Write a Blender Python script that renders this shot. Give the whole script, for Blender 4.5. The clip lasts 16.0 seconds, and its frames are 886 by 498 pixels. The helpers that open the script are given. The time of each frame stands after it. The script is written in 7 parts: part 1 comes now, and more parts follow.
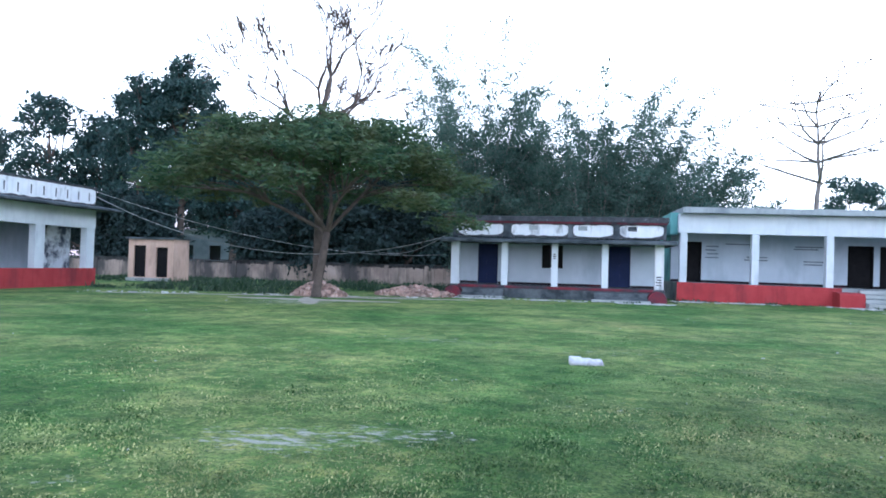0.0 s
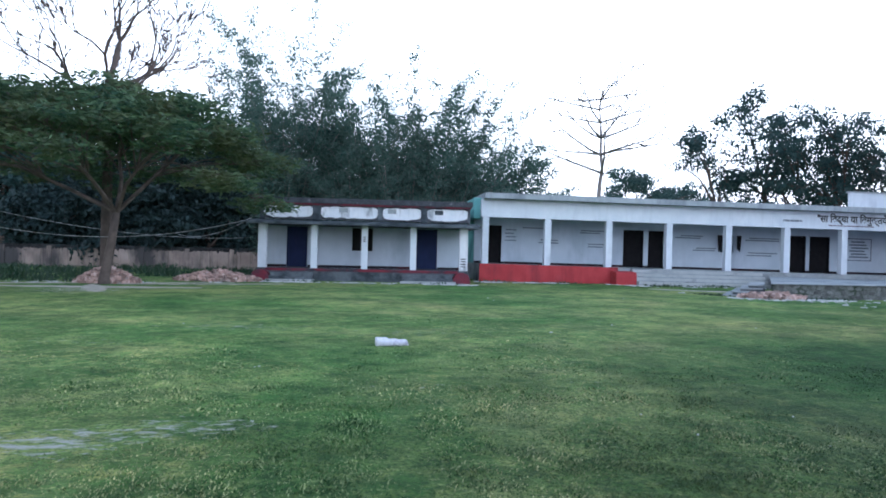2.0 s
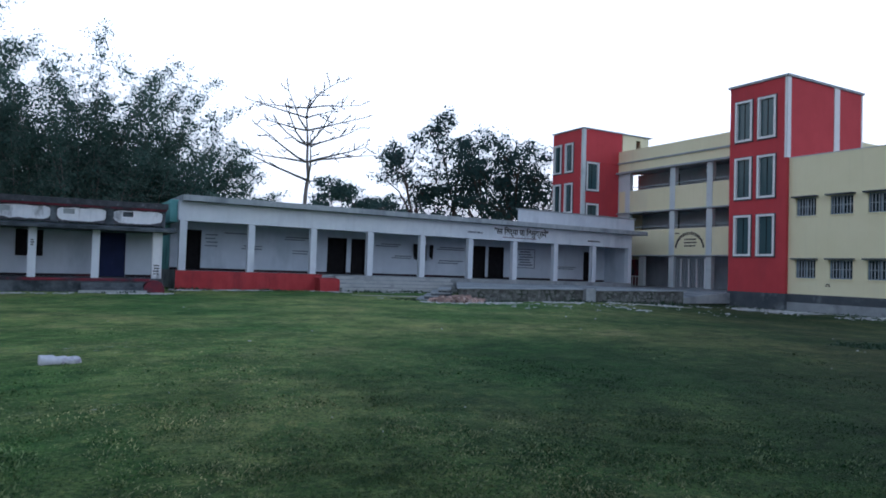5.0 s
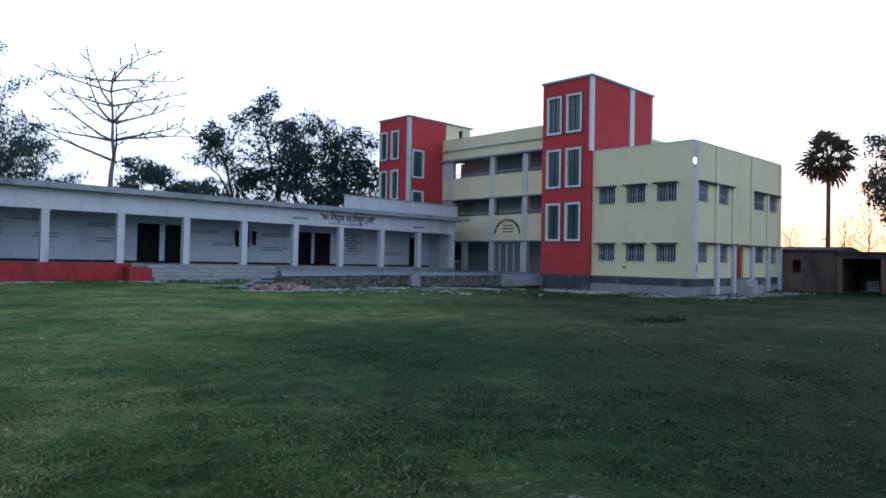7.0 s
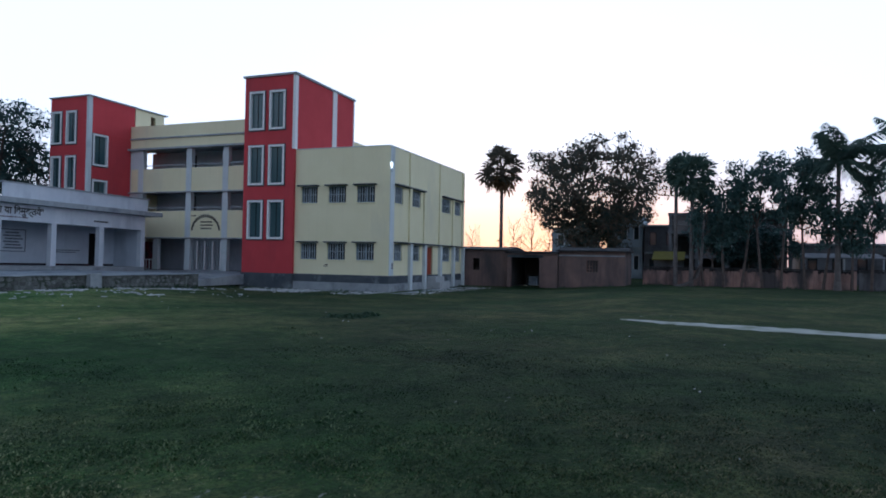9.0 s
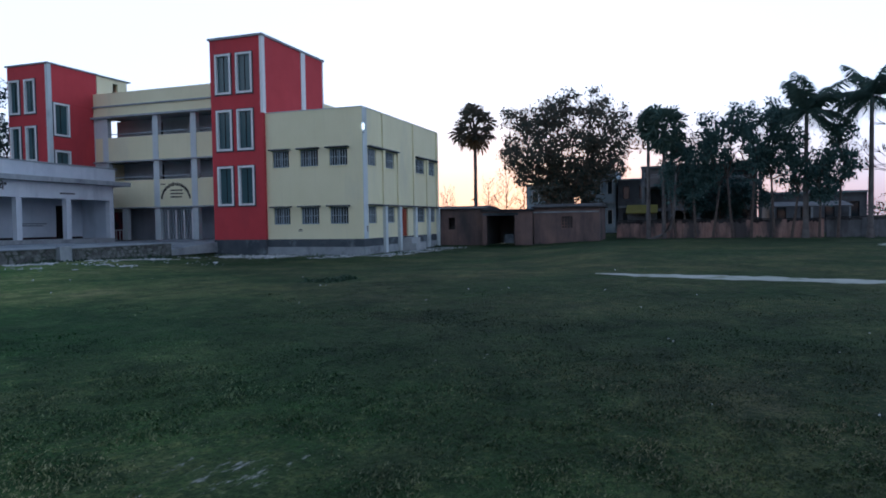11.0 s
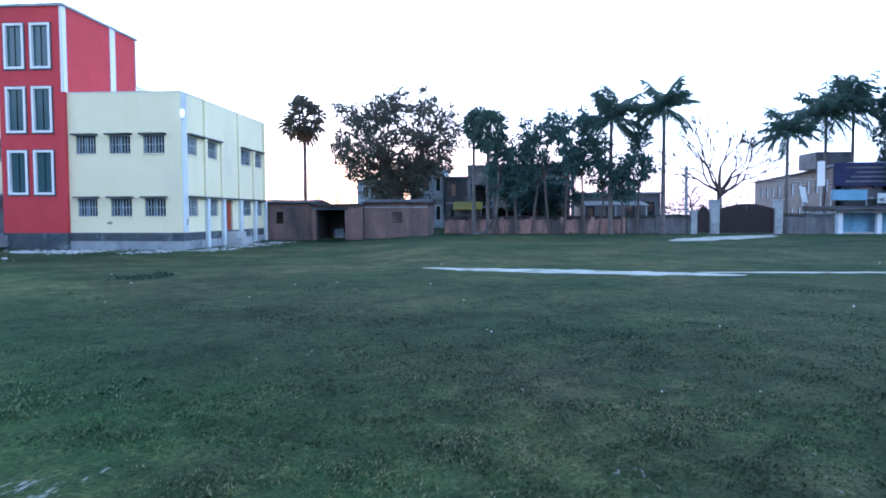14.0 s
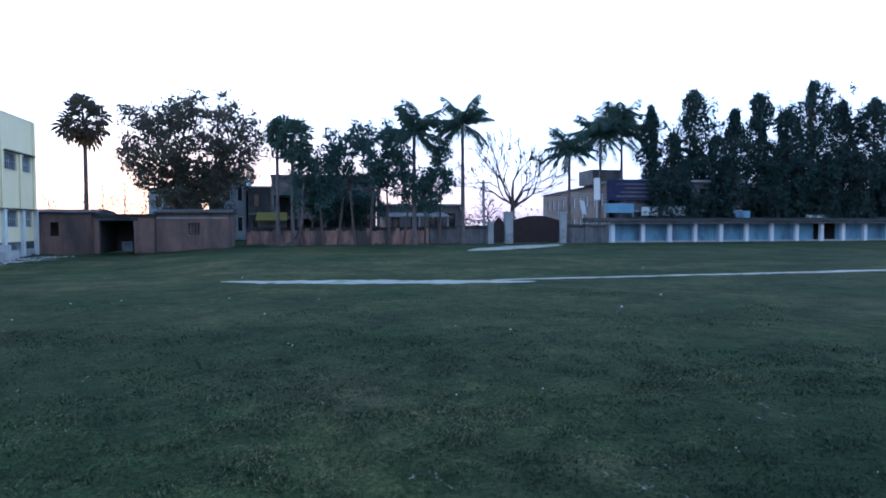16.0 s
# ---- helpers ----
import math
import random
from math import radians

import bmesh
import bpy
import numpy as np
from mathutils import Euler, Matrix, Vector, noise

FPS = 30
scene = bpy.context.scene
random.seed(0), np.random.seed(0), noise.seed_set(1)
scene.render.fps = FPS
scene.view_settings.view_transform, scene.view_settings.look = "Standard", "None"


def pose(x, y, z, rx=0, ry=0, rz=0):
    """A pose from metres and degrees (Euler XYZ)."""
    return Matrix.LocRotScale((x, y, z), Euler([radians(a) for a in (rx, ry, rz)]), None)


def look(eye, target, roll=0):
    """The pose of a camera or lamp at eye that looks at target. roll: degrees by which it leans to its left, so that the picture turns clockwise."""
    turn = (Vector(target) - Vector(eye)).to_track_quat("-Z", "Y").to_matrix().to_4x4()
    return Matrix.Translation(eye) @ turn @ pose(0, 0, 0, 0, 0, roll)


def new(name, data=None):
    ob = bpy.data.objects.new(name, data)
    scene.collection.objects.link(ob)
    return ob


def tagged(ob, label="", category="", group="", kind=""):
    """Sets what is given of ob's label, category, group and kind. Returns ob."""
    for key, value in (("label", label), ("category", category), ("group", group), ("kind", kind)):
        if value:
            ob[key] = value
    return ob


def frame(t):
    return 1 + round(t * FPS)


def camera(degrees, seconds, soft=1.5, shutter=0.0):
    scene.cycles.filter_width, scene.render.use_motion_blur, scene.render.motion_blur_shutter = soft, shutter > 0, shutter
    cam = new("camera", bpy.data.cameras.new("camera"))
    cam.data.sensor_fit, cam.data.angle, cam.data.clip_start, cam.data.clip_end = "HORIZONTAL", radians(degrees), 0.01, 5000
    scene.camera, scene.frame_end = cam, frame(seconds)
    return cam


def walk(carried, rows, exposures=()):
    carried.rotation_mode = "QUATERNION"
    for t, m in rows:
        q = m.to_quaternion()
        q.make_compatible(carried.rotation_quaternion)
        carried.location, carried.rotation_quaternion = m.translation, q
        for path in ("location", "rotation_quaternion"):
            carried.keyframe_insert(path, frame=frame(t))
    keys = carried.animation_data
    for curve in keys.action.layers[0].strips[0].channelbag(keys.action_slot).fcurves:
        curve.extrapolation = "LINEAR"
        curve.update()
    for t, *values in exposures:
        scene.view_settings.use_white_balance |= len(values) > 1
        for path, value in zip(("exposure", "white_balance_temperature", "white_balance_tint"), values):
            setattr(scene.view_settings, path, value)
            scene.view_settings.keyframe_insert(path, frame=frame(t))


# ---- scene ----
EXPOSURES = [(0.0, 0.30, 5600, 10), (1.5, 0.08, 5650, 10), (3.0, -0.55, 5650, 10), (4.0, -0.95, 5650, 10), (6.5, -1.25, 5500, 10), (8.0, -1.15, 5450, 10), (9.0, -1.5, 5400, 10),
             (11.3, -1.45, 5150, 10), (12.0, -0.05, 4850, 10), (13.0, 0.24, 4800, 10), (13.5, 0.16, 4720, 10), (14.0, 0.04, 4700, 10), (14.6, -0.45, 4700, 10), (16.0, -0.7, 4700, 10)]
cam = camera(66.8, 16.0, 1.8)
EYE, REACH = 1.5, 0.28
# seconds, yaw, pitch, roll
ROWS = [
    (0.0, 10.96, 1.35, -1.57),
    (0.5, 7.84, 0.62, -1.99),
    (1.0, 3.46, 0.88, -1.98),
    (1.5, -0.80, 0.65, -2.44),
    (2.0, -5.00, 0.29, -1.31),
    (2.5, -8.18, -0.02, -0.77),
    (3.0, -12.34, 0.13, -0.74),
    (3.5, -16.76, 0.30, -1.15),
    (4.0, -21.62, -0.39, -1.31),
    (4.2, -23.20, -0.10, -1.50),
    (6.3, -38.30, 1.42, -0.30),
    (6.5, -39.28, 0.95, -0.20),
    (7.0, -44.22, 0.66, -1.01),
    (7.5, -51.41, 0.43, -0.67),
    (8.0, -59.02, 1.45, -0.76),
    (8.5, -64.56, 0.98, -0.91),
    (9.0, -69.03, 0.97, -1.06),
    (9.2, -70.85, 1.75, -1.10),
    (11.3, -70.76, -2.88, 1.00),
    (11.5, -70.62, -3.07, 1.02),
    (12.0, -71.78, -3.58, 1.04),
    (12.5, -75.53, -4.40, 0.88),
    (13.0, -80.54, -4.31, -0.28),
    (13.5, -82.90, -3.46, -0.64),
    (14.0, -85.40, -2.96, 0.14),
    (14.5, -89.72, -2.72, 0.23),
    (15.0, -94.05, -2.25, 0.37),
    (15.5, -97.85, -2.32, 0.09),
    (16.0, -101.72, -2.06, 0.15),
]
# the phone is held at arm's length while its carrier turns on the spot
walk(cam, [(t, pose(-REACH * math.sin(radians(yaw)), REACH * math.cos(radians(yaw)), EYE, 90 + pitch, roll, yaw)) for t, yaw, pitch, roll in ROWS],
     exposures=EXPOSURES)

# ---- world and sun ----
SUN_AZ, SUN_EL = 77.0, 3.0          # clockwise from +y, degrees
world = bpy.data.worlds.new("sky")
scene.world = world
world.use_nodes = True
wn, wl = world.node_tree.nodes, world.node_tree.links
wn.clear()
sky = wn.new("ShaderNodeTexSky")
sky.sky_type = "NISHITA"
sky.sun_disc = False
sky.sun_elevation = radians(SUN_EL)
sky.sun_rotation = radians(SUN_AZ)
sky.air_density, sky.dust_density, sky.ozone_density = 1.0, 1.5, 2.0
# thin dusk haze: bright low down, dimmer overhead
wtc, wsep, haze = wn.new("ShaderNodeTexCoord"), wn.new("ShaderNodeSeparateXYZ"), wn.new("ShaderNodeValToRGB")
wl.new(wtc.outputs["Generated"], wsep.inputs[0])
wl.new(wsep.outputs[2], haze.inputs[0])
haze.color_ramp.interpolation = "EASE"
ramp_stops = haze.color_ramp.elements
ramp_stops[0].position, ramp_stops[0].color = 0.0, (0.44, 0.37, 0.45, 1)
ramp_stops[1].position, ramp_stops[1].color = 0.95, (0.09, 0.13, 0.19, 1)
for at, rgb in ((0.13, (0.93, 0.95, 1.02)), (0.40, (0.91, 0.96, 1.05)), (0.62, (0.36, 0.42, 0.52))):
    ramp_stops.new(at).color = (*rgb, 1)
# warm glow low round the sun
wdot, wpow, wlow, wglow, wmix = wn.new("ShaderNodeVectorMath"), wn.new("ShaderNodeMath"), wn.new("ShaderNodeMapRange"), wn.new("ShaderNodeMath"), wn.new("ShaderNodeMix")
wdot.operation, wpow.operation, wglow.operation, wmix.data_type = "DOT_PRODUCT", "POWER", "MULTIPLY", "RGBA"
wdot.inputs[1].default_value = (math.sin(radians(SUN_AZ)), math.cos(radians(SUN_AZ)), 0.02)
wl.new(wtc.outputs["Generated"], wdot.inputs[0])
wpow.inputs[1].default_value = 14.0
wpow.use_clamp = True
wl.new(wdot.outputs["Value"], wpow.inputs[0])
wlow.interpolation_type = "SMOOTHSTEP"
wlow.inputs[1].default_value, wlow.inputs[2].default_value, wlow.inputs[3].default_value, wlow.inputs[4].default_value = 0.0, 0.20, 1.0, 0.0
wl.new(wsep.outputs[2], wlow.inputs[0])
wl.new(wpow.outputs[0], wglow.inputs[0])
wl.new(wlow.outputs[0], wglow.inputs[1])
wl.new(wglow.outputs[0], wmix.inputs[0])
wl.new(haze.outputs[0], wmix.inputs[6])
wmix.inputs[7].default_value = (1.28, 0.68, 0.46, 1)
bg_sky, bg_haze, add, out = wn.new("ShaderNodeBackground"), wn.new("ShaderNodeBackground"), wn.new("ShaderNodeAddShader"), wn.new("ShaderNodeOutputWorld")
wl.new(sky.outputs[0], bg_sky.inputs[0])
# the sky away from the sunset is dimmer
wdim, wscale = wn.new("ShaderNodeMapRange"), wn.new("ShaderNodeVectorMath")
wdim.interpolation_type, wscale.operation = "SMOOTHSTEP", "SCALE"
wdim.inputs[1].default_value, wdim.inputs[2].default_value, wdim.inputs[3].default_value, wdim.inputs[4].default_value = -1.0, 0.25, 0.58, 1.0
wl.new(wdot.outputs["Value"], wdim.inputs[0])
wl.new(wmix.outputs[2], wscale.inputs[0])
wl.new(wdim.outputs[0], wscale.inputs["Scale"])
wl.new(wscale.outputs[0], bg_haze.inputs[0])
bg_sky.inputs[1].default_value = 0.06
bg_haze.inputs[1].default_value = 3.3
wl.new(bg_sky.outputs[0], add.inputs[0])
wl.new(bg_haze.outputs[0], add.inputs[1])
wl.new(add.outputs[0], out.inputs[0])
sun = new("sun", bpy.data.lights.new("sun", "SUN"))
sun.data.energy, sun.data.angle, sun.data.color = 0.6, radians(8), (1.0, 0.72, 0.5)
sd = Vector((math.sin(radians(SUN_AZ)) * math.cos(radians(SUN_EL)), math.cos(radians(SUN_AZ)) * math.cos(radians(SUN_EL)), math.sin(radians(SUN_EL))))
sun.matrix_world = look(sd * 300, (0, 0, 0))

# ---- materials ----
def surface(name, c1, c2, scale=2.0, c3=None, scale3=0.4, cover=0.5, rough=0.85, bump=0.25, bscale=40.0, metal=0.0, spread=0.12, streak=0.0, spec=0.3, vary=0.0):
    """Two-tone noise grain, a third colour in larger stains, and fine relief."""
    m = bpy.data.materials.new(name)
    m.use_nodes = True
    n, l = m.node_tree.nodes, m.node_tree.links
    b = n["Principled BSDF"]
    geo = n.new("ShaderNodeTexCoord")
    src = geo.outputs["Object"]
    def grain(sc, detail, sx=1.0, sz=1.0):
        mp = n.new("ShaderNodeMapping")
        mp.inputs["Scale"].default_value = (sx, sx, sz)
        l.new(src, mp.inputs[0])
        t = n.new("ShaderNodeTexNoise")
        t.inputs["Scale"].default_value, t.inputs["Detail"].default_value, t.inputs["Roughness"].default_value = sc, detail, 0.62
        l.new(mp.outputs[0], t.inputs["Vector"])
        return t.outputs[0]
    def ramp(fac, lo, hi):
        r = n.new("ShaderNodeMapRange")
        r.inputs[1].default_value, r.inputs[2].default_value = lo, hi
        l.new(fac, r.inputs[0])
        return r.outputs[0]
    def mix(fac, a, c):
        x = n.new("ShaderNodeMix")
        x.data_type = "RGBA"
        l.new(fac, x.inputs[0])
        for sock, v in ((x.inputs[6], a), (x.inputs[7], c)):
            if isinstance(v, tuple):
                sock.default_value = (*v, 1)
            else:
                l.new(v, sock)
        return x.outputs[2]
    col = mix(ramp(grain(scale, 6), 0.5 - spread * 1.6, 0.5 + spread * 1.6), c1, c2)
    if c3:
        g = grain(scale3, 8, 1.0, 0.35 if streak else 1.0)
        col = mix(ramp(g, 1 - cover - 0.06, 1 - cover + 0.1), col, c3)
    if streak:
        g = grain(3.0, 5, 1.6, 0.10)
        f = n.new("ShaderNodeMath")
        f.operation = "MULTIPLY"
        l.new(ramp(g, 0.52, 0.75), f.inputs[0])
        f.inputs[1].default_value = streak
        col = mix(f.outputs[0], col, tuple(v * 0.35 for v in (c3 or c2)))
    if vary:
        info, span, hsv = n.new("ShaderNodeObjectInfo"), n.new("ShaderNodeMapRange"), n.new("ShaderNodeHueSaturation")
        span.inputs[3].default_value, span.inputs[4].default_value = 1 - vary, 1 + vary
        l.new(info.outputs["Random"], span.inputs[0])
        l.new(span.outputs[0], hsv.inputs["Value"])
        l.new(col, hsv.inputs["Color"])
        col = hsv.outputs[0]
    l.new(col, b.inputs["Base Color"])
    b.inputs["Roughness"].default_value, b.inputs["Metallic"].default_value = rough, metal
    b.inputs["Specular IOR Level"].default_value = spec
    if bump:
        bp = n.new("ShaderNodeBump")
        bp.inputs["Strength"].default_value, bp.inputs["Distance"].default_value = bump, 0.02
        l.new(grain(bscale, 4), bp.inputs["Height"])
        l.new(bp.outputs[0], b.inputs["Normal"])
    return m


def light_and_patch_tone(n, l, tone):
    """Puts brightness into the grass tint: paler, yellower towards the old building, darker to the east."""
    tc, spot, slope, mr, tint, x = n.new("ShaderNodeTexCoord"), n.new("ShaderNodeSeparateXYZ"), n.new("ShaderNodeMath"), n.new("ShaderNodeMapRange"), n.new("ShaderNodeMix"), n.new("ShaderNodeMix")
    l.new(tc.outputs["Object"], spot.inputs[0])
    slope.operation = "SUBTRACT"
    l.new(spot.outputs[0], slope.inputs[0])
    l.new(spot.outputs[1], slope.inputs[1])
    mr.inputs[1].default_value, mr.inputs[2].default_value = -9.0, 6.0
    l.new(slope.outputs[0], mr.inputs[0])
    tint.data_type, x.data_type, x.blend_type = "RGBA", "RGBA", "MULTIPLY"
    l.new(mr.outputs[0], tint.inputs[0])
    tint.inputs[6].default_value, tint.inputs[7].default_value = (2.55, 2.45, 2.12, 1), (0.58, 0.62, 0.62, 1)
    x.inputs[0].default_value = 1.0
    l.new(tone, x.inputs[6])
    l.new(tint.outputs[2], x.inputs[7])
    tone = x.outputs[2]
    # dark soil in mid-field, spread wide to paint in lower brightness too
    far, edge, dark_pool, dx = n.new("ShaderNodeVectorMath"), n.new("ShaderNodeMapRange"), n.new("ShaderNodeMix"), n.new("ShaderNodeMix")
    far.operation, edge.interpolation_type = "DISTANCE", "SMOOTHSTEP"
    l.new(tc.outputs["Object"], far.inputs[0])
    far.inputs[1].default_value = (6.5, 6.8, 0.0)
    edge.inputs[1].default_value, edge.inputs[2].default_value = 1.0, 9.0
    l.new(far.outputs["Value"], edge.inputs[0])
    dark_pool.data_type, dx.data_type, dx.blend_type = "RGBA", "RGBA", "MULTIPLY"
    l.new(edge.outputs[0], dark_pool.inputs[0])
    dark_pool.inputs[6].default_value, dark_pool.inputs[7].default_value = (0.56, 0.70, 0.70, 1), (1, 1, 1, 1)
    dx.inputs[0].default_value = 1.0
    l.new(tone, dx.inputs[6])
    l.new(dark_pool.outputs[2], dx.inputs[7])
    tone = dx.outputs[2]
    # drier paler grass towards the eastern sheds, lifted to paint in extra brightness
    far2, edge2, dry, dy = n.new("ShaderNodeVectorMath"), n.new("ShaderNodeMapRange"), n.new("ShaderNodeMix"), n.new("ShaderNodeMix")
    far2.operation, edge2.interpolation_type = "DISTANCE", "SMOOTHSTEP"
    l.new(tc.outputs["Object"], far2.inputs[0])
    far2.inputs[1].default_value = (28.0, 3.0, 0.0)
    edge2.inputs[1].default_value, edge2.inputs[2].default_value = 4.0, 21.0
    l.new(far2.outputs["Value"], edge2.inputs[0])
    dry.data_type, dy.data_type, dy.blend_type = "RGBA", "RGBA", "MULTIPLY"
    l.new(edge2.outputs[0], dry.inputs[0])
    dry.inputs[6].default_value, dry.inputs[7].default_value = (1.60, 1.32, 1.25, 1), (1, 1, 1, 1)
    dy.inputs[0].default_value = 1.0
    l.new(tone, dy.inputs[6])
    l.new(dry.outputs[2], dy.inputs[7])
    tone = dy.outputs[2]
    # pale tired patches and deep green ones
    for sc, off, lo, hi, dark, pale in ((0.21, 4.0, 0.38, 0.62, (0.60, 0.80, 0.68), (1.46, 1.20, 1.24)), (0.62, 23.0, 0.40, 0.60, (0.76, 0.82, 0.78), (1.18, 1.15, 1.12)), (1.9, 9.0, 0.38, 0.64, (0.80, 0.84, 0.82), (1.20, 1.18, 1.14))):
        mp, nz, r2, t2, y = n.new("ShaderNodeMapping"), n.new("ShaderNodeTexNoise"), n.new("ShaderNodeMapRange"), n.new("ShaderNodeMix"), n.new("ShaderNodeMix")
        mp.inputs["Location"].default_value = (off, off * 2, 0)
        l.new(tc.outputs["Object"], mp.inputs[0])
        l.new(mp.outputs[0], nz.inputs["Vector"])
        nz.inputs["Scale"].default_value, nz.inputs["Detail"].default_value = sc, 5
        r2.inputs[1].default_value, r2.inputs[2].default_value = lo, hi
        l.new(nz.outputs[0], r2.inputs[0])
        t2.data_type, y.data_type, y.blend_type = "RGBA", "RGBA", "MULTIPLY"
        l.new(r2.outputs[0], t2.inputs[0])
        t2.inputs[6].default_value, t2.inputs[7].default_value = (*dark, 1), (*pale, 1)
        y.inputs[0].default_value = 1.0
        l.new(tone, y.inputs[6])
        l.new(t2.outputs[2], y.inputs[7])
        tone = y.outputs[2]
    return tone


def leafage(name, c1, c2, through_light=0.25, rough=0.6, patchy=None, field_light=False, few=0.0):
    """Leaves: each island takes its own tone, some light passes through."""
    m = bpy.data.materials.new(name)
    m.use_nodes = True
    n, l = m.node_tree.nodes, m.node_tree.links
    b = n["Principled BSDF"]
    g = n.new("ShaderNodeNewGeometry")
    x = n.new("ShaderNodeMix")
    x.data_type = "RGBA"
    x.inputs[6].default_value, x.inputs[7].default_value = (*c1, 1), (*c2, 1)
    if few:
        share = n.new("ShaderNodeMapRange")
        share.inputs[1].default_value = few
        l.new(g.outputs["Random Per Island"], share.inputs[0])
        l.new(share.outputs[0], x.inputs[0])
    else:
        l.new(g.outputs["Random Per Island"], x.inputs[0])
    tone = x.outputs[2]
    if patchy:
        tc, nz, mr, y = n.new("ShaderNodeTexCoord"), n.new("ShaderNodeTexNoise"), n.new("ShaderNodeMapRange"), n.new("ShaderNodeMix")
        nz.inputs["Scale"].default_value, nz.inputs["Detail"].default_value = 0.7, 7
        mr.inputs[1].default_value, mr.inputs[2].default_value = 0.42, 0.66
        y.data_type = "RGBA"
        l.new(tc.outputs["Object"], nz.inputs["Vector"])
        l.new(nz.outputs[0], mr.inputs[0])
        l.new(mr.outputs[0], y.inputs[0])
        l.new(tone, y.inputs[6])
        y.inputs[7].default_value = (*patchy, 1)
        tone = y.outputs[2]
    if field_light:
        tone = light_and_patch_tone(n, l, tone)
    l.new(tone, b.inputs["Base Color"])
    b.inputs["Roughness"].default_value = rough
    b.inputs["Specular IOR Level"].default_value = 0.25
    tr = n.new("ShaderNodeBsdfTranslucent")
    l.new(tone, tr.inputs[0])
    ms = n.new("ShaderNodeMixShader")
    ms.inputs[0].default_value = through_light
    l.new(b.outputs[0], ms.inputs[1])
    l.new(tr.outputs[0], ms.inputs[2])
    l.new(ms.outputs[0], n["Material Output"].inputs[0])
    return m


def pane_glass(name, tint, rough=0.12):
    m = bpy.data.materials.new(name)
    m.use_nodes = True
    b = m.node_tree.nodes["Principled BSDF"]
    b.inputs["Base Color"].default_value = (*tint, 1)
    b.inputs["Roughness"].default_value = rough
    b.inputs["Specular IOR Level"].default_value = 0.6
    return m


def lamp_light(name, colour, power):
    m = bpy.data.materials.new(name)
    m.use_nodes = True
    b = m.node_tree.nodes["Principled BSDF"]
    b.inputs["Emission Color"].default_value = (*colour, 1)
    b.inputs["Emission Strength"].default_value = power
    return m


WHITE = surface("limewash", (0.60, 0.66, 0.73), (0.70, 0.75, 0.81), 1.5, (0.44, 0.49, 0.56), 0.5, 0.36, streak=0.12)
# the limewash again, darker and bluer: veranda shade put into the colour
WHITE_WALL = surface("shaded_veranda_limewash", (0.44, 0.51, 0.59), (0.53, 0.59, 0.67), 0.9, (0.36, 0.42, 0.50), 0.5, 0.42, streak=0.07)
OLD_WHITE = surface("weathered_limewash", (0.66, 0.70, 0.75), (0.78, 0.80, 0.83), 2.5, (0.07, 0.08, 0.11), 1.5, 0.38, streak=0.2)
MOSS = surface("mossy_concrete", (0.025, 0.03, 0.038), (0.085, 0.09, 0.105), 4.0, (0.52, 0.52, 0.56), 2.6, 0.30, bump=0.6, bscale=12)
SLAB = surface("concrete_slab", (0.30, 0.34, 0.37), (0.42, 0.46, 0.49), 1.5, (0.20, 0.23, 0.26), 0.8, 0.42, streak=0.3)
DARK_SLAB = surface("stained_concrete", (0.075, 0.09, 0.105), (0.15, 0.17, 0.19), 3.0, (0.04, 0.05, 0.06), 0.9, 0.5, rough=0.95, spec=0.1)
RED_PAINT = surface("red_plinth_paint", (0.36, 0.040, 0.048), (0.44, 0.058, 0.066), 1.5, (0.24, 0.04, 0.05), 0.9, 0.42, streak=0.3)
OLD_RED = surface("worn_red_oxide", (0.20, 0.03, 0.045), (0.12, 0.035, 0.055), 3.0, (0.05, 0.045, 0.06), 1.2, 0.5)
RED_WALL = surface("red_wall_paint", (0.47, 0.054, 0.066), (0.53, 0.066, 0.078), 0.8, (0.41, 0.056, 0.07), 0.35, 0.42, bump=0.1, streak=0.08)
CREAM = surface("cream_wall_paint", (0.78, 0.74, 0.49), (0.83, 0.79, 0.55), 0.6, (0.71, 0.69, 0.50), 0.35, 0.40, bump=0.1, streak=0.06)
PALE_BLUE = surface("pale_blue_paint", (0.56, 0.63, 0.66), (0.64, 0.70, 0.72), 0.9, (0.46, 0.52, 0.55), 0.5, 0.42, bump=0.1)
TEAL = surface("teal_wall_paint", (0.16, 0.42, 0.42), (0.22, 0.5, 0.5), 1.2, (0.1, 0.25, 0.27), 0.7, 0.45)
WHITE_TRIM = surface("white_trim_paint", (0.74, 0.76, 0.78), (0.80, 0.81, 0.82), 3.0, bump=0.05)
BLACK_BAND = surface("black_skirting_paint", (0.012, 0.012, 0.018), (0.03, 0.028, 0.035), 2.0, (0.09, 0.02, 0.03), 1.0, 0.40)
GREY_BAND = surface("grey_dado_paint", (0.055, 0.07, 0.085), (0.09, 0.105, 0.12), 1.4, (0.2, 0.23, 0.25), 1.0, 0.36)
PLASTER = surface("bare_cement_plaster", (0.26, 0.29, 0.31), (0.36, 0.39, 0.41), 1.8, (0.17, 0.19, 0.21), 0.8, 0.45)
BLUE_DOOR = surface("blue_door_paint", (0.006, 0.014, 0.055), (0.010, 0.020, 0.075), 2.0, bump=0.05, rough=0.6, spec=0.2)
DARK_DOOR = surface("dark_door_wood", (0.006, 0.006, 0.008), (0.013, 0.012, 0.014), 3.0, bump=0.1, rough=0.8, spec=0.15)
# plaster darkened so the shade inside rooms is in its colour
DARK_ROOM = surface("room_shade_plaster", (0.05, 0.055, 0.06), (0.08, 0.085, 0.09), 1.0)
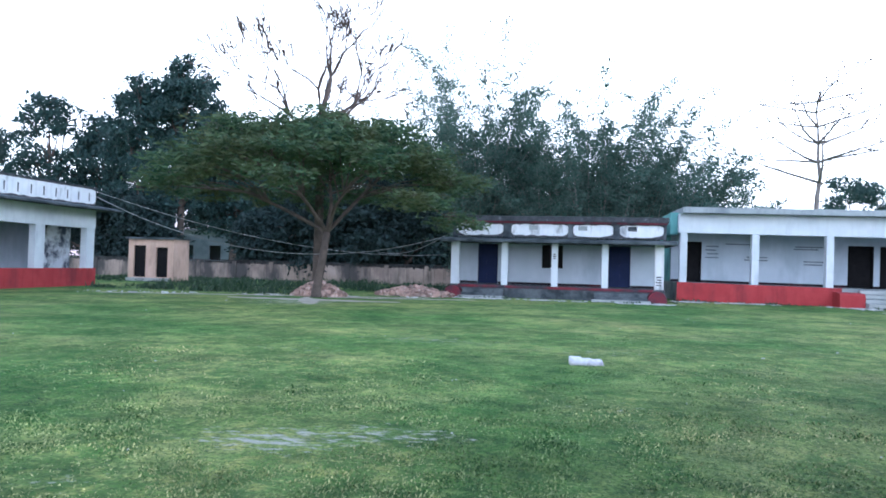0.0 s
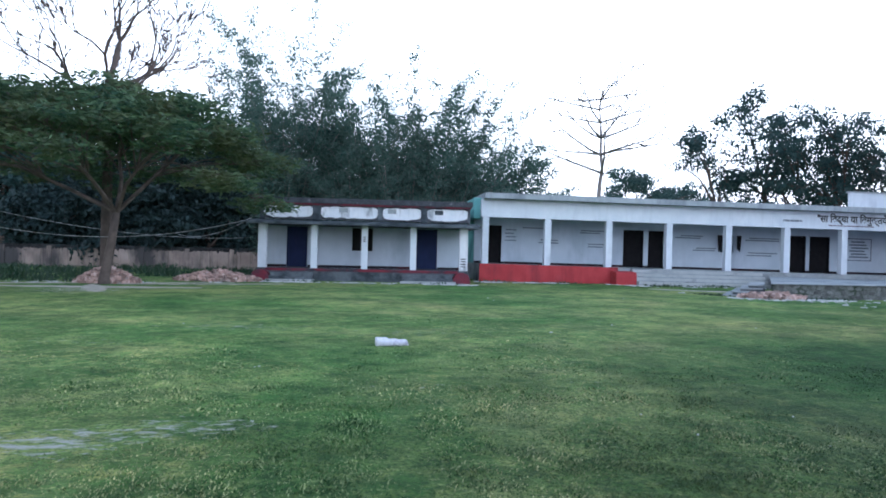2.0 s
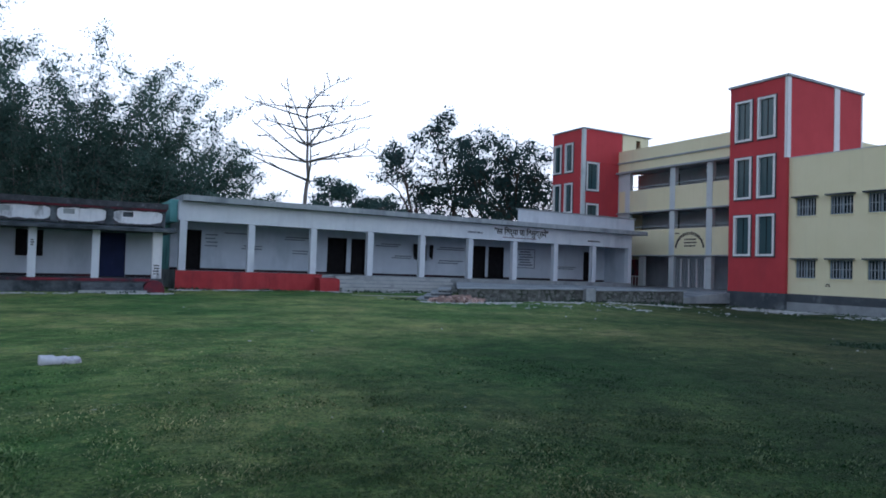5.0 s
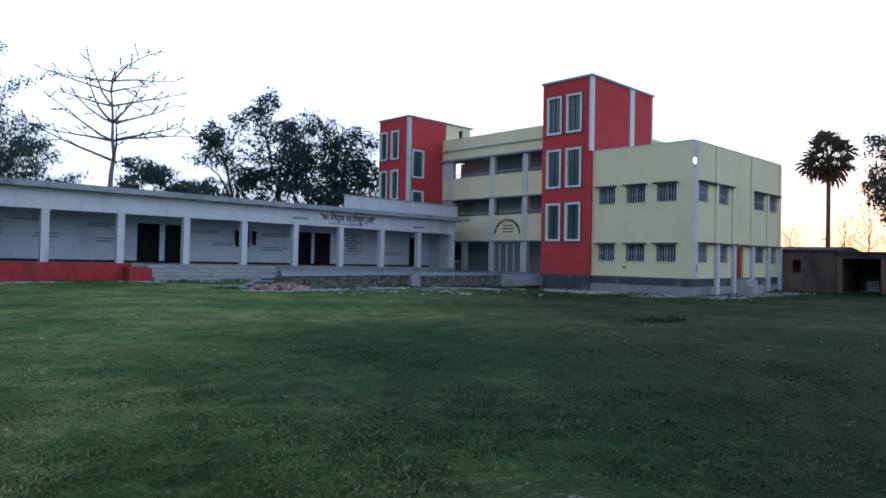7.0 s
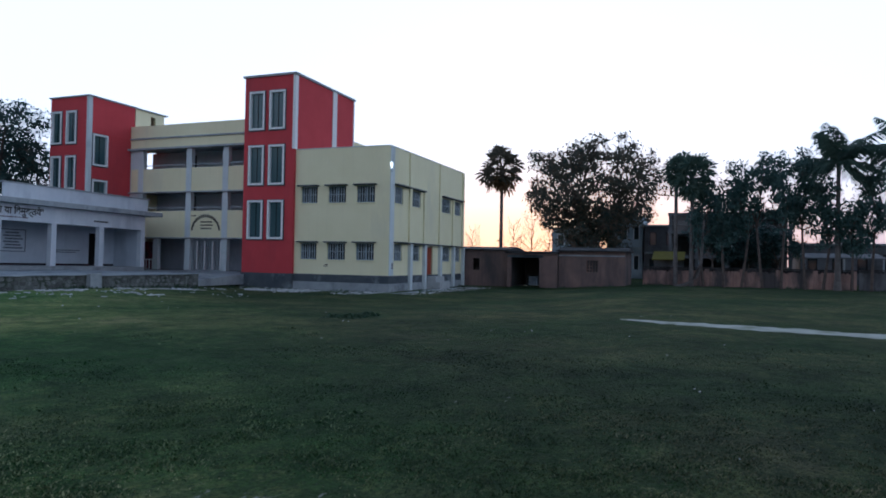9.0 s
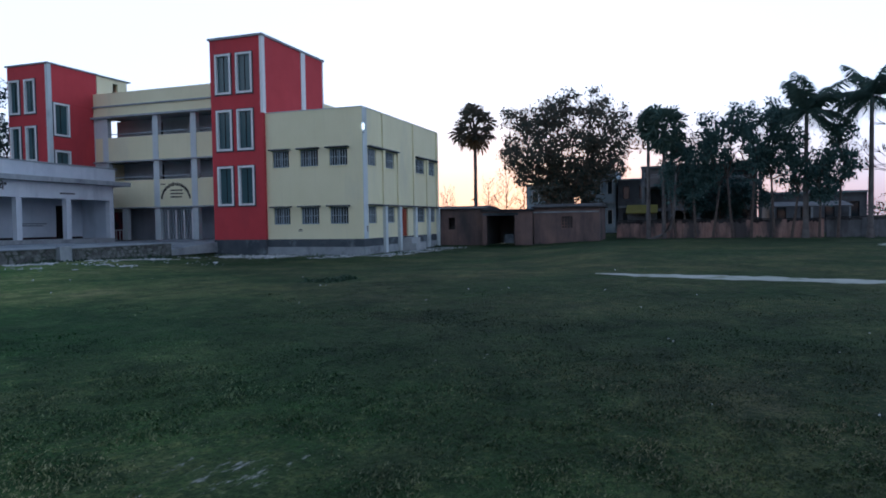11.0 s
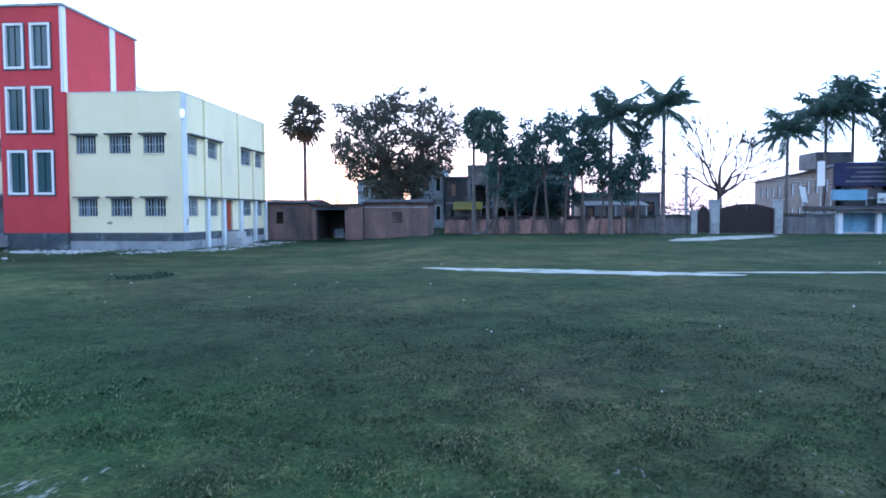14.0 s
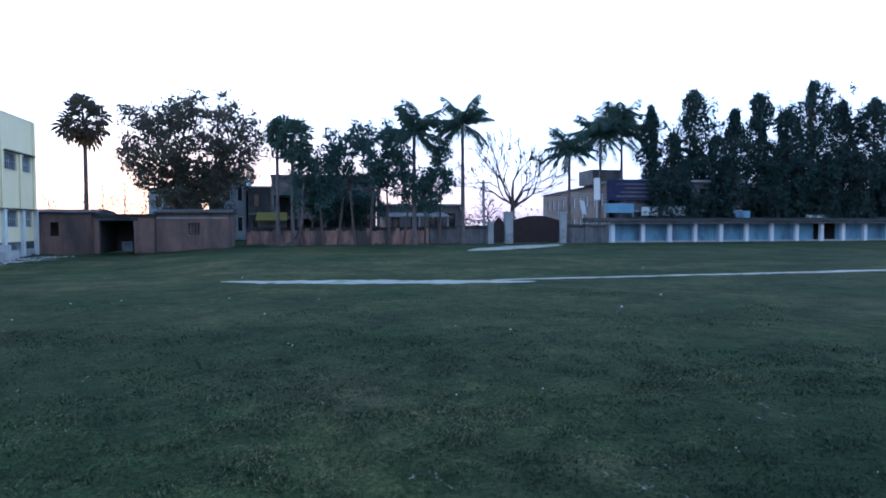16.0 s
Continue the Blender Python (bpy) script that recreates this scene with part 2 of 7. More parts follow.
BROWN_DOOR = surface("brown_door_paint", (0.24, 0.045, 0.02), (0.30, 0.06, 0.03), 2.5, rough=0.6)
STEEL = surface("painted_steel", (0.30, 0.36, 0.40), (0.40, 0.46, 0.50), 5.0, rough=0.5, bump=0.0)
BLUE_STEEL = surface("blue_grey_window_paint", (0.20, 0.28, 0.36), (0.27, 0.36, 0.44), 5.0, rough=0.5, bump=0.0)
INK = surface("black_lettering", (0.015, 0.015, 0.02), (0.03, 0.03, 0.035), 8.0, bump=0.0)
FADED_INK = surface("faded_lettering", (0.10, 0.12, 0.16), (0.22, 0.25, 0.30), 6.0, bump=0.0)
MAROON_INK = surface("maroon_lettering", (0.06, 0.012, 0.03), (0.09, 0.02, 0.04), 8.0, bump=0.0)
GREEN_GLASS = pane_glass("green_tinted_glass", (0.045, 0.095, 0.108), 0.2)
DARK_GLASS = pane_glass("dark_glass", (0.015, 0.03, 0.04))
PIECE = surface("rough_stone_pieces", (0.075, 0.085, 0.085), (0.20, 0.205, 0.20), 3.0, (0.05, 0.06, 0.05), 1.3, 0.42, bump=0.6, bscale=12, vary=0.45)
BRICK_BIT = surface("broken_brick_pieces", (0.30, 0.19, 0.16), (0.44, 0.33, 0.30), 3.0, (0.55, 0.51, 0.48), 1.5, 0.42, bump=0.4, vary=0.5)
STONE = surface("stage_rubble_face", (0.075, 0.085, 0.085), (0.19, 0.195, 0.19), 4.5, (0.045, 0.06, 0.045), 1.6, 0.50, bump=0.8, bscale=6)
STEP = surface("cement_steps", (0.33, 0.36, 0.37), (0.44, 0.46, 0.47), 1.2, (0.24, 0.26, 0.27), 0.9, 0.42)
BRICK_OLD = surface("weathered_brick_wall", (0.13, 0.10, 0.096), (0.23, 0.155, 0.138), 0.7, (0.075, 0.068, 0.072), 0.4, 0.48, bump=0.6, bscale=14, streak=0.3)
WALL_STAIN = surface("stained_boundary_plaster", (0.32, 0.19, 0.16), (0.43, 0.29, 0.25), 0.8, (0.085, 0.078, 0.08), 0.6, 0.52, bump=0.4, bscale=14, streak=0.6)
WALL_NORTH = surface("blackened_boundary_plaster", (0.25, 0.19, 0.165), (0.42, 0.34, 0.30), 0.5, (0.07, 0.065, 0.066), 0.5, 0.50, bump=0.4, bscale=14, streak=0.7)
WALL_GREY = surface("grey_boundary_cement", (0.11, 0.115, 0.125), (0.19, 0.195, 0.205), 0.9, (0.07, 0.072, 0.078), 0.6, 0.45, bump=0.4, bscale=14, streak=0.5)
WALL_CAP = surface("blackened_coping", (0.03, 0.032, 0.035), (0.08, 0.08, 0.085), 3.0, (0.02, 0.02, 0.022), 1.0, 0.5)
PEEL = surface("peeling_plaster", (0.55, 0.60, 0.66), (0.66, 0.70, 0.75), 2.0, (0.06, 0.075, 0.11), 1.5, 0.52)
PINK_PLASTER = surface("pink_beige_plaster", (0.56, 0.38, 0.30), (0.64, 0.46, 0.38), 1.4, (0.38, 0.27, 0.22), 0.9, 0.40, streak=0.3)
RUBBLE = surface("brick_rubble", (0.13, 0.10, 0.09), (0.34, 0.30, 0.28), 6.0, (0.46, 0.44, 0.43), 3.0, 0.34, bump=0.4)
DEBRIS = surface("plaster_chips", (0.26, 0.27, 0.28), (0.66, 0.68, 0.69), 1.8, (0.12, 0.11, 0.10), 1.1, 0.36, bump=0.2)
SAND = surface("sandy_soil", (0.32, 0.34, 0.30), (0.45, 0.46, 0.41), 1.2, (0.18, 0.21, 0.14), 1.6, 0.45, bump=0.3, bscale=18)
DIRT = surface("trodden_earth", (0.36, 0.33, 0.29), (0.48, 0.45, 0.40), 1.2, (0.16, 0.17, 0.11), 1.6, 0.40, bump=0.3, bscale=18)
BAG = surface("white_woven_plastic", (0.50, 0.52, 0.60), (0.66, 0.67, 0.74), 9.0, (0.28, 0.27, 0.36), 6.0, 0.42, rough=0.5)
LITTER = surface("pale_litter", (0.42, 0.44, 0.44), (0.62, 0.62, 0.60), 8.0, bump=0.0)
BARK = surface("grey_brown_bark", (0.075, 0.06, 0.055), (0.145, 0.115, 0.10), 3.0, (0.06, 0.052, 0.05), 1.2, 0.45, bump=0.8, bscale=10)
PALE_BARK = surface("pale_bark", (0.20, 0.18, 0.17), (0.30, 0.27, 0.25), 3.0, (0.13, 0.12, 0.12), 1.0, 0.45, bump=0.6, bscale=10)
PALM_BARK = surface("palm_bark", (0.10, 0.092, 0.09), (0.18, 0.165, 0.16), 2.0, (0.07, 0.065, 0.065), 1.2, 0.45, bump=0.8, bscale=8)
LEAF_FERN = leafage("feathery_leaves", (0.022, 0.066, 0.042), (0.105, 0.175, 0.085), 0.35, patchy=(0.085, 0.105, 0.048))
LEAF_DARK = leafage("dark_leaves", (0.026, 0.060, 0.062), (0.062, 0.118, 0.110), 0.3, 0.45)
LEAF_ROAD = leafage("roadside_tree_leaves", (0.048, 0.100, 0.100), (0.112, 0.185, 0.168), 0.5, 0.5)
LEAF_MID = leafage("broad_leaves", (0.025, 0.06, 0.038), (0.06, 0.10, 0.055), 0.25, 0.45)
# deep shade below the trees is put into these near-black leaves
LEAF_UNDER_SHADE = leafage("shaded_undergrowth_leaves", (0.012, 0.026, 0.028), (0.028, 0.052, 0.052), 0.12, 0.6)
LEAF_MAST = leafage("mast_tree_leaves", (0.012, 0.034, 0.034), (0.030, 0.066, 0.060), 0.15, 0.45)
LEAF_BAMBOO = leafage("bamboo_leaves", (0.045, 0.110, 0.092), (0.150, 0.230, 0.190), 0.45, 0.45)
# sunset haze behind the crown is put into the warm pale leaf tone
LEAF_BACKLIT = leafage("sunset_haze_mango_leaves", (0.058, 0.102, 0.092), (0.195, 0.150, 0.112), 0.6)
LEAF_PALM = leafage("palm_leaflets", (0.054, 0.102, 0.092), (0.115, 0.172, 0.140), 0.4)
# pinkish backlight of the sunset is put into this fan colour
LEAF_FAN = leafage("sunset_tinted_fans", (0.070, 0.080, 0.062), (0.150, 0.125, 0.095), 0.5)
LEAF_DRY = leafage("dry_leaves", (0.12, 0.075, 0.04), (0.2, 0.13, 0.07))
GRASS_BLADE = leafage("grass_blades", (0.018, 0.046, 0.016), (0.30, 0.30, 0.19), 0.35, patchy=(0.042, 0.074, 0.032), field_light=True, few=0.42)
CABLE = surface("cable_sheath", (0.30, 0.31, 0.32), (0.4, 0.4, 0.41), 4.0, bump=0.0)
GATE_STEEL = surface("dark_gate_steel", (0.02, 0.018, 0.02), (0.04, 0.032, 0.034), 4.0, rough=0.5, metal=0.4, bump=0.0)
SHOP_WALL = surface("shop_blue_wash", (0.15, 0.31, 0.46), (0.23, 0.41, 0.56), 0.9, (0.10, 0.17, 0.25), 0.7, 0.45, streak=0.3)
YELLOW_CLOTH = surface("yellow_awning_cloth", (0.12, 0.105, 0.02), (0.17, 0.15, 0.03), 2.0)
HOUSE_BLUE = surface("pale_house_paint", (0.33, 0.41, 0.48), (0.42, 0.50, 0.56), 0.6, (0.22, 0.28, 0.34), 0.4, 0.42)
HOUSE_GREY = surface("grey_house_cement", (0.10, 0.107, 0.12), (0.17, 0.178, 0.19), 0.8, (0.07, 0.077, 0.085), 0.5, 0.45)
HOUSE_BRICK = surface("exposed_brick_house", (0.115, 0.105, 0.105), (0.18, 0.165, 0.16), 1.2, (0.085, 0.08, 0.08), 0.5, 0.45)
SIGN_BLUE = surface("dark_blue_signboard", (0.02, 0.025, 0.07), (0.035, 0.04, 0.10), 2.0, bump=0.0)
LAMP_ON = lamp_light("lit_lamp", (0.9, 0.97, 1.0), 5.0)


def lawn_material():
    m = bpy.data.materials.new("mown_school_lawn")
    m.use_nodes = True
    n, l = m.node_tree.nodes, m.node_tree.links
    b = n["Principled BSDF"]
    tc = n.new("ShaderNodeTexCoord")
    def grain(sc, detail, stretch=(1, 1, 1), off=0.0):
        mp = n.new("ShaderNodeMapping")
        mp.inputs["Scale"].default_value = stretch
        mp.inputs["Location"].default_value = (off, off * 0.7, 0)
        l.new(tc.outputs["Object"], mp.inputs[0])
        t = n.new("ShaderNodeTexNoise")
        t.inputs["Scale"].default_value, t.inputs["Detail"].default_value, t.inputs["Roughness"].default_value = sc, detail, 0.65
        l.new(mp.outputs[0], t.inputs["Vector"])
        return t.outputs[0]
    def ramp(fac, lo, hi):
        r = n.new("ShaderNodeMapRange")
        r.inputs[1].default_value, r.inputs[2].default_value = lo, hi
        l.new(fac, r.inputs[0])
        return r.outputs[0]
    def mix(fac, a, c):
        x = n.new("ShaderNodeMix")
        x.data_type = "RGBA"
        l.new(fac, x.inputs[0])
        for sock, v in ((x.inputs[6], a), (x.inputs[7], c)):
            if isinstance(v, tuple):
                sock.default_value = (*v, 1)
            else:
                l.new(v, sock)
        return x.outputs[2]
    col = mix(ramp(grain(0.16, 6), 0.36, 0.64), (0.046, 0.108, 0.032), (0.120, 0.150, 0.062))
    col = mix(ramp(grain(0.42, 7, off=13), 0.44, 0.68), col, (0.034, 0.072, 0.028))
    col = mix(ramp(grain(1.7, 8, off=5), 0.46, 0.70), col, (0.026, 0.072, 0.020))
    col = mix(ramp(grain(0.55, 8, off=9), 0.52, 0.76), col, (0.145, 0.150, 0.085))
    col = mix(ramp(grain(4.5, 7, off=31), 0.50, 0.66), col, (0.125, 0.150, 0.060))
    col = mix(ramp(grain(3.2, 9, off=17), 0.50, 0.70), col, (0.022, 0.048, 0.020))
    col = mix(ramp(grain(9.0, 8, off=27), 0.56, 0.66), col, (0.14, 0.17, 0.08))
    col = mix(ramp(grain(24.0, 6, off=3), 0.44, 0.66), col, (0.022, 0.044, 0.020))
    col = light_and_patch_tone(n, l, col)
    at = n.new("ShaderNodeAttribute")
    at.attribute_name = "bare"
    sm = n.new("ShaderNodeMath")
    sm.operation = "MULTIPLY_ADD"
    sm.inputs[1].default_value = 0.30
    l.new(at.outputs["Fac"], sm.inputs[0])
    l.new(grain(7.0, 12, (0.7, 1.5, 1), off=21), sm.inputs[2])
    col = mix(ramp(sm.outputs[0], 0.74, 0.86), col, (0.42, 0.42, 0.39))
    l.new(col, b.inputs["Base Color"])
    b.inputs["Roughness"].default_value = 0.95
    b.inputs["Specular IOR Level"].default_value = 0.15
    bp = n.new("ShaderNodeBump")
    bp.inputs["Strength"].default_value, bp.inputs["Distance"].default_value = 1.0, 0.09
    l.new(grain(11.0, 9), bp.inputs["Height"])
    l.new(bp.outputs[0], b.inputs["Normal"])
    return m


LAWN = lawn_material()

# ---- building helpers ----
class Shape:
    """Collects boxes, prisms and sheets into one mesh."""
    def __init__(self):
        self.v, self.f, self.weld = [], [], False

    def box(self, x0, x1, y0, y1, z0, z1):
        k = len(self.v)
        self.v += [(x0, y0, z0), (x1, y0, z0), (x1, y1, z0), (x0, y1, z0), (x0, y0, z1), (x1, y0, z1), (x1, y1, z1), (x0, y1, z1)]
        self.f += [tuple(k + i for i in q) for q in ((0, 3, 2, 1), (4, 5, 6, 7), (0, 1, 5, 4), (1, 2, 6, 5), (2, 3, 7, 6), (3, 0, 4, 7))]
        return self

    def prism(self, outline, axis, a, b):
        """An outline of (u, w) pushed along an axis from a to b."""
        k, n = len(self.v), len(outline)
        for d in (a, b):
            for u, w in outline:
                self.v.append({"x": (d, u, w), "y": (u, d, w), "z": (u, w, d)}[axis])
        self.f.append(tuple(range(k + n - 1, k - 1, -1)))
        self.f.append(tuple(range(k + n, k + 2 * n)))
        for i in range(n):
            j = (i + 1) % n
            self.f.append((k + i, k + j, k + n + j, k + n + i))
        return self

    def add(self, verts, faces):
        k = len(self.v)
        self.v += [tuple(p) for p in verts]
        self.f += [tuple(k + i for i in q) for q in faces]
        return self


def mesh_of(name, shape, material, smooth=False):
    me = bpy.data.meshes.new(name)
    me.from_pydata(shape.v, [], shape.f)
    me.materials.append(material)
    bm = bmesh.new()
    bm.from_mesh(me)
    if shape.weld:
        bmesh.ops.remove_doubles(bm, verts=bm.verts, dist=1e-4)
    bmesh.ops.recalc_face_normals(bm, faces=bm.faces)
    bm.to_mesh(me)
    bm.free()
    if smooth:
        me.shade_smooth()
    return me


def raw_mesh(name, verts, faces, material, smooth=False):
    me = bpy.data.meshes.new(name)
    me.from_pydata(verts, [], faces)
    me.materials.append(material)
    if smooth:
        me.shade_smooth()
    return me


def part(name, shape, material, parent, label="", smooth=False):
    ob = new(name, mesh_of(name, shape, material, smooth))
    ob.parent = parent
    if label:
        ob["label"] = label
    return ob


def thing(name, label, category, group="", m=None, kind=""):
    ob = new(name)
    if m is not None:
        ob.matrix_world = m
    return tagged(ob, label, category, group, kind)


def solo(name, shape, material, label, category, group="", kind="", smooth=False):
    return tagged(new(name, mesh_of(name, shape, material, smooth)), label, category, group, kind)


def polar(az, r):
    a = radians(az - 11)
    return r * math.sin(a), r * math.cos(a)


def polar_y(az, y):
    """The point on the line of constant y that lies towards an azimuth."""
    return y * math.tan(radians(az - 11)), y


def polar_x(az, x):
    return x, x / math.tan(radians(az - 11))


def wall_with_holes(s, axis, c0, c1, u0, u1, z0, z1, holes):
    """A wall from u0 to u1 along its run, c0 to c1 thick, with openings (ua, ub, za, zb) right through it."""
    s.weld = True
    us = sorted({u0, u1, *[h[0] for h in holes], *[h[1] for h in holes]})
    zs = sorted({z0, z1, *[h[2] for h in holes], *[h[3] for h in holes]})
    def full(i, j):
        if not (0 <= i < len(us) - 1 and 0 <= j < len(zs) - 1):
            return False
        u, z = (us[i] + us[i + 1]) / 2, (zs[j] + zs[j + 1]) / 2
        return not any(h[0] < u < h[1] and h[2] < z < h[3] for h in holes)
    def quad(*pts):
        k = len(s.v)
        s.v += [(u, c, z) if axis == "x" else (c, u, z) for u, c, z in pts]
        s.f.append((k, k + 1, k + 2, k + 3))
    for i in range(len(us) - 1):
        for j in range(len(zs) - 1):
            if not full(i, j):
                continue
            a, b, c, d = us[i], us[i + 1], zs[j], zs[j + 1]
            quad((a, c0, c), (b, c0, c), (b, c0, d), (a, c0, d))
            quad((a, c1, c), (a, c1, d), (b, c1, d), (b, c1, c))
            if not full(i - 1, j):
                quad((a, c0, c), (a, c0, d), (a, c1, d), (a, c1, c))
            if not full(i + 1, j):
                quad((b, c0, c), (b, c1, c), (b, c1, d), (b, c0, d))
            if not full(i, j - 1):
                quad((a, c0, c), (a, c1, c), (b, c1, c), (b, c0, c))
            if not full(i, j + 1):
                quad((a, c0, d), (b, c0, d), (b, c1, d), (a, c1, d))
    return s


def bars(s, axis, depth, u0, u1, z0, z1, seed, rows, thick=0.045):
    """Rows of short strokes that stand for writing too small to read."""
    rnd = random.Random(seed)
    for i in range(rows):
        z = z1 - (z1 - z0) * (i + 0.5) / rows
        u, end = u0 + rnd.random() * 0.1 * (u1 - u0), u1 - rnd.random() * 0.25 * (u1 - u0)
        while u < end:
            w = rnd.uniform(0.08, 0.26)
            w = min(w, end - u)
            if axis == "x":
                s.box(u, u + w, depth - 0.006, depth, z - thick / 2, z + thick / 2)
            else:
                s.box(depth - 0.006, depth, u, u + w, z - thick / 2, z + thick / 2)
            u += w + 0.035
    return s


def stain(parent, axis, depth, u0, u1, edge, drop, seed, material, step=0.07, corner=1.5, freq=1.0):
    """A ragged crust of mould growing from a straight edge; a negative drop grows upwards."""
    n = max(6, int((u1 - u0) / step))
    out = [(u0, edge), (u1, edge)]
    for k in range(n, -1, -1):
        u = u0 + (u1 - u0) * k / n
        side = min(k, n - k) * (u1 - u0) / n
        g = 0.35 + 0.9 * abs(noise.noise((u * 1.7 * freq, seed, 0.0))) + 0.55 * freq ** 0.5 * abs(noise.noise((u * 7.0 * freq, seed, 4.0))) + corner * math.exp(-side / 0.10)
        out.append((u, edge - drop * g))
    return part("mould_crust", Shape().prism(out, "y" if axis == "x" else "x", depth - 0.006, depth - 0.001), material, parent)


# ---- ground ----
def ground_height(x, y):
    r, az = math.hypot(x, y), math.degrees(math.atan2(x, y))
    def ease(a, b, v):
        t = min(1.0, max(0.0, (v - a) / (b - a)))
        return t * t * (3 - 2 * t)
    # the field falls a little towards the cream building
    dip = -0.36 * ease(16, 33, r) * ease(40, 56, az) * (1 - ease(76, 86, az)) * (1 - ease(60, 90, r))
    return dip + 0.035 * noise.noise((x * 0.13, y * 0.13, 3.0)) * min(1.0, r / 12) * (1 if r < 34 else max(0.0, 1 - (r - 34) / 8))


# worn places: centre, radii, how bare
WORN = [(-2.5, 5.55, 1.0, 0.5, 1.0), (-1.4, 6.1, 0.8, 0.4, 0.8), (-3.3, 4.25, 0.8, 0.4, 0.65), (0.2, 7.7, 1.2, 0.6, 0.45), (2.2, 8.1, 1.3, 0.6, 0.5), (4.1, -0.8, 0.45, 0.35, 0.6), (4.3, -2.1, 0.5, 0.5, 0.4),
        (3.6, -1.9, 0.45, 0.5, 0.4), (4.9, -3.7, 0.5, 0.5, 0.6), (3.6, 2.6, 0.6, 0.6, 0.75), (7.3, 2.1, 1.0, 0.9, 0.4), (-4.8, 11.2, 1.6, 0.6, 0.6), (-3.0, 13.4, 2.2, 0.9, 0.7), (1.0, 12.6, 2.2, 1.0, 0.6), (5.0, 15.0, 3, 1.2, 0.5),
        (-10, 23.5, 2.6, 3.0, 0.95), (-12, 28.5, 3.5, 1.5, 0.8), (12, 12, 2, 2, 0.4), (9, 4, 1.6, 1.2, 0.35), (28, -4, 7, 5, 0.45), (34, 3, 6, 5, 0.4)]


def bare_amount(x, y):
    return min(1.2, sum(w * math.exp(-((x - cx) / rx) ** 2 - ((y - cy) / ry) ** 2) for cx, cy, rx, ry, w in WORN))


def build_ground():
    verts, faces = [], []
    radii = [0.0] + [0.6 * 1.04 ** k for k in range(0, 190)]
    radii = [r for r in radii if r < 900] + [1500.0]
    seg = 240
    verts.append((0, 0, ground_height(0, 0)))
    for r in radii[1:]:
        for k in range(seg):
            a = 2 * math.pi * k / seg
            x, y = r * math.cos(a), r * math.sin(a)
            verts.append((x, y, ground_height(x, y)))
    for k in range(seg):
        faces.append((0, 1 + k, 1 + (k + 1) % seg))
    for i in range(1, len(radii) - 1):
        b0, b1 = 1 + (i - 1) * seg, 1 + i * seg
        for k in range(seg):
            j = (k + 1) % seg
            faces.append((b0 + k, b1 + k, b1 + j, b0 + j))
    me = raw_mesh("ground", verts, faces, LAWN, True)
    wear = me.attributes.new("bare", "FLOAT", "POINT")
    wear.data.foreach_set("value", [bare_amount(x, y) for x, y, _ in verts])
    ob = new("ground", me)
    return tagged(ob, "worn mown lawn of a school playing field", "lawn", kind="structure")


build_ground()


def ragged_strip(x0, y0, x1, y1, half, seed, steps=60):
    """The outline of a strip with ragged edges between two points."""
    rnd = random.Random(seed)
    dx, dy = x1 - x0, y1 - y0
    ln = math.hypot(dx, dy)
    nx, ny = -dy / ln, dx / ln
    left, right = [], []
    for k in range(steps + 1):
        t = k / steps
        w = half * (math.sin(math.pi * min(1, max(0, t))) ** 0.5) * (0.75 + 0.5 * noise.noise((t * 9, seed, 0)) + 0.35 * noise.noise((t * 31, seed, 5)))
        w = max(0.03, w)
        left.append((x0 + dx * t + nx * w, y0 + dy * t + ny * w))
        w2 = max(0.03, half * (math.sin(math.pi * t) ** 0.5) * (0.75 + 0.5 * noise.noise((t * 9, seed, 40)) + 0.35 * noise.noise((t * 31, seed, 45))))
        right.append((x0 + dx * t - nx * w2, y0 + dy * t - ny * w2))
    return left + right[::-1]


def long_strip(name, x0, y0, x1, y1, half, seed, material, label):
    o = ragged_strip(x0, y0, x1, y1, half, seed)
    n = len(o) // 2
    v, f = [], []
    for k in range(n):
        (ax, ay), (bx, by) = o[k], o[len(o) - 1 - k]
        mx, my = (ax + bx) / 2, (ay + by) / 2
        v += [(ax, ay, ground_height(ax, ay) - 0.004), (mx, my, ground_height(mx, my) + 0.02), (bx, by, ground_height(bx, by) - 0.004)]
    for k in range(n - 1):
        a = 3 * k
        f += [(a, a + 1, a + 4, a + 3), (a + 1, a + 2, a + 5, a + 4)]
    return tagged(new(name, raw_mesh(name, v, f, material, True)), label, "bare soil", kind="structure")


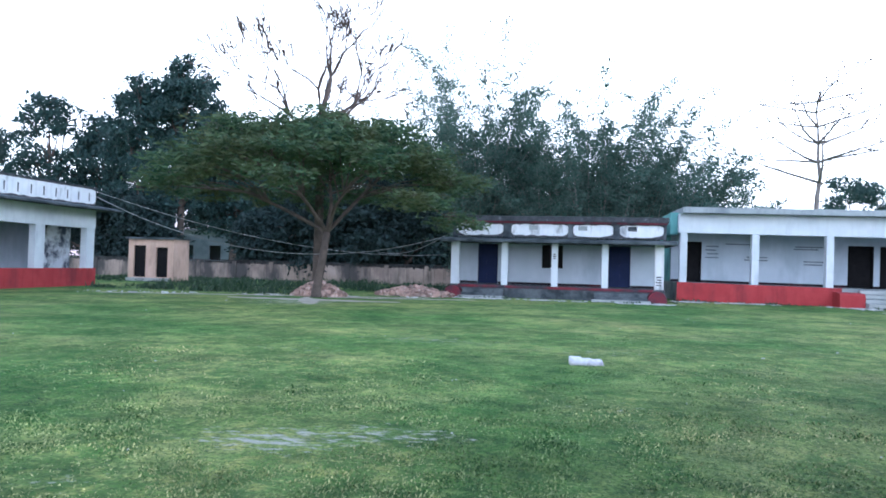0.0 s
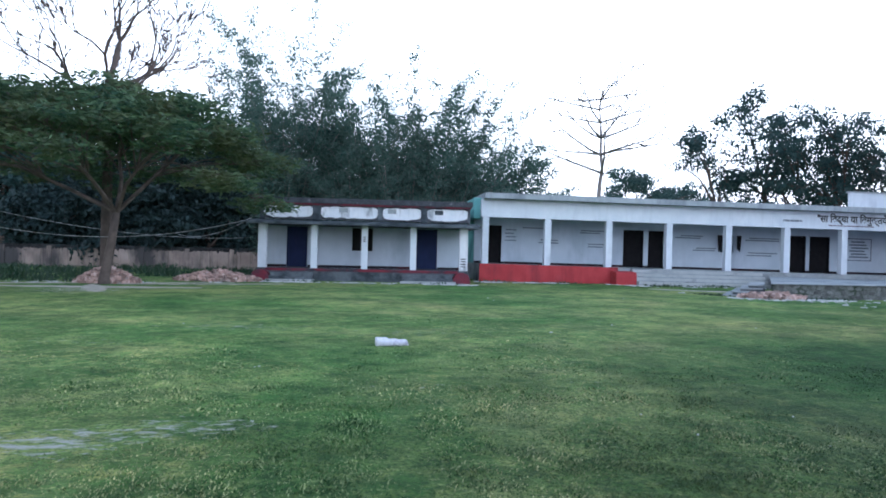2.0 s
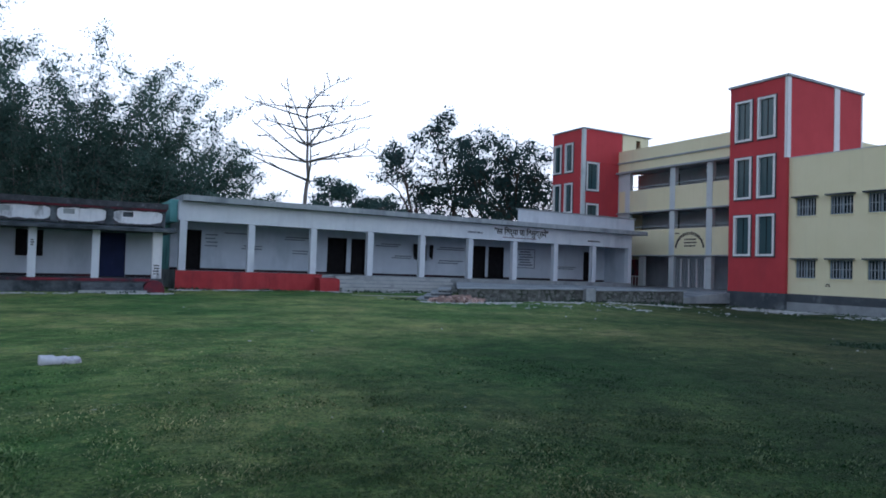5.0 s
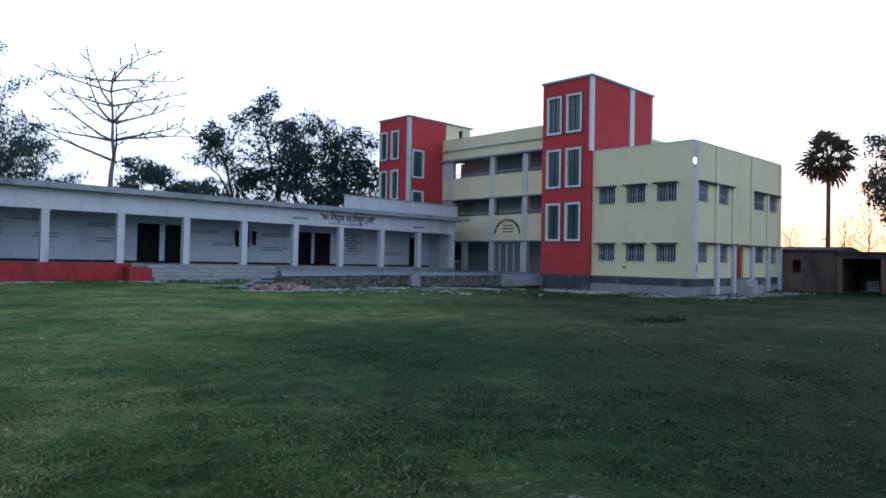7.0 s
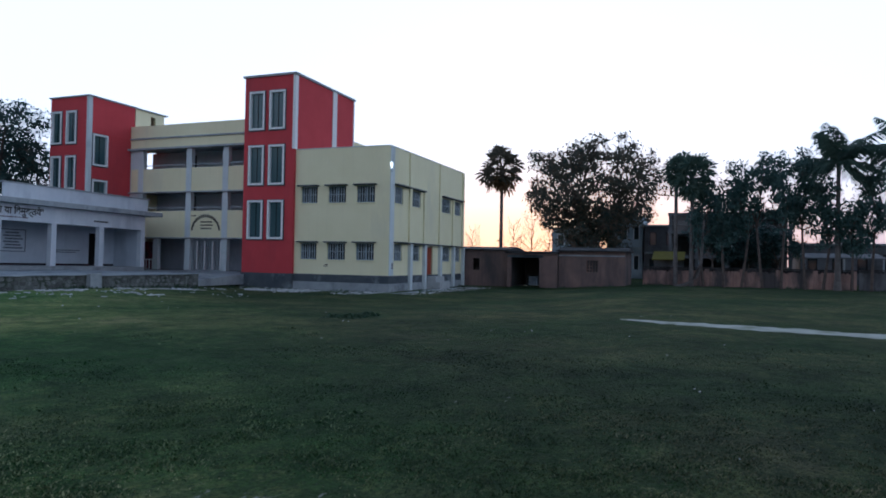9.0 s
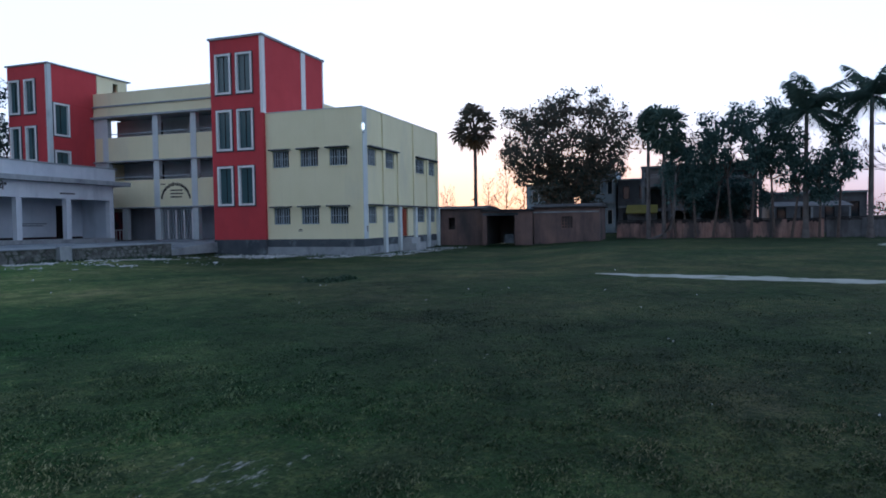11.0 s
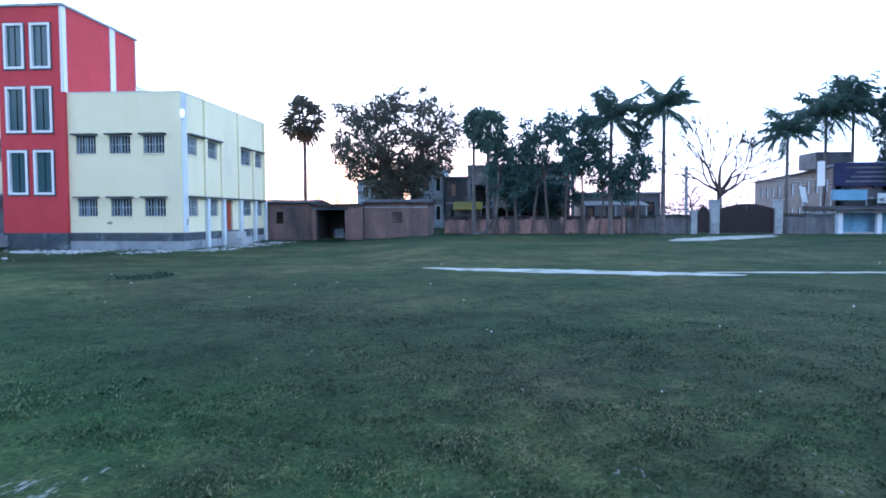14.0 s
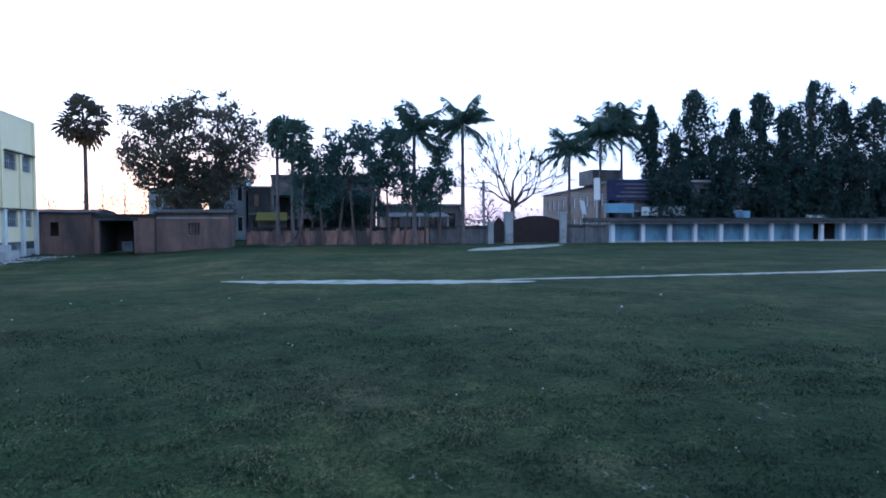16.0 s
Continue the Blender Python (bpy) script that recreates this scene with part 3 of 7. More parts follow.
# ---- assembly hall: long veranda building ----
def build_hall():
    X0, BAY, N, YF, YW, YB = 5.3, 3.378, 10, 35.9, 38.2, 43.0
    hall = thing("veranda_classroom_building", "long single-storey white school building with an open veranda and red plinth", "building",
                 m=pose(X0, 0, 0, 0, 0.5, 0) @ pose(-X0, 0, 0))
    XE = X0 + BAY * (N - 1) + 0.2
    FL, BM, TOP = 0.95, 3.45, 4.40
    part("plinth", Shape().box(X0 - 0.2, XE, YF - 0.3, YB, -0.6, FL), PLASTER, hall)
    part("red_plinth_face", Shape().box(X0 - 0.25, 12.6, YF - 0.36, YF - 0.3, -0.6, FL + 0.012), RED_PAINT, hall, "bright red painted plinth face")
    part("red_plinth_block", Shape().prism([(YF - 1.25, -0.4), (YF - 1.25, 0.66), (YF - 1.1, 0.74), (YF - 0.36, 0.78), (YF - 0.36, -0.4)], "x", 12.2, 13.3), RED_PAINT, hall)
    for k in range(N):
        x = X0 + 0.06 + BAY * k
        part("column", Shape().box(x - 0.17, x + 0.17, YF - 0.17, YF + 0.17, FL, BM), WHITE, hall)
    part("beam", Shape().box(X0 - 0.2, XE, YF - 0.2, YF + 0.2, BM, TOP), WHITE, hall)
    part("roof_slab", Shape().prism([(YF - 0.75, TOP + 0.02), (YF - 0.75, TOP + 0.30), (YB + 0.2, TOP + 0.42), (YB + 0.2, TOP)], "x", X0 - 0.1, XE + 1.0), SLAB, hall)
    part("roof_parapet", Shape().box(25.8, XE + 0.1, YF - 0.3, YF - 0.1, TOP + 0.3, 5.52), WHITE, hall)
    part("parapet_coping", Shape().box(25.7, XE + 0.2, YF - 0.36, YF - 0.04, 5.52, 5.60), SLAB, hall)
    doors = [(5.75, 6.65), (13.8, 15.0), (15.3, 16.2), (23.88, 24.95), (25.2, 26.45), (33.6, 34.5)]
    holes = [(a, b, FL, 3.12) for a, b in doors] + [(19.65, 20.5, 2.0, 3.0)]
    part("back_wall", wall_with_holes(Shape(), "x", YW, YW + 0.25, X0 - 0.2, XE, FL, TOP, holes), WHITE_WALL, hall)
    s = Shape()
    for a, b in zip([X0 - 0.2] + [d[1] for d in doors], [d[0] for d in doors] + [XE]):
        s.box(a, b, YW - 0.014, YW, FL + 0.004, FL + 0.13)
    part("skirting", s, BLACK_BAND, hall, "black painted skirting")
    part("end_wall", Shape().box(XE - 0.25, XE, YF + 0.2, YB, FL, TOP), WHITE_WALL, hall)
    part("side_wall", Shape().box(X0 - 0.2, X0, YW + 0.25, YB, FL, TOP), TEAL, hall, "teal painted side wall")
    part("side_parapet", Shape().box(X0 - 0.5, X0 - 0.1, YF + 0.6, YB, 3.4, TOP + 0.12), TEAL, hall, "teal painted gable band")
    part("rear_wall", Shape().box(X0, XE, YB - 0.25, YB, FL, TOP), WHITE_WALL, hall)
    part("partition", Shape().box(X0 + 10.2, X0 + 10.4, YW + 0.25, YB - 0.25, FL, TOP), DARK_ROOM, hall)
    part("partition", Shape().box(X0 + 20.2, X0 + 20.4, YW + 0.25, YB - 0.25, FL, TOP), DARK_ROOM, hall)
    for a, b in doors:
        d = part("door", Shape().box(a + 0.05, b - 0.05, YW + 0.12, YW + 0.17, FL + 0.03, 3.06), DARK_DOOR, hall, "dark wooden door leaf in shade")
        part("door_frame", Shape().box(a, a + 0.06, YW - 0.02, YW + 0.2, FL + 0.005, 3.12).box(b - 0.06, b, YW - 0.02, YW + 0.2, FL + 0.005, 3.12).box(a + 0.06, b - 0.06, YW - 0.02, YW + 0.2, 3.06, 3.12), DARK_DOOR, d)
        for zz in (FL + 0.25, FL + 1.15):
            part("panel", Shape().box(a + 0.16, b - 0.16, YW + 0.1, YW + 0.12, zz, zz + 0.75), DARK_DOOR, d)
    w = part("window", Shape().box(19.66, 20.49, YW + 0.16, YW + 0.18, 2.0, 3.0), DARK_GLASS, hall)
    part("shutter", Shape().prism([(19.62, 3.0), (19.62, 2.25), (19.42, 2.02), (19.36, 3.0)], "y", YW - 0.3, YW - 0.26), DARK_DOOR, w, "open dark wooden shutter")
    part("shutter", Shape().prism([(20.53, 3.0), (20.53, 2.25), (20.74, 2.05), (20.8, 3.0)], "y", YW - 0.3, YW - 0.26), DARK_DOOR, w, "open dark wooden shutter")
    # painted lines of writing on the wall
    k = 0
    for u0, u1, z0, z1, rows in [(6.85, 7.5, 2.2, 3.0, 4), (7.85, 9.3, 2.98, 3.1, 1), (8.8, 9.95, 2.15, 2.45, 2), (11.2, 12.7, 2.8, 3.05, 2), (11.7, 12.75, 2.0, 2.3, 2),
                                 (16.9, 18.6, 2.72, 2.97, 2), (18.0, 19.4, 2.02, 2.27, 2), (21.2, 23.3, 2.7, 2.95, 2), (21.3, 23.2, 1.8, 2.1, 2), (31.0, 32.9, 1.75, 2.0, 2)]:
        for r in range(rows):
            zc = z0 + (z1 - z0) * (r + 0.5) / rows
            cut = 0.25 * ((k * 7) % 5) / 5 * (u1 - u0)
            part("wall_writing", Shape().box(u0 + (cut if r % 2 else 0), u1 - (0 if r % 2 else cut), YW - 0.008, YW - 0.004, zc - 0.03, zc + 0.03), FADED_INK, hall, "faded painted line of writing")
            k += 1
    board = part("notice_panel", Shape().box(27.45, 29.1, YW - 0.02, YW - 0.004, 1.75, 3.1), WHITE_WALL, hall, "painted notice panel with a dark border")
    part("border", Shape().box(27.45, 29.1, YW - 0.03, YW - 0.02, 3.04, 3.1).box(27.45, 29.1, YW - 0.03, YW - 0.02, 1.75, 1.81).box(27.45, 27.51, YW - 0.03, YW - 0.02, 1.81, 3.04).box(29.04, 29.1, YW - 0.03, YW - 0.02, 1.81, 3.04), FADED_INK, board)
    for r in range(6):
        part("line", Shape().box(27.7 + 0.1 * (r % 2), 28.9 - 0.12 * (r % 3), YW - 0.026, YW - 0.02, 1.93 + 0.18 * r, 2.03 + 0.18 * r), FADED_INK, board)
    part("fascia_writing", bars(Shape(), "x", YF - 0.204, 21.9, 23.3, 3.78, 3.92, 71, 1, 0.11), FADED_INK, hall)
    part("fascia_writing", bars(Shape(), "x", YF - 0.204, 24.6, 27.8, 3.62, 3.70, 72, 1, 0.05), MAROON_INK, hall)
    part("fascia_writing", bars(Shape(), "x", YF - 0.204, 31.7, 33.0, 3.72, 3.84, 73, 1, 0.09), INK, hall)
    # long cement steps before the middle bays
    steps = part("steps", Shape(), STEP, hall, "worn grey cement steps")
    for i in range(4):
        z1 = FL - 0.06 - 0.2 * i
        y0 = YF - 0.3 - 0.33 * (i + 1)
        # darker riser colour draws the shadow and dirt lines below each tread
        part("riser", Shape().box(13.3, 20.6, y0 + 0.03, YF - 0.3 - 0.33 * i + 0.03, -0.6, z1 - 0.15), PLASTER, steps)
        part("tread", Shape().box(13.3, 20.6 - 0.03 * i, y0, YF - 0.304 - 0.33 * i + 0.03 * (i > 0), z1 - 0.15, z1), STEP, steps)
    motto = bpy.data.curves.new("motto", "FONT")
    motto.body = "\"\u0938\u093e \u093f\u0935\u0926\u094d\u092f\u093e \u092f\u093e \u093f\u0935\u092e\u0941\u0915\u094d\u0924\u092f\u0947\""
    motto.size, motto.extrude, motto.align_x, motto.offset = 0.54, 0.004, "CENTER", 0.013
    motto.materials.append(INK)
    mo = new("motto", motto)
    mo.parent = hall
    mo.matrix_local = pose(26.1, YF - 0.21, 3.85, 90, 0, 0) @ Matrix.Diagonal((0.91, 1, 1, 1))
    mo["label"] = "black painted motto lettering"
    return hall


build_hall()


# ---- stage platform and aprons before the hall ----
def build_stage():
    st = thing("stage_platform", "low rubble-faced cement stage platform with a worn top", "platform")
    out = [(15.2, 25.3), (22.6, 25.3), (22.6, 34.9), (20.9, 34.9)]
    body = part("body", Shape().prism(out, "z", -0.6, 0.55), STONE, st, "rubble stone face")
    part("body", Shape().box(22.62, 29.6, 25.55, 34.9, -0.6, 0.50), STONE, st, "rubble stone face")
    part("top", Shape().prism([(15.05, 25.2), (22.6, 25.2), (22.6, 34.9), (20.8, 34.9)], "z", 0.552, 0.59), PLASTER, st, "worn grey cement top")
    part("top", Shape().box(22.62, 29.7, 25.45, 34.9, 0.502, 0.54), PLASTER, st, "worn grey cement top")
    part("pier", Shape().box(22.25, 22.85, 25.05, 25.29, -0.5, 0.64), PLASTER, st)
    rnd = random.Random(12)
    kinds = []
    for k in range(5):
        s, m = Shape(), 7
        ring = [(math.cos(6.283 * i / m + 0.3 * k) * rnd.uniform(0.85, 1.1), math.sin(6.283 * i / m + 0.3 * k) * rnd.uniform(0.8, 1.1)) for i in range(m)]
        s.v = [(a, 0.0, b) for a, b in ring] + [(a * 0.72, -rnd.uniform(0.7, 1.2), b * 0.72) for a, b in ring]
        s.f = [tuple(range(m, 2 * m))] + [(i, (i + 1) % m, m + (i + 1) % m, m + i) for i in range(m)]
        kinds.append(mesh_of("stone", s, PIECE))
    for u0, u1, face, top in ((15.3, 22.2, 25.3, 0.54), (22.9, 29.55, 25.55, 0.49)):
        z = top - 0.09
        while z > -0.35:
            u = u0 + rnd.uniform(0.0, 0.2)
            while u < u1 - 0.1:
                w = rnd.uniform(0.20, 0.40)
                ob = new("stone", rnd.choice(kinds))
                ob.parent = body
                ob.matrix_local = pose(min(u + w / 2, u1 - w / 2), face + 0.012, z + rnd.uniform(-0.05, 0.05), 0, rnd.uniform(-28, 28), 0) @ Matrix.Diagonal((w * 0.55, rnd.uniform(0.02, 0.05), rnd.uniform(0.08, 0.125), 1))
                u += w
            z -= 0.185
    for i in range(4):
        z1 = 0.5 - 0.14 * i
        sp = part("step", Shape().prism([(15.15, 25.9), (16.8, 28.6), (16.34 - 0.34 * i, 28.9), (14.69 - 0.34 * i, 26.2)], "z", -0.3, z1 - 0.06), DARK_SLAB, st)
        part("tread", Shape().prism([(15.13 - 0.34 * max(0, i - 1), 25.86), (16.8 - 0.34 * max(0, i - 1), 28.58), (16.3 - 0.34 * i, 28.9), (14.6 - 0.34 * i, 26.15)], "z", z1 - 0.06, z1), PLASTER, sp)
    return st


build_stage()
solo("apron", Shape().prism([(29.7, -0.2), (29.7, 0.06), (34.4, 0.42), (39.0, 0.46), (39.0, -0.2)], "y", 26.4, 36.0), PLASTER, "grey cement apron before the gallery", "apron", kind="structure")


# ---- old veranda block ----
def build_old():
    ob = thing("old_veranda_building", "small old weathered school building with white columns and blue doors", "building")
    xs = [-5.78, -3.34, -0.93, 1.43, 3.9]
    YF, YW = 33.1, 34.9
    part("plinth", Shape().box(-6.0, 4.15, 32.8, 38.6, -0.5, 0.6), DARK_SLAB, ob)
    part("plinth_edge", Shape().box(-5.6, 3.6, 32.74, 32.8, 0.47, 0.6), OLD_RED, ob, "worn red oxide plinth edge")
    for i, x in enumerate(xs):
        w = 0.2 if i in (0, 4) else 0.15
        part("column", Shape().box(x - w, x + w, YF - 0.15, YF + 0.15, 0.6, 2.68), OLD_WHITE if i == 4 else WHITE, ob)
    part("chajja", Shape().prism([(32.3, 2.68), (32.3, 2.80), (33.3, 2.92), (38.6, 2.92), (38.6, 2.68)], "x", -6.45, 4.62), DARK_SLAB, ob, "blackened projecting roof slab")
    for a, b in ((-5.75, -3.45), (-3.05, -0.33), (-0.08, 1.78), (2.08, 4.08)):
        part("parapet_panel", Shape().box(a, b, 33.12, 33.3, 2.96, 3.64), OLD_WHITE, ob, "whitewashed parapet panel streaked with black")
        stain(ob, "x", 33.12, a, b, 3.64, 0.07, a, MOSS)
        stain(ob, "x", 33.12, a, b, 2.96, -0.12, a + 9, MOSS)
    for a, b in ((-5.95, -5.75), (-3.45, -3.05), (-0.33, -0.08), (1.78, 2.08), (4.08, 4.2)):
        part("parapet_pier", Shape().box(a, b, 33.06, 33.3, 2.92, 3.64), DARK_SLAB, ob)
    part("parapet_band", Shape().box(-6.0, 4.25, 33.0, 33.34, 3.64, 3.73), OLD_RED, ob)
    part("parapet_coping", Shape().box(-6.05, 4.3, 32.94, 38.5, 3.73, 3.98), MOSS, ob, "mossy blackened coping")
    for a in (-4.75, -2.2, -0.05 + 0.2, 2.45):
        part("vent", Shape().box(a, a + 0.42, 33.112, 33.14, 3.32, 3.54), DARK_SLAB if a > 2 else PLASTER, ob)
    holes = [(-4.9, -3.88, 0.6, 2.66), (1.6, 2.74, 0.6, 2.64), (-1.58, -0.62, 1.48, 2.64)]
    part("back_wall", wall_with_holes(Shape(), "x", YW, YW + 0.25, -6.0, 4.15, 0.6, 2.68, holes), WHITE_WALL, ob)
    part("side_wall", Shape().box(-6.0, -5.75, YW + 0.25, 38.6, 0.6, 2.68), OLD_WHITE, ob)
    part("side_wall", Shape().box(3.9, 4.15, YW + 0.25, 38.6, 0.6, 2.68), OLD_WHITE, ob)
    part("rear_wall", Shape().box(-5.75, 3.9, 38.35, 38.6, 0.6, 2.68), OLD_WHITE, ob)
    part("skirting", Shape().box(-3.85, 1.58, YW - 0.012, YW, 0.604, 0.72).box(-6.0, -4.92, YW - 0.012, YW, 0.604, 0.72).box(2.76, 4.1, YW - 0.012, YW, 0.604, 0.72), BLACK_BAND, ob)
    for a, b in ((-4.9, -3.88), (1.6, 2.74)):
        d = part("door", Shape().box(a + 0.05, b - 0.05, YW + 0.05, YW + 0.1, 0.62, 2.6), BLUE_DOOR, ob, "closed dark blue double door")
        m = (a + b) / 2
        for u0, u1 in ((a + 0.12, m - 0.06), (m + 0.06, b - 0.12)):
            for z0, z1 in ((0.75, 1.3), (1.4, 1.95), (2.05, 2.5)):
                part("panel", Shape().box(u0, u1, YW + 0.03, YW + 0.05, z0, z1), BLUE_DOOR, d)
        part("door_frame", Shape().box(a, a + 0.05, YW - 0.02, YW + 0.1, 0.605, 2.66).box(b - 0.05, b, YW - 0.02, YW + 0.1, 0.605, 2.66).box(a, b, YW - 0.02, YW + 0.04, 2.60, 2.655), BLUE_DOOR, d)
    w = part("window", Shape().box(-1.56, -0.64, YW + 0.1, YW + 0.12, 1.5, 2.62), DARK_GLASS, ob)
    part("shutter", Shape().box(-1.62, -1.2, YW - 0.03, YW + 0.02, 1.48, 2.64), DARK_DOOR, w)
    part("shutter", Shape().box(-1.0, -0.58, YW - 0.03, YW + 0.02, 1.48, 2.64), DARK_DOOR, w)
    for x0, x1 in ((-5.3, -3.3), (0.9, 3.3)):
        st = part("steps", Shape().box(x0, x1, 32.4, 32.74, -0.4, 0.42), DARK_SLAB, ob)
        part("step", Shape().box(x0, x1, 32.05, 32.4, -0.4, 0.24), DARK_SLAB, st)
        part("step", Shape().box(x0 - 0.1, x1 + 0.1, 31.7, 32.05, -0.4, 0.1), STEP, st)
    for x in (-5.75, 3.75):
        s = Shape()
        n = 14
        out = [(x + 0.42 * math.cos(math.pi * k / n), 0.12 + 0.42 * math.sin(math.pi * k / n)) for k in range(n + 1)]
        s.prism([(x + 0.42, -0.3)] + out + [(x - 0.42, -0.3)], "y", 32.2, 32.9)
        part("red_end_block", s, OLD_RED, ob, "rounded worn red painted plinth block")
    part("column_writing", bars(Shape(), "x", 32.949, 3.75, 4.05, 0.75, 1.25, 5, 4, 0.05), INK, ob)
    part("column_writing", bars(Shape(), "x", 32.949, -1.0, -0.86, 1.9, 2.2, 6, 3, 0.05), INK, ob)
    return ob


build_old()


# ---- windows of the main block ----
def grille_window(parent, axis, c, u0, u1, z0, z1, out, chajja=True):
    """A barred steel window in an opening; out is the sign of the outward direction."""
    def bx(s, ua, ub, ca, cb, za, zb):
        ca, cb = sorted((c + out * ca, c + out * cb))
        return s.box(ua, ub, ca, cb, za, zb) if axis == "x" else s.box(ca, cb, ua, ub, za, zb)
    w = part("window", bx(Shape(), u0, u1, -0.16, -0.14, z0, z1), DARK_GLASS, parent)
    s = Shape()
    for a, b, za, zb in ((u0, u1, z1 - 0.05, z1), (u0, u1, z0, z0 + 0.05), (u0, u0 + 0.05, z0 + 0.05, z1 - 0.05), (u1 - 0.05, u1, z0 + 0.05, z1 - 0.05), ((u0 + u1) / 2 - 0.02, (u0 + u1) / 2 + 0.02, z0 + 0.05, z1 - 0.05)):
        bx(s, a, b, -0.14, -0.08, za, zb)
    part("frame", s, BLUE_STEEL, w)
    n = 7
    for k in range(1, n):
        u = u0 + (u1 - u0) * k / n
        part("bar", bx(Shape(), u - 0.022, u + 0.022, -0.075, -0.04, z0 + 0.05, z1 - 0.05), STEEL, w)
    part("crossbar", bx(Shape(), u0 + 0.05, u1 - 0.05, -0.04, -0.03, (z0 + z1) / 2 - 0.02, (z0 + z1) / 2 + 0.02), STEEL, w)
    part("sill", bx(Shape(), u0 - 0.04, u1 + 0.04, -0.12, 0.05, z0 - 0.06, z0), CREAM, w)
    if chajja:
        part("ledge", bx(Shape(), u0 - 0.12, u1 + 0.12, 0.0, 0.32, z1 + 0.02, z1 + 0.09), DARK_SLAB, w, "stained window ledge")
    return w


def tower_window(parent, axis, c, u0, u1, z0, z1, out):
    def bx(s, ua, ub, ca, cb, za, zb):
        ca, cb = sorted((c + out * ca, c + out * cb))
        return s.box(ua, ub, ca, cb, za, zb) if axis == "x" else s.box(ca, cb, ua, ub, za, zb)
    w = part("window", bx(Shape(), u0 + 0.1, u1 - 0.1, -0.10, -0.08, z0 + 0.1, z1 - 0.1), GREEN_GLASS, parent, "tall green tinted window")
    s = Shape()
    for a, b, za, zb in ((u0, u1, z1 - 0.12, z1), (u0, u1, z0, z0 + 0.12), (u0, u0 + 0.12, z0 + 0.12, z1 - 0.12), (u1 - 0.12, u1, z0 + 0.12, z1 - 0.12)):
        bx(s, a, b, -0.1, 0.09, za, zb)
    part("frame", s, WHITE_TRIM, w, "broad white surround")
    # dark strips paint in the shadow line round the white surround
    s = Shape()
    for a, b, za, zb in ((u0 - 0.05, u1 + 0.05, z0 - 0.07, z0), (u0 - 0.05, u1 + 0.05, z1, z1 + 0.04), (u0 - 0.05, u0, z0, z1), (u1, u1 + 0.05, z0, z1)):
        bx(s, a, b, 0.003, 0.05, za, zb)
    part("border", s, GREY_BAND, w, "thin dark strip drawn as the surround's shadow line")
    s = Shape()
    bx(s, (u0 + u1) / 2 - 0.015, (u0 + u1) / 2 + 0.015, -0.079, -0.05, z0 + 0.12, z1 - 0.12)
    part("glazing_bar", s, DARK_DOOR, w)
    return w


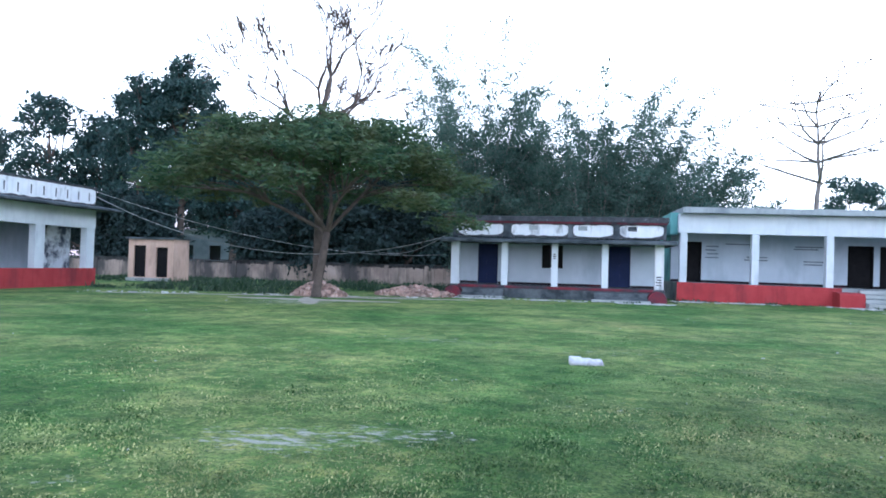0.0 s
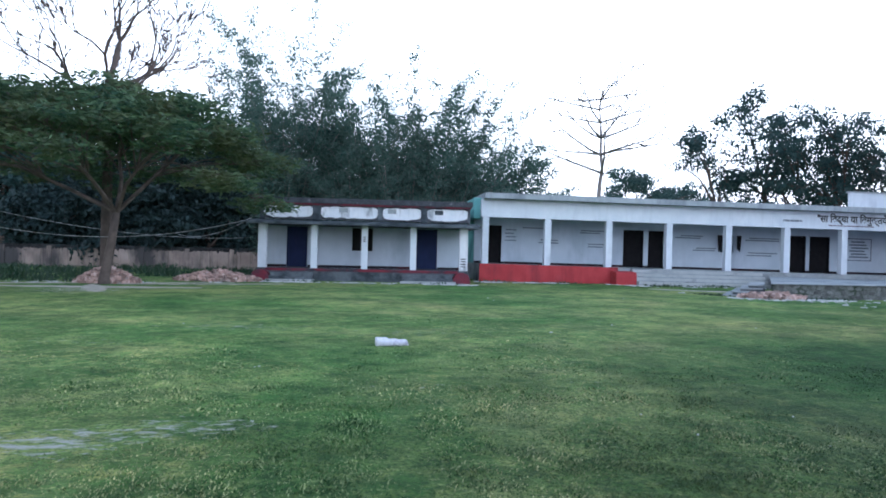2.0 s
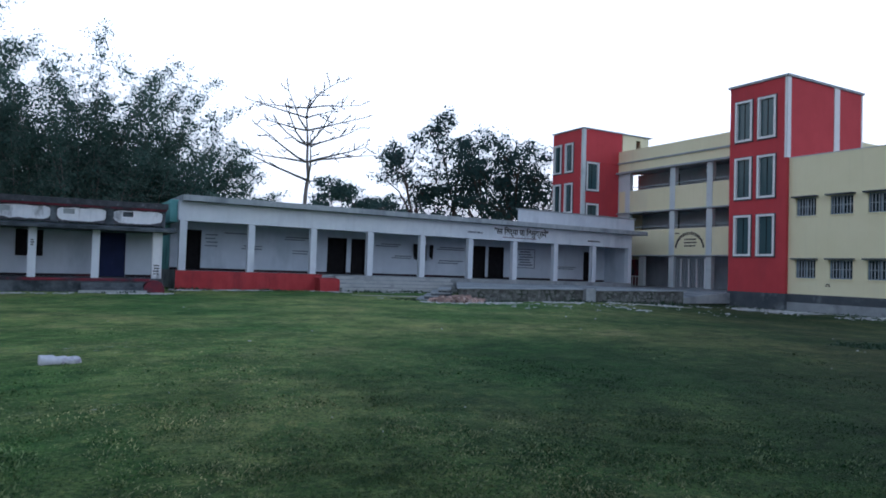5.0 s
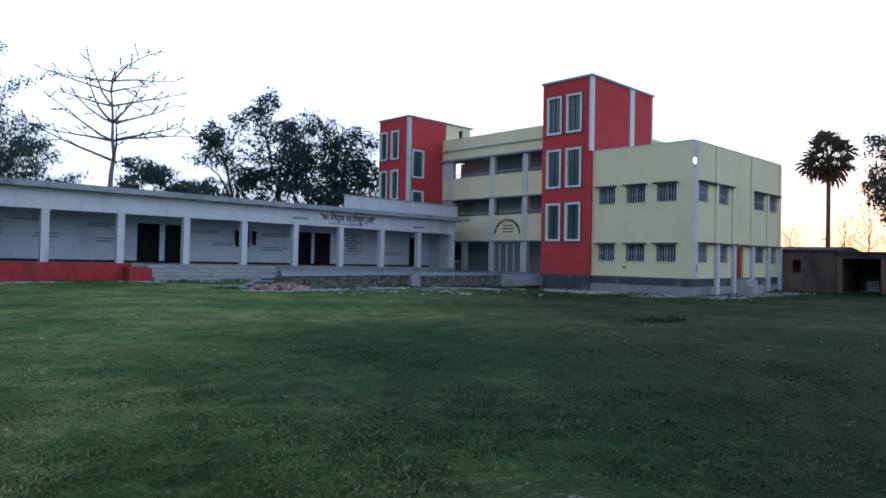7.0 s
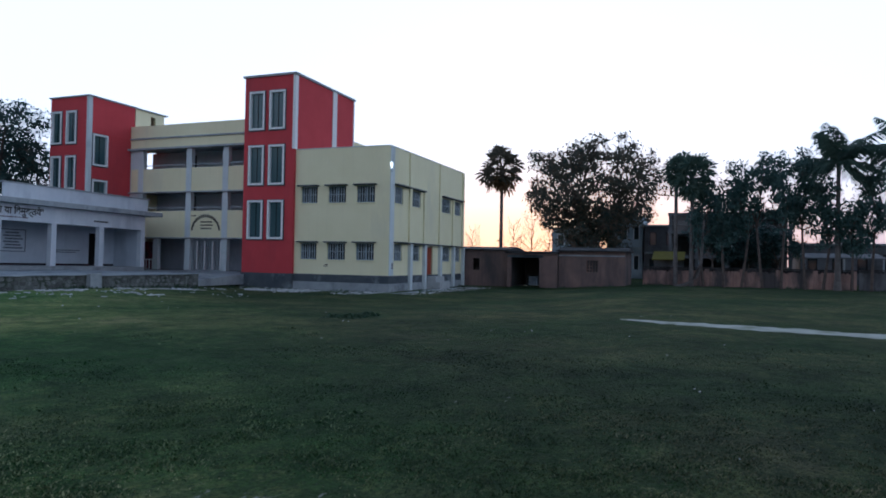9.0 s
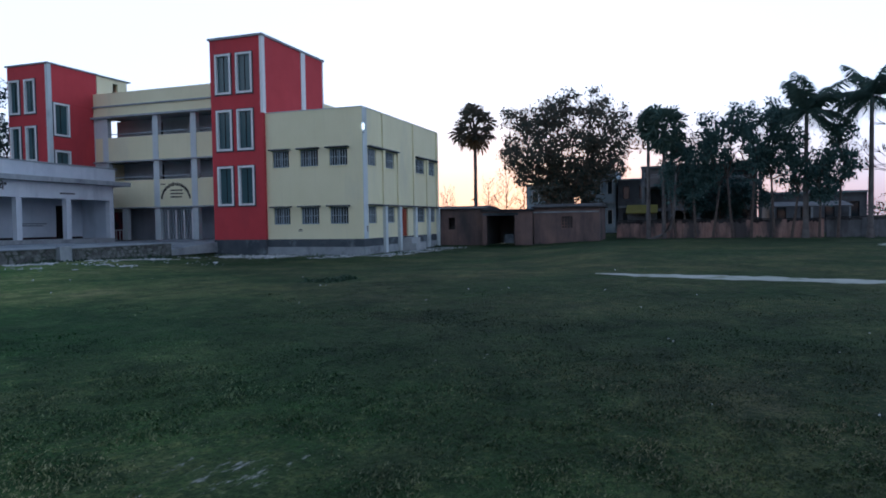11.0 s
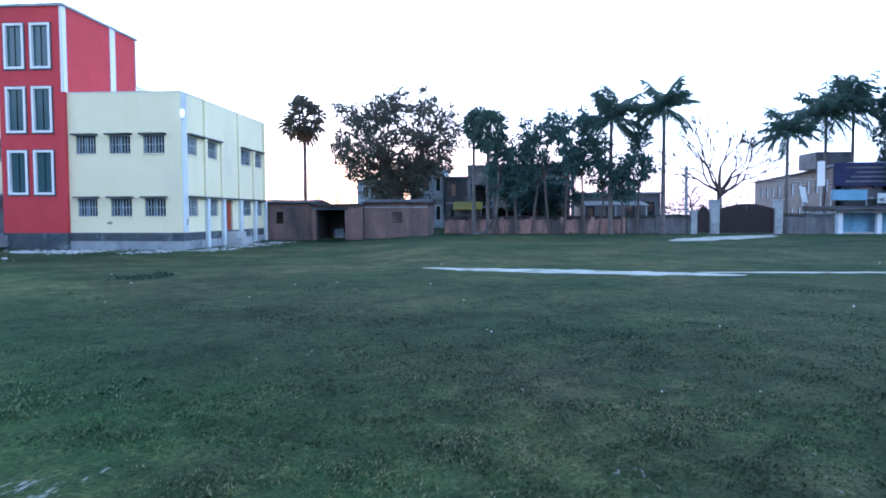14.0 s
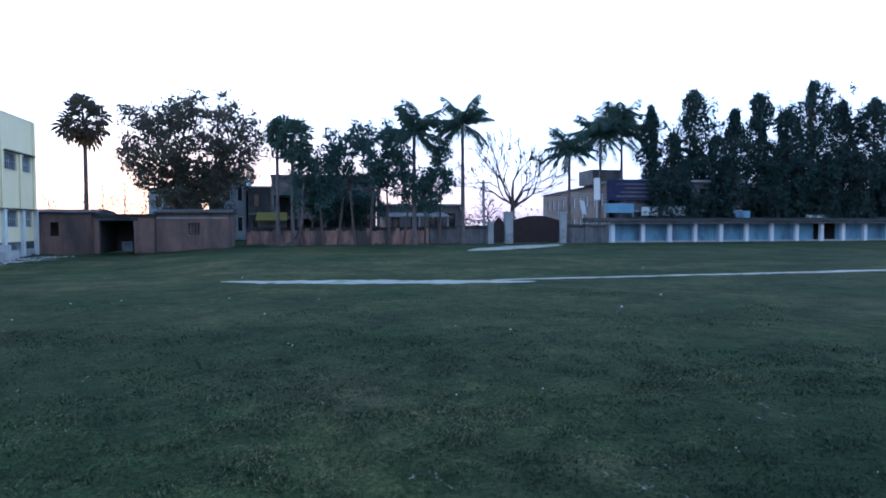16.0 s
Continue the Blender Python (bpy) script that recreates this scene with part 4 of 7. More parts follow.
def build_main():
    mb = thing("main_school_building", "three-storey cream school building with red stair towers and barred windows", "building")
    # two-storey front block
    X0, X1, Y0, Y1 = 34.8, 47.5, 16.64, 22.95
    wy = [(21.4, 22.5), (19.48, 20.65), (17.6, 18.76)]
    wz = [(1.43, 2.40), (4.77, 5.74)]
    holes = [(a, b, c, d) for a, b in wy for c, d in wz]
    part("wall", wall_with_holes(Shape(), "y", X0, X0 + 0.25, Y0, Y1, 0.55, 8.0, holes), CREAM, mb, "cream painted wall")
    wx = [(35.45, 36.6), (37.95, 39.3), (42.97, 44.75), (45.5, 46.9)]
    door = (40.2, 41.5, 0.55, 2.38)
    holes = [(a, b, c, d) for a, b in wx for c, d in wz] + [door]
    part("wall", wall_with_holes(Shape(), "x", Y0, Y0 + 0.25, X0 + 0.25, X1, 0.55, 8.0, holes), CREAM, mb, "cream painted wall")
    part("wall", Shape().box(X1 - 0.25, X1, Y0 + 0.25, Y1, 0.55, 8.0), CREAM, mb)
    part("inner_wall", Shape().box(X0 + 3.0, X0 + 3.15, Y0 + 3.2, Y1, 0.55, 7.0).box(X0 + 0.25, X1 - 0.25, Y0 + 3.05, Y0 + 3.2, 0.55, 7.0), DARK_ROOM, mb)
    part("roof", Shape().box(X0 + 0.25, X1 - 0.25, Y0 + 0.25, Y1, 7.0, 7.2), SLAB, mb)
    part("upper_floor", Shape().box(X0 + 0.25, X1 - 0.25, Y0 + 0.25, Y1, 3.5, 3.7), SLAB, mb)
    part("plinth", Shape().box(X0 - 0.06, X1 + 0.06, Y0 - 0.06, Y1, -0.8, 0.1), PLASTER, mb, "bare cement plinth")
    part("dado", Shape().box(X0 - 0.02, X1 + 0.02, Y0 - 0.02, Y1, 0.1, 0.55), GREY_BAND, mb, "dark grey dado band")
    part("coping", Shape().box(X0 - 0.03, X0 + 0.28, Y0 - 0.03, Y1, 8.0, 8.04).box(X0 + 0.28, X1 + 0.03, Y0 - 0.03, Y0 + 0.28, 8.0, 8.04), PALE_BLUE, mb)
    part("corner_strip", Shape().box(X0 - 0.012, X0 + 0.5, Y0 - 0.05, Y0 - 0.004, 0.56, 8.0), PALE_BLUE, mb, "pale painted corner strip")
    for x in (37.45, 39.72, 42.45, 45.02, 47.1):
        part("fin", Shape().box(x, x + 0.32, Y0 - 0.2, Y0 - 0.004, -0.8, 2.45), PALE_BLUE, mb, "pale vertical fin")
        part("fin", Shape().box(x, x + 0.32, Y0 - 0.1, Y0 - 0.004, 2.53, 8.0 if x in (37.45, 42.45, 47.1) else 5.8), CREAM, mb, "cream vertical fin")
    for a, b in ((35.4, 37.5), (37.9, 39.72)):
        part("ledge", Shape().box(a, b, Y0 - 0.26, Y0 - 0.004, 2.45, 2.53), DARK_SLAB, mb)
        part("ledge", Shape().box(a, b, Y0 - 0.26, Y0 - 0.004, 5.8, 5.88), DARK_SLAB, mb)
    for a, b in ((40.12, 42.45), (42.85, 45.02), (45.42, 47.1)):
        part("ledge", Shape().box(a, b, Y0 - 0.26, Y0 - 0.004, 2.45, 2.53), DARK_SLAB, mb)
        if a > 42:
            part("ledge", Shape().box(a, b, Y0 - 0.26, Y0 - 0.004, 5.8, 5.88), DARK_SLAB, mb)
    for a, b in wy:
        for c, d in wz:
            grille_window(mb, "y", X0, a, b, c, d, -1)
    for a, b in wx:
        for c, d in wz:
            grille_window(mb, "x", Y0, a, b, c, d, -1, False)
    dr = part("door", Shape().box(door[0] + 0.06, door[1] - 0.06, Y0 + 0.08, Y0 + 0.13, 0.57, 2.32), BROWN_DOOR, mb, "closed red-brown door")
    for xa, xb in ((40.36, 40.8), (40.9, 41.34)):
        for za, zb in ((0.75, 1.4), (1.5, 2.2)):
            part("panel", Shape().box(xa, xb, Y0 + 0.06, Y0 + 0.08, za, zb), BROWN_DOOR, dr)
    part("doorstep", Shape().box(40.1, 41.65, Y0 - 0.8, Y0 - 0.07, -0.7, 0.46), STEP, mb, "cement doorstep block")
    part("doorstep", Shape().box(40.0, 41.75, Y0 - 1.15, Y0 - 0.8, -0.7, 0.1), STEP, mb, "cement doorstep block")
    part("wall_writing", bars(Shape(), "x", Y0 - 0.054, 35.05, 35.3, 0.95, 1.3, 11, 3, 0.07), INK, mb)
    part("wall_writing", bars(Shape(), "y", X0 - 0.002, 20.6, 20.9, 1.0, 1.16, 12, 2, 0.05), INK, mb)
    # red stair tower
    TX0, TX1, TY0, TY1, TZ = 34.6, 41.9, 22.96, 26.6, 12.55
    tw = [(25.1, 26.22), (23.62, 24.75)]
    tz = [(2.6, 4.97), (5.9, 8.34), (9.28, 11.67)]
    holes = [(a + 0.08, b - 0.08, c + 0.08, d - 0.08) for a, b in tw for c, d in tz]
    t = part("stair_tower", wall_with_holes(Shape(), "y", TX0, TX0 + 0.25, TY0, TY1, 0.55, TZ, holes), RED_WALL, mb, "red painted stair tower")
    part("side_wall", Shape().box(TX0 + 0.25, TX1, TY0, TY0 + 0.25, 0.55, TZ), RED_WALL, t)
    part("side_wall", Shape().box(TX0 + 0.25, TX1, TY1 - 0.25, TY1, 0.55, TZ), RED_WALL, t)
    part("rear_wall", Shape().box(TX1 - 0.25, TX1, TY0 + 0.25, TY1 - 0.25, 0.55, TZ), RED_WALL, t)
    part("lining", Shape().box(TX0 + 0.6, TX0 + 0.65, TY0 + 0.25, TY1 - 0.25, 0.6, TZ), DARK_ROOM, t)
    part("roof_slab", Shape().box(TX0 - 0.1, TX1 + 0.1, TY0 - 0.1, TY1 + 0.1, TZ, TZ + 0.13), SLAB, t)
    part("white_strip", Shape().box(TX0 - 0.02, TX0 + 0.30, TY0 - 0.025, TY0 - 0.003, 8.05, TZ).box(TX0 - 0.025, TX0 - 0.003, TY0, TY0 + 0.14, 8.05, TZ), WHITE_TRIM, t, "white painted corner strip")
    part("white_strip", Shape().box(38.97, 39.5, TY0 - 0.05, TY0 - 0.003, 8.05, TZ), WHITE_TRIM, t)
    part("white_strip", Shape().box(TX1 - 0.12, TX1 + 0.02, TY0 - 0.03, TY0 - 0.003, 8.05, TZ), WHITE_TRIM, t)
    part("dado", Shape().box(TX0 - 0.03, TX1, TY0 + 0.003, TY1 + 0.03, -0.6, 0.55), GREY_BAND, t)
    for a, b in tw:
        for c, d in tz:
            tower_window(t, "y", TX0, a, b, c, d, -1)
    # wing behind the tower
    part("rear_wing", Shape().box(TX1, 47.7, 23.0, 30.0, 0.0, 9.75), CREAM, mb)
    # open galleries
    GX, GB, GY0, GY1 = 39.0, 41.6, 26.6, 40.2
    part("gallery_floor", Shape().box(GX, 47.0, GY0, GY1, -0.5, 0.45), PLASTER, mb)
    for z0, z1 in ((2.75, 4.75), (6.1, 7.88)):
        part("gallery_parapet", Shape().box(GX - 0.04, GX + 0.18, GY0 + 0.03, GY1, z0, z1), CREAM, mb, "cream gallery parapet")
        part("gallery_slab", Shape().box(GX + 0.18, GB, GY0 + 0.03, GY1, z0 + 0.1, z0 + 0.35), SLAB, mb)
        part("drip_ledge", Shape().box(GX - 0.2, GX - 0.04, GY0 + 0.03, GY1 + 0.15, z0 - 0.03, z0 + 0.06), SLAB, mb)
        part("handrail", Shape().box(GX + 0.02, GX + 0.1, GY0 + 0.03, GY1, z1 + 0.22, z1 + 0.27), STEEL, mb)
    part("roof_band", Shape().box(GX - 0.04, GX + 0.18, GY0 + 0.03, GY1 + 0.1, 9.3, 11.12), CREAM, mb)
    part("roof_ledge", Shape().box(GX - 0.35, GX - 0.04, GY0 + 0.03, GY1 + 0.25, 9.28, 9.4), SLAB, mb)
    part("roof_ledge", Shape().box(GX - 0.16, GX - 0.04, GY0 + 0.03, GY1 + 0.1, 10.1, 10.2), SLAB, mb)
    part("gallery_roof", Shape().box(GX + 0.18, 47.0, GY0 + 0.03, GY1 + 0.1, 9.5, 9.7), SLAB, mb)
    for y in (28.3, 31.5, 34.75, 39.25):
        for z0, z1 in ((0.45, 2.75), (4.75, 6.1), (7.88, 9.3)):
            part("gallery_column", Shape().box(GX - 0.05, GX + 0.3, y - 0.24, y + 0.24, z0, z1), PALE_BLUE, mb)
        for z0, z1 in ((2.75, 4.75), (6.1, 7.88)):
            part("column_strip", Shape().box(GX - 0.07, GX - 0.044, y - 0.24, y + 0.24, z0 + 0.07, z1), PALE_BLUE, mb)
    part("end_pier", Shape().box(GX - 0.03, GX + 0.28, 39.5, 40.29, 0.45, 9.29), PALE_BLUE, mb)
    part("gallery_column", Shape().box(GX - 0.02, GX + 0.3, 37.5, 37.95, 0.45, 2.75), PALE_BLUE, mb)
    rail = part("low_rail", Shape().box(GX + 0.02, GX + 0.08, 37.97, 39.0, 1.14, 1.22), WHITE_TRIM, mb, "low white steel rail")
    for y in (38.0, 38.3, 38.6, 38.9):
        part("rail_post", Shape().box(GX + 0.025, GX + 0.07, y, y + 0.04, 0.455, 1.14), WHITE_TRIM, rail)
    part("dark_doorway", Shape().box(GX + 0.5, GX + 0.56, 37.9, 39.2, 0.46, 2.5), OLD_RED, mb, "dark red door behind the rail")
    holes = []
    for z0 in (4.0, 7.2):
        holes += [(30.0, 31.0, z0, z0 + 2.1), (28.0, 29.0, z0, z0 + 2.1), (36.4, 37.4, z0, z0 + 2.1)]
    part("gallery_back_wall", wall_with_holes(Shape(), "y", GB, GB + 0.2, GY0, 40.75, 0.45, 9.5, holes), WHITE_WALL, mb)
    part("room_lining", Shape().box(GB + 0.2, GB + 2.0, 37.9, 38.0, 0.45, 9.5), DARK_ROOM, mb)
    part("room_lining", Shape().box(GB + 2.0, GB + 2.1, GY0, 37.9, 0.45, 9.5), DARK_ROOM, mb)
    part("gallery_end_wall", Shape().box(GX + 0.3, 47.0, GY1, GY1 + 0.2, 0.45, 7.8), CREAM, mb)
    g = part("collapsible_gate", Shape().box(GX + 0.1, GX + 0.16, 31.76, 34.5, 2.55, 2.63), STEEL, mb, "white collapsible steel gate, closed")
    part("bottom_rail", Shape().box(GX + 0.1, GX + 0.16, 31.76, 34.5, 0.46, 0.52), STEEL, g)
    for k in range(12):
        y = 31.86 + k * 0.232
        part("gate_bar", Shape().box(GX + 0.1, GX + 0.16, y, y + (0.1 if k % 3 == 0 else 0.05), 0.52, 2.55), WHITE_TRIM if k % 3 == 0 else STEEL, g)
    s = Shape()
    for k in range(19):
        a = math.pi * (0.06 + 0.88 * k / 18)
        y, z = 33.15 + 1.22 * math.cos(a), 3.25 + 1.12 * math.sin(a)
        r = 0.10 if k % 2 else 0.13
        s.prism([(y - 0.07, z - r), (y + 0.07, z - r), (y + 0.06, z + r), (y - 0.05, z + r)], "x", GX - 0.05, GX - 0.042)
    part("arched_lettering", s, INK, mb, "black arched painted lettering")
    part("school_lettering", bars(Shape(), "y", GX - 0.042, 32.5, 33.8, 3.35, 4.05, 33, 3, 0.1), INK, mb)
    part("school_lettering", bars(Shape(), "y", GX - 0.042, 34.0, 34.5, 4.35, 4.42, 34, 1, 0.07), INK, mb)
    # rear tower
    BX0, BX1, BY0, BY1, BZ = 35.2, 39.3, 40.3, 44.0, 12.6
    bw = [(42.85, 43.85), (41.42, 42.42)]
    bz = [(2.8, 5.2), (6.05, 8.45), (9.3, 11.65)]
    holes = [(a + 0.08, b - 0.08, c + 0.08, d - 0.08) for a, b in bw for c, d in bz]
    t = part("rear_tower", wall_with_holes(Shape(), "y", BX0, BX0 + 0.25, BY0, BY1, 0.3, BZ, holes), RED_WALL, mb, "red painted rear stair tower")
    holes = [(35.62, 36.75, 7.85, 9.95), (35.62, 36.75, 4.6, 6.7)]
    part("side_wall", wall_with_holes(Shape(), "x", BY0, BY0 + 0.25, BX0 + 0.25, BX1, 0.3, BZ, holes), RED_WALL, t)
    part("side_wall", Shape().box(BX0 + 0.25, BX1, BY1 - 0.25, BY1, 0.3, BZ), RED_WALL, t)
    part("rear_wall", Shape().box(BX1 - 0.25, BX1, BY0 + 0.25, BY1 - 0.25, 0.3, BZ), RED_WALL, t)
    part("lining", Shape().box(BX0 + 0.6, BX0 + 0.65, BY0 + 0.7, BY1 - 0.25, 0.3, BZ).box(BX0 + 0.65, BX1 - 0.3, BY0 + 0.65, BY0 + 0.7, 0.3, BZ), DARK_ROOM, t)
    part("roof_slab", Shape().box(BX0 - 0.1, BX1 + 0.1, BY0 - 0.1, BY1 + 0.1, BZ, BZ + 0.1), SLAB, t)
    part("white_strip", Shape().box(BX0 - 0.02, BX0 + 0.28, BY0 - 0.025, BY0 - 0.003, 0.3, BZ).box(BX0 - 0.025, BX0 - 0.003, BY0, BY0 + 0.2, 0.3, BZ), PALE_BLUE, t)
    part("floor_line", Shape().box(BX0 + 1.7, BX1, BY0 - 0.03, BY0 - 0.003, 10.05, 10.13), RED_WALL, t)
    for a, b in bw:
        for c, d in bz:
            tower_window(t, "y", BX0, a, b, c, d, -1)
    for c, d in ((7.77, 10.03), (4.52, 6.78)):
        tower_window(t, "x", BY0, 35.54, 36.83, c, d, -1)
    h = part("stair_head", wall_with_holes(Shape(), "x", 40.35, 40.55, 39.4, 42.3, 9.7, 12.6, [(40.9, 41.4, 11.4, 12.3)]).box(39.4, 42.3, 43.5, 43.7, 9.7, 12.6).box(42.1, 42.3, 40.55, 43.5, 9.7, 12.6), CREAM, mb, "cream stair head with a small opening")
    part("roof_slab", Shape().box(39.42, 42.6, 40.2, 43.8, 12.6, 12.68), SLAB, h)
    # added dark sheet for the shade seen through the opening
    part("shade", Shape().box(40.8, 41.5, 41.0, 41.05, 11.3, 12.5), DARK_ROOM, h)
    return mb


build_main()
lamp = thing("wall_floodlight", "small lit white floodlight on a bracket at the building corner", "lamp", m=pose(34.62, 16.5, 6.95))
part("head", Shape().prism([(-0.085, 0.0), (-0.05, -0.16), (0.02, -0.28), (0.06, -0.16), (0.09, 0.0), (0.05, 0.06), (-0.05, 0.06)], "y", -0.06, 0.03), LAMP_ON, lamp, "lit lamp head")
part("bracket", Shape().box(0.02, 0.2, 0.0, 0.06, -0.46, -0.40), STEEL, lamp)


# ---- west classroom building ----
def build_west():
    ob = thing("west_classroom_building", "whitewashed veranda building with a red plinth wall and stained parapet", "building")
    X, XB = -23.6, -26.0
    Y1, Y0 = 29.8, 9.0
    part("plinth", Shape().box(X - 8.0, X + 0.12, Y0, Y1, -0.5, 0.62), PLASTER, ob)
    part("red_plinth_wall", Shape().box(X - 0.1, X + 0.2, Y0, Y1 + 0.06, -0.4, 0.86), RED_PAINT, ob, "bright red painted plinth wall")
    for k in range(6):
        y = 29.5 - 3.2 * k
        part("column", Shape().box(X - 0.2, X + 0.14, y - 0.27, y + 0.27, 0.62, 2.82), WHITE, ob)
    part("beam", Shape().box(X - 0.2, X + 0.16, Y0, Y1, 2.82, 3.72), WHITE, ob)
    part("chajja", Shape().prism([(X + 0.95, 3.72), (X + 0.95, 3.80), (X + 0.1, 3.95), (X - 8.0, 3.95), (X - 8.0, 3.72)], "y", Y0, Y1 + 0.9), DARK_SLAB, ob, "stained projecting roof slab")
    part("parapet", Shape().box(X - 0.1, X + 0.1, Y0, Y1, 3.95, 4.78), OLD_WHITE, ob, "whitewashed parapet with dark drip stains")
    part("parapet_coping", Shape().box(X - 0.14, X + 0.14, Y0, Y1 + 0.04, 4.78, 4.86), MOSS, ob)
    stain(ob, "y", X + 0.107, Y0, Y1, 3.95, -0.10, 3.3, MOSS, 0.12)
    stain(ob, "y", X + 0.107, Y0, Y1, 4.78, 0.05, 5.1, MOSS, 0.12)
    for k in range(9):
        y = 29.3 - 0.72 * k
        part("weep_hole", Shape().box(X + 0.1, X + 0.106, y, y + 0.07, 4.15, 4.55), DARK_SLAB, ob)
    part("back_wall", wall_with_holes(Shape(), "y", XB - 0.2, XB, Y0, 27.0, 0.62, 3.72, [(24.4, 25.6, 0.62, 2.75), (15, 16.2, 0.62, 2.75)]), WHITE_WALL, ob)
    part("room_wall", Shape().box(XB - 0.2, XB - 0.002, 27.0, 28.75, 0.62, 3.72), WHITE_WALL, ob)
    part("peeling_wall", Shape().box(X - 1.2, X - 1.0, 27.75, 29.5, 0.62, 3.0), PEEL, ob, "wall with large flakes of peeled plaster")
    part("skirting", Shape().box(XB, XB + 0.012, 18.0, 24.4, 0.63, 0.85), OLD_RED, ob)
    d = part("door", Shape().box(XB - 0.14, XB - 0.1, 24.4, 25.6, 0.64, 2.75), DARK_DOOR, ob)
    part("panel", Shape().box(XB - 0.1, XB - 0.08, 24.55, 25.45, 0.8, 1.6).box(XB - 0.1, XB - 0.08, 24.55, 25.45, 1.75, 2.6), DARK_DOOR, d)
    part("rear_wall", Shape().box(X - 8.0, X - 7.8, Y0, 28.75, 0.62, 3.72), WHITE_WALL, ob)
    part("end_wall", Shape().box(X - 7.8, XB - 0.2, 28.5, 28.75, 0.62, 3.72), PEEL, ob)
    return ob


build_west()


# ---- latrine ----
def build_latrine():
    ob = thing("latrine_block", "small pink-beige plastered latrine with two dark doorways", "outbuilding")
    x0, x1, y0, y1 = -27.3, -24.2, 37.7, 39.4
    part("wall", wall_with_holes(Shape(), "x", y0, y0 + 0.2, x0, x1, 0.0, 2.6, [(-26.95, -26.1, 0.25, 2.2), (-25.4, -24.6, 0.25, 2.1)]), PINK_PLASTER, ob)
    part("wall", Shape().box(x1 - 0.2, x1, y0 + 0.2, y1, 0.0, 2.6), PINK_PLASTER, ob)
    part("wall", Shape().box(x0, x0 + 0.2, y0 + 0.2, y1, 0.0, 2.6), PINK_PLASTER, ob)
    part("wall", Shape().box(x0 + 0.2, x1 - 0.2, y1 - 0.2, y1, 0.0, 2.6), DARK_ROOM, ob)
    part("partition", Shape().box(-25.85, -25.7, y0 + 0.2, y1 - 0.2, 0.0, 2.6), DARK_ROOM, ob)
    part("roof", Shape().box(x0 - 0.12, x1 + 0.12, y0 - 0.2, y1 + 0.1, 2.6, 2.7), DARK_SLAB, ob)
    part("door", Shape().box(-26.95, -26.1, y0 + 0.13, y0 + 0.17, 0.25, 2.2), DARK_DOOR, ob)
    part("door", Shape().box(-25.4, -24.6, y0 + 0.13, y0 + 0.17, 0.25, 2.1), DARK_DOOR, ob)
    part("step", Shape().box(x0 + 0.2, x1 - 0.2, y0 - 0.5, y0, -0.1, 0.2), STEP, ob)


build_latrine()


# ---- boundary walls ----
def boundary_wall(name, axis, c, u0, u1, h, pitch, label, material):
    ob = thing(name, label, "wall", kind="structure")
    n = max(1, round(abs(u1 - u0) / pitch))
    for k in range(n):
        a, b = u0 + (u1 - u0) * k / n, u0 + (u1 - u0) * (k + 1) / n
        s, p, cp = Shape(), Shape(), Shape()
        if axis == "x":
            s.box(a + 0.15, b - 0.15, c, c + 0.2, -0.3, h)
            p.box(a - 0.15, a + 0.15, c - 0.07, c + 0.25, -0.3, h + 0.02)
            cp.box(a - 0.15, b - 0.15, c - 0.1, c + 0.28, h + 0.02, h + 0.1)
        else:
            s.box(c, c + 0.2, a + 0.15, b - 0.15, -0.3, h)
            p.box(c - 0.07, c + 0.25, a - 0.15, a + 0.15, -0.3, h + 0.02)
            cp.box(c - 0.1, c + 0.28, a - 0.15, b - 0.15, h + 0.02, h + 0.1)
        part("panel", s, material, ob)
        stain(ob, axis, c - 0.001, a + 0.15, b - 0.15, h, 0.20, k * 1.7, WALL_CAP, 0.04, 0.2, 3.0)
        part("pier", p, material, ob)
        part("coping", cp, WALL_CAP, ob)
    return ob


boundary_wall("wall_north", "x", 46.5, -60.0, 4.5, 1.35, 3.0, "stained plaster boundary wall with blackened coping", WALL_NORTH)
boundary_wall("wall_east", "y", 51.6, -9.4, 4.2, 1.24, 2.3, "stained brick boundary wall along the field", WALL_STAIN)
boundary_wall("wall_east_end", "y", 51.6, -14.3, -9.56, 1.3, 2.3, "darker grey boundary wall beside the gate", WALL_GREY)


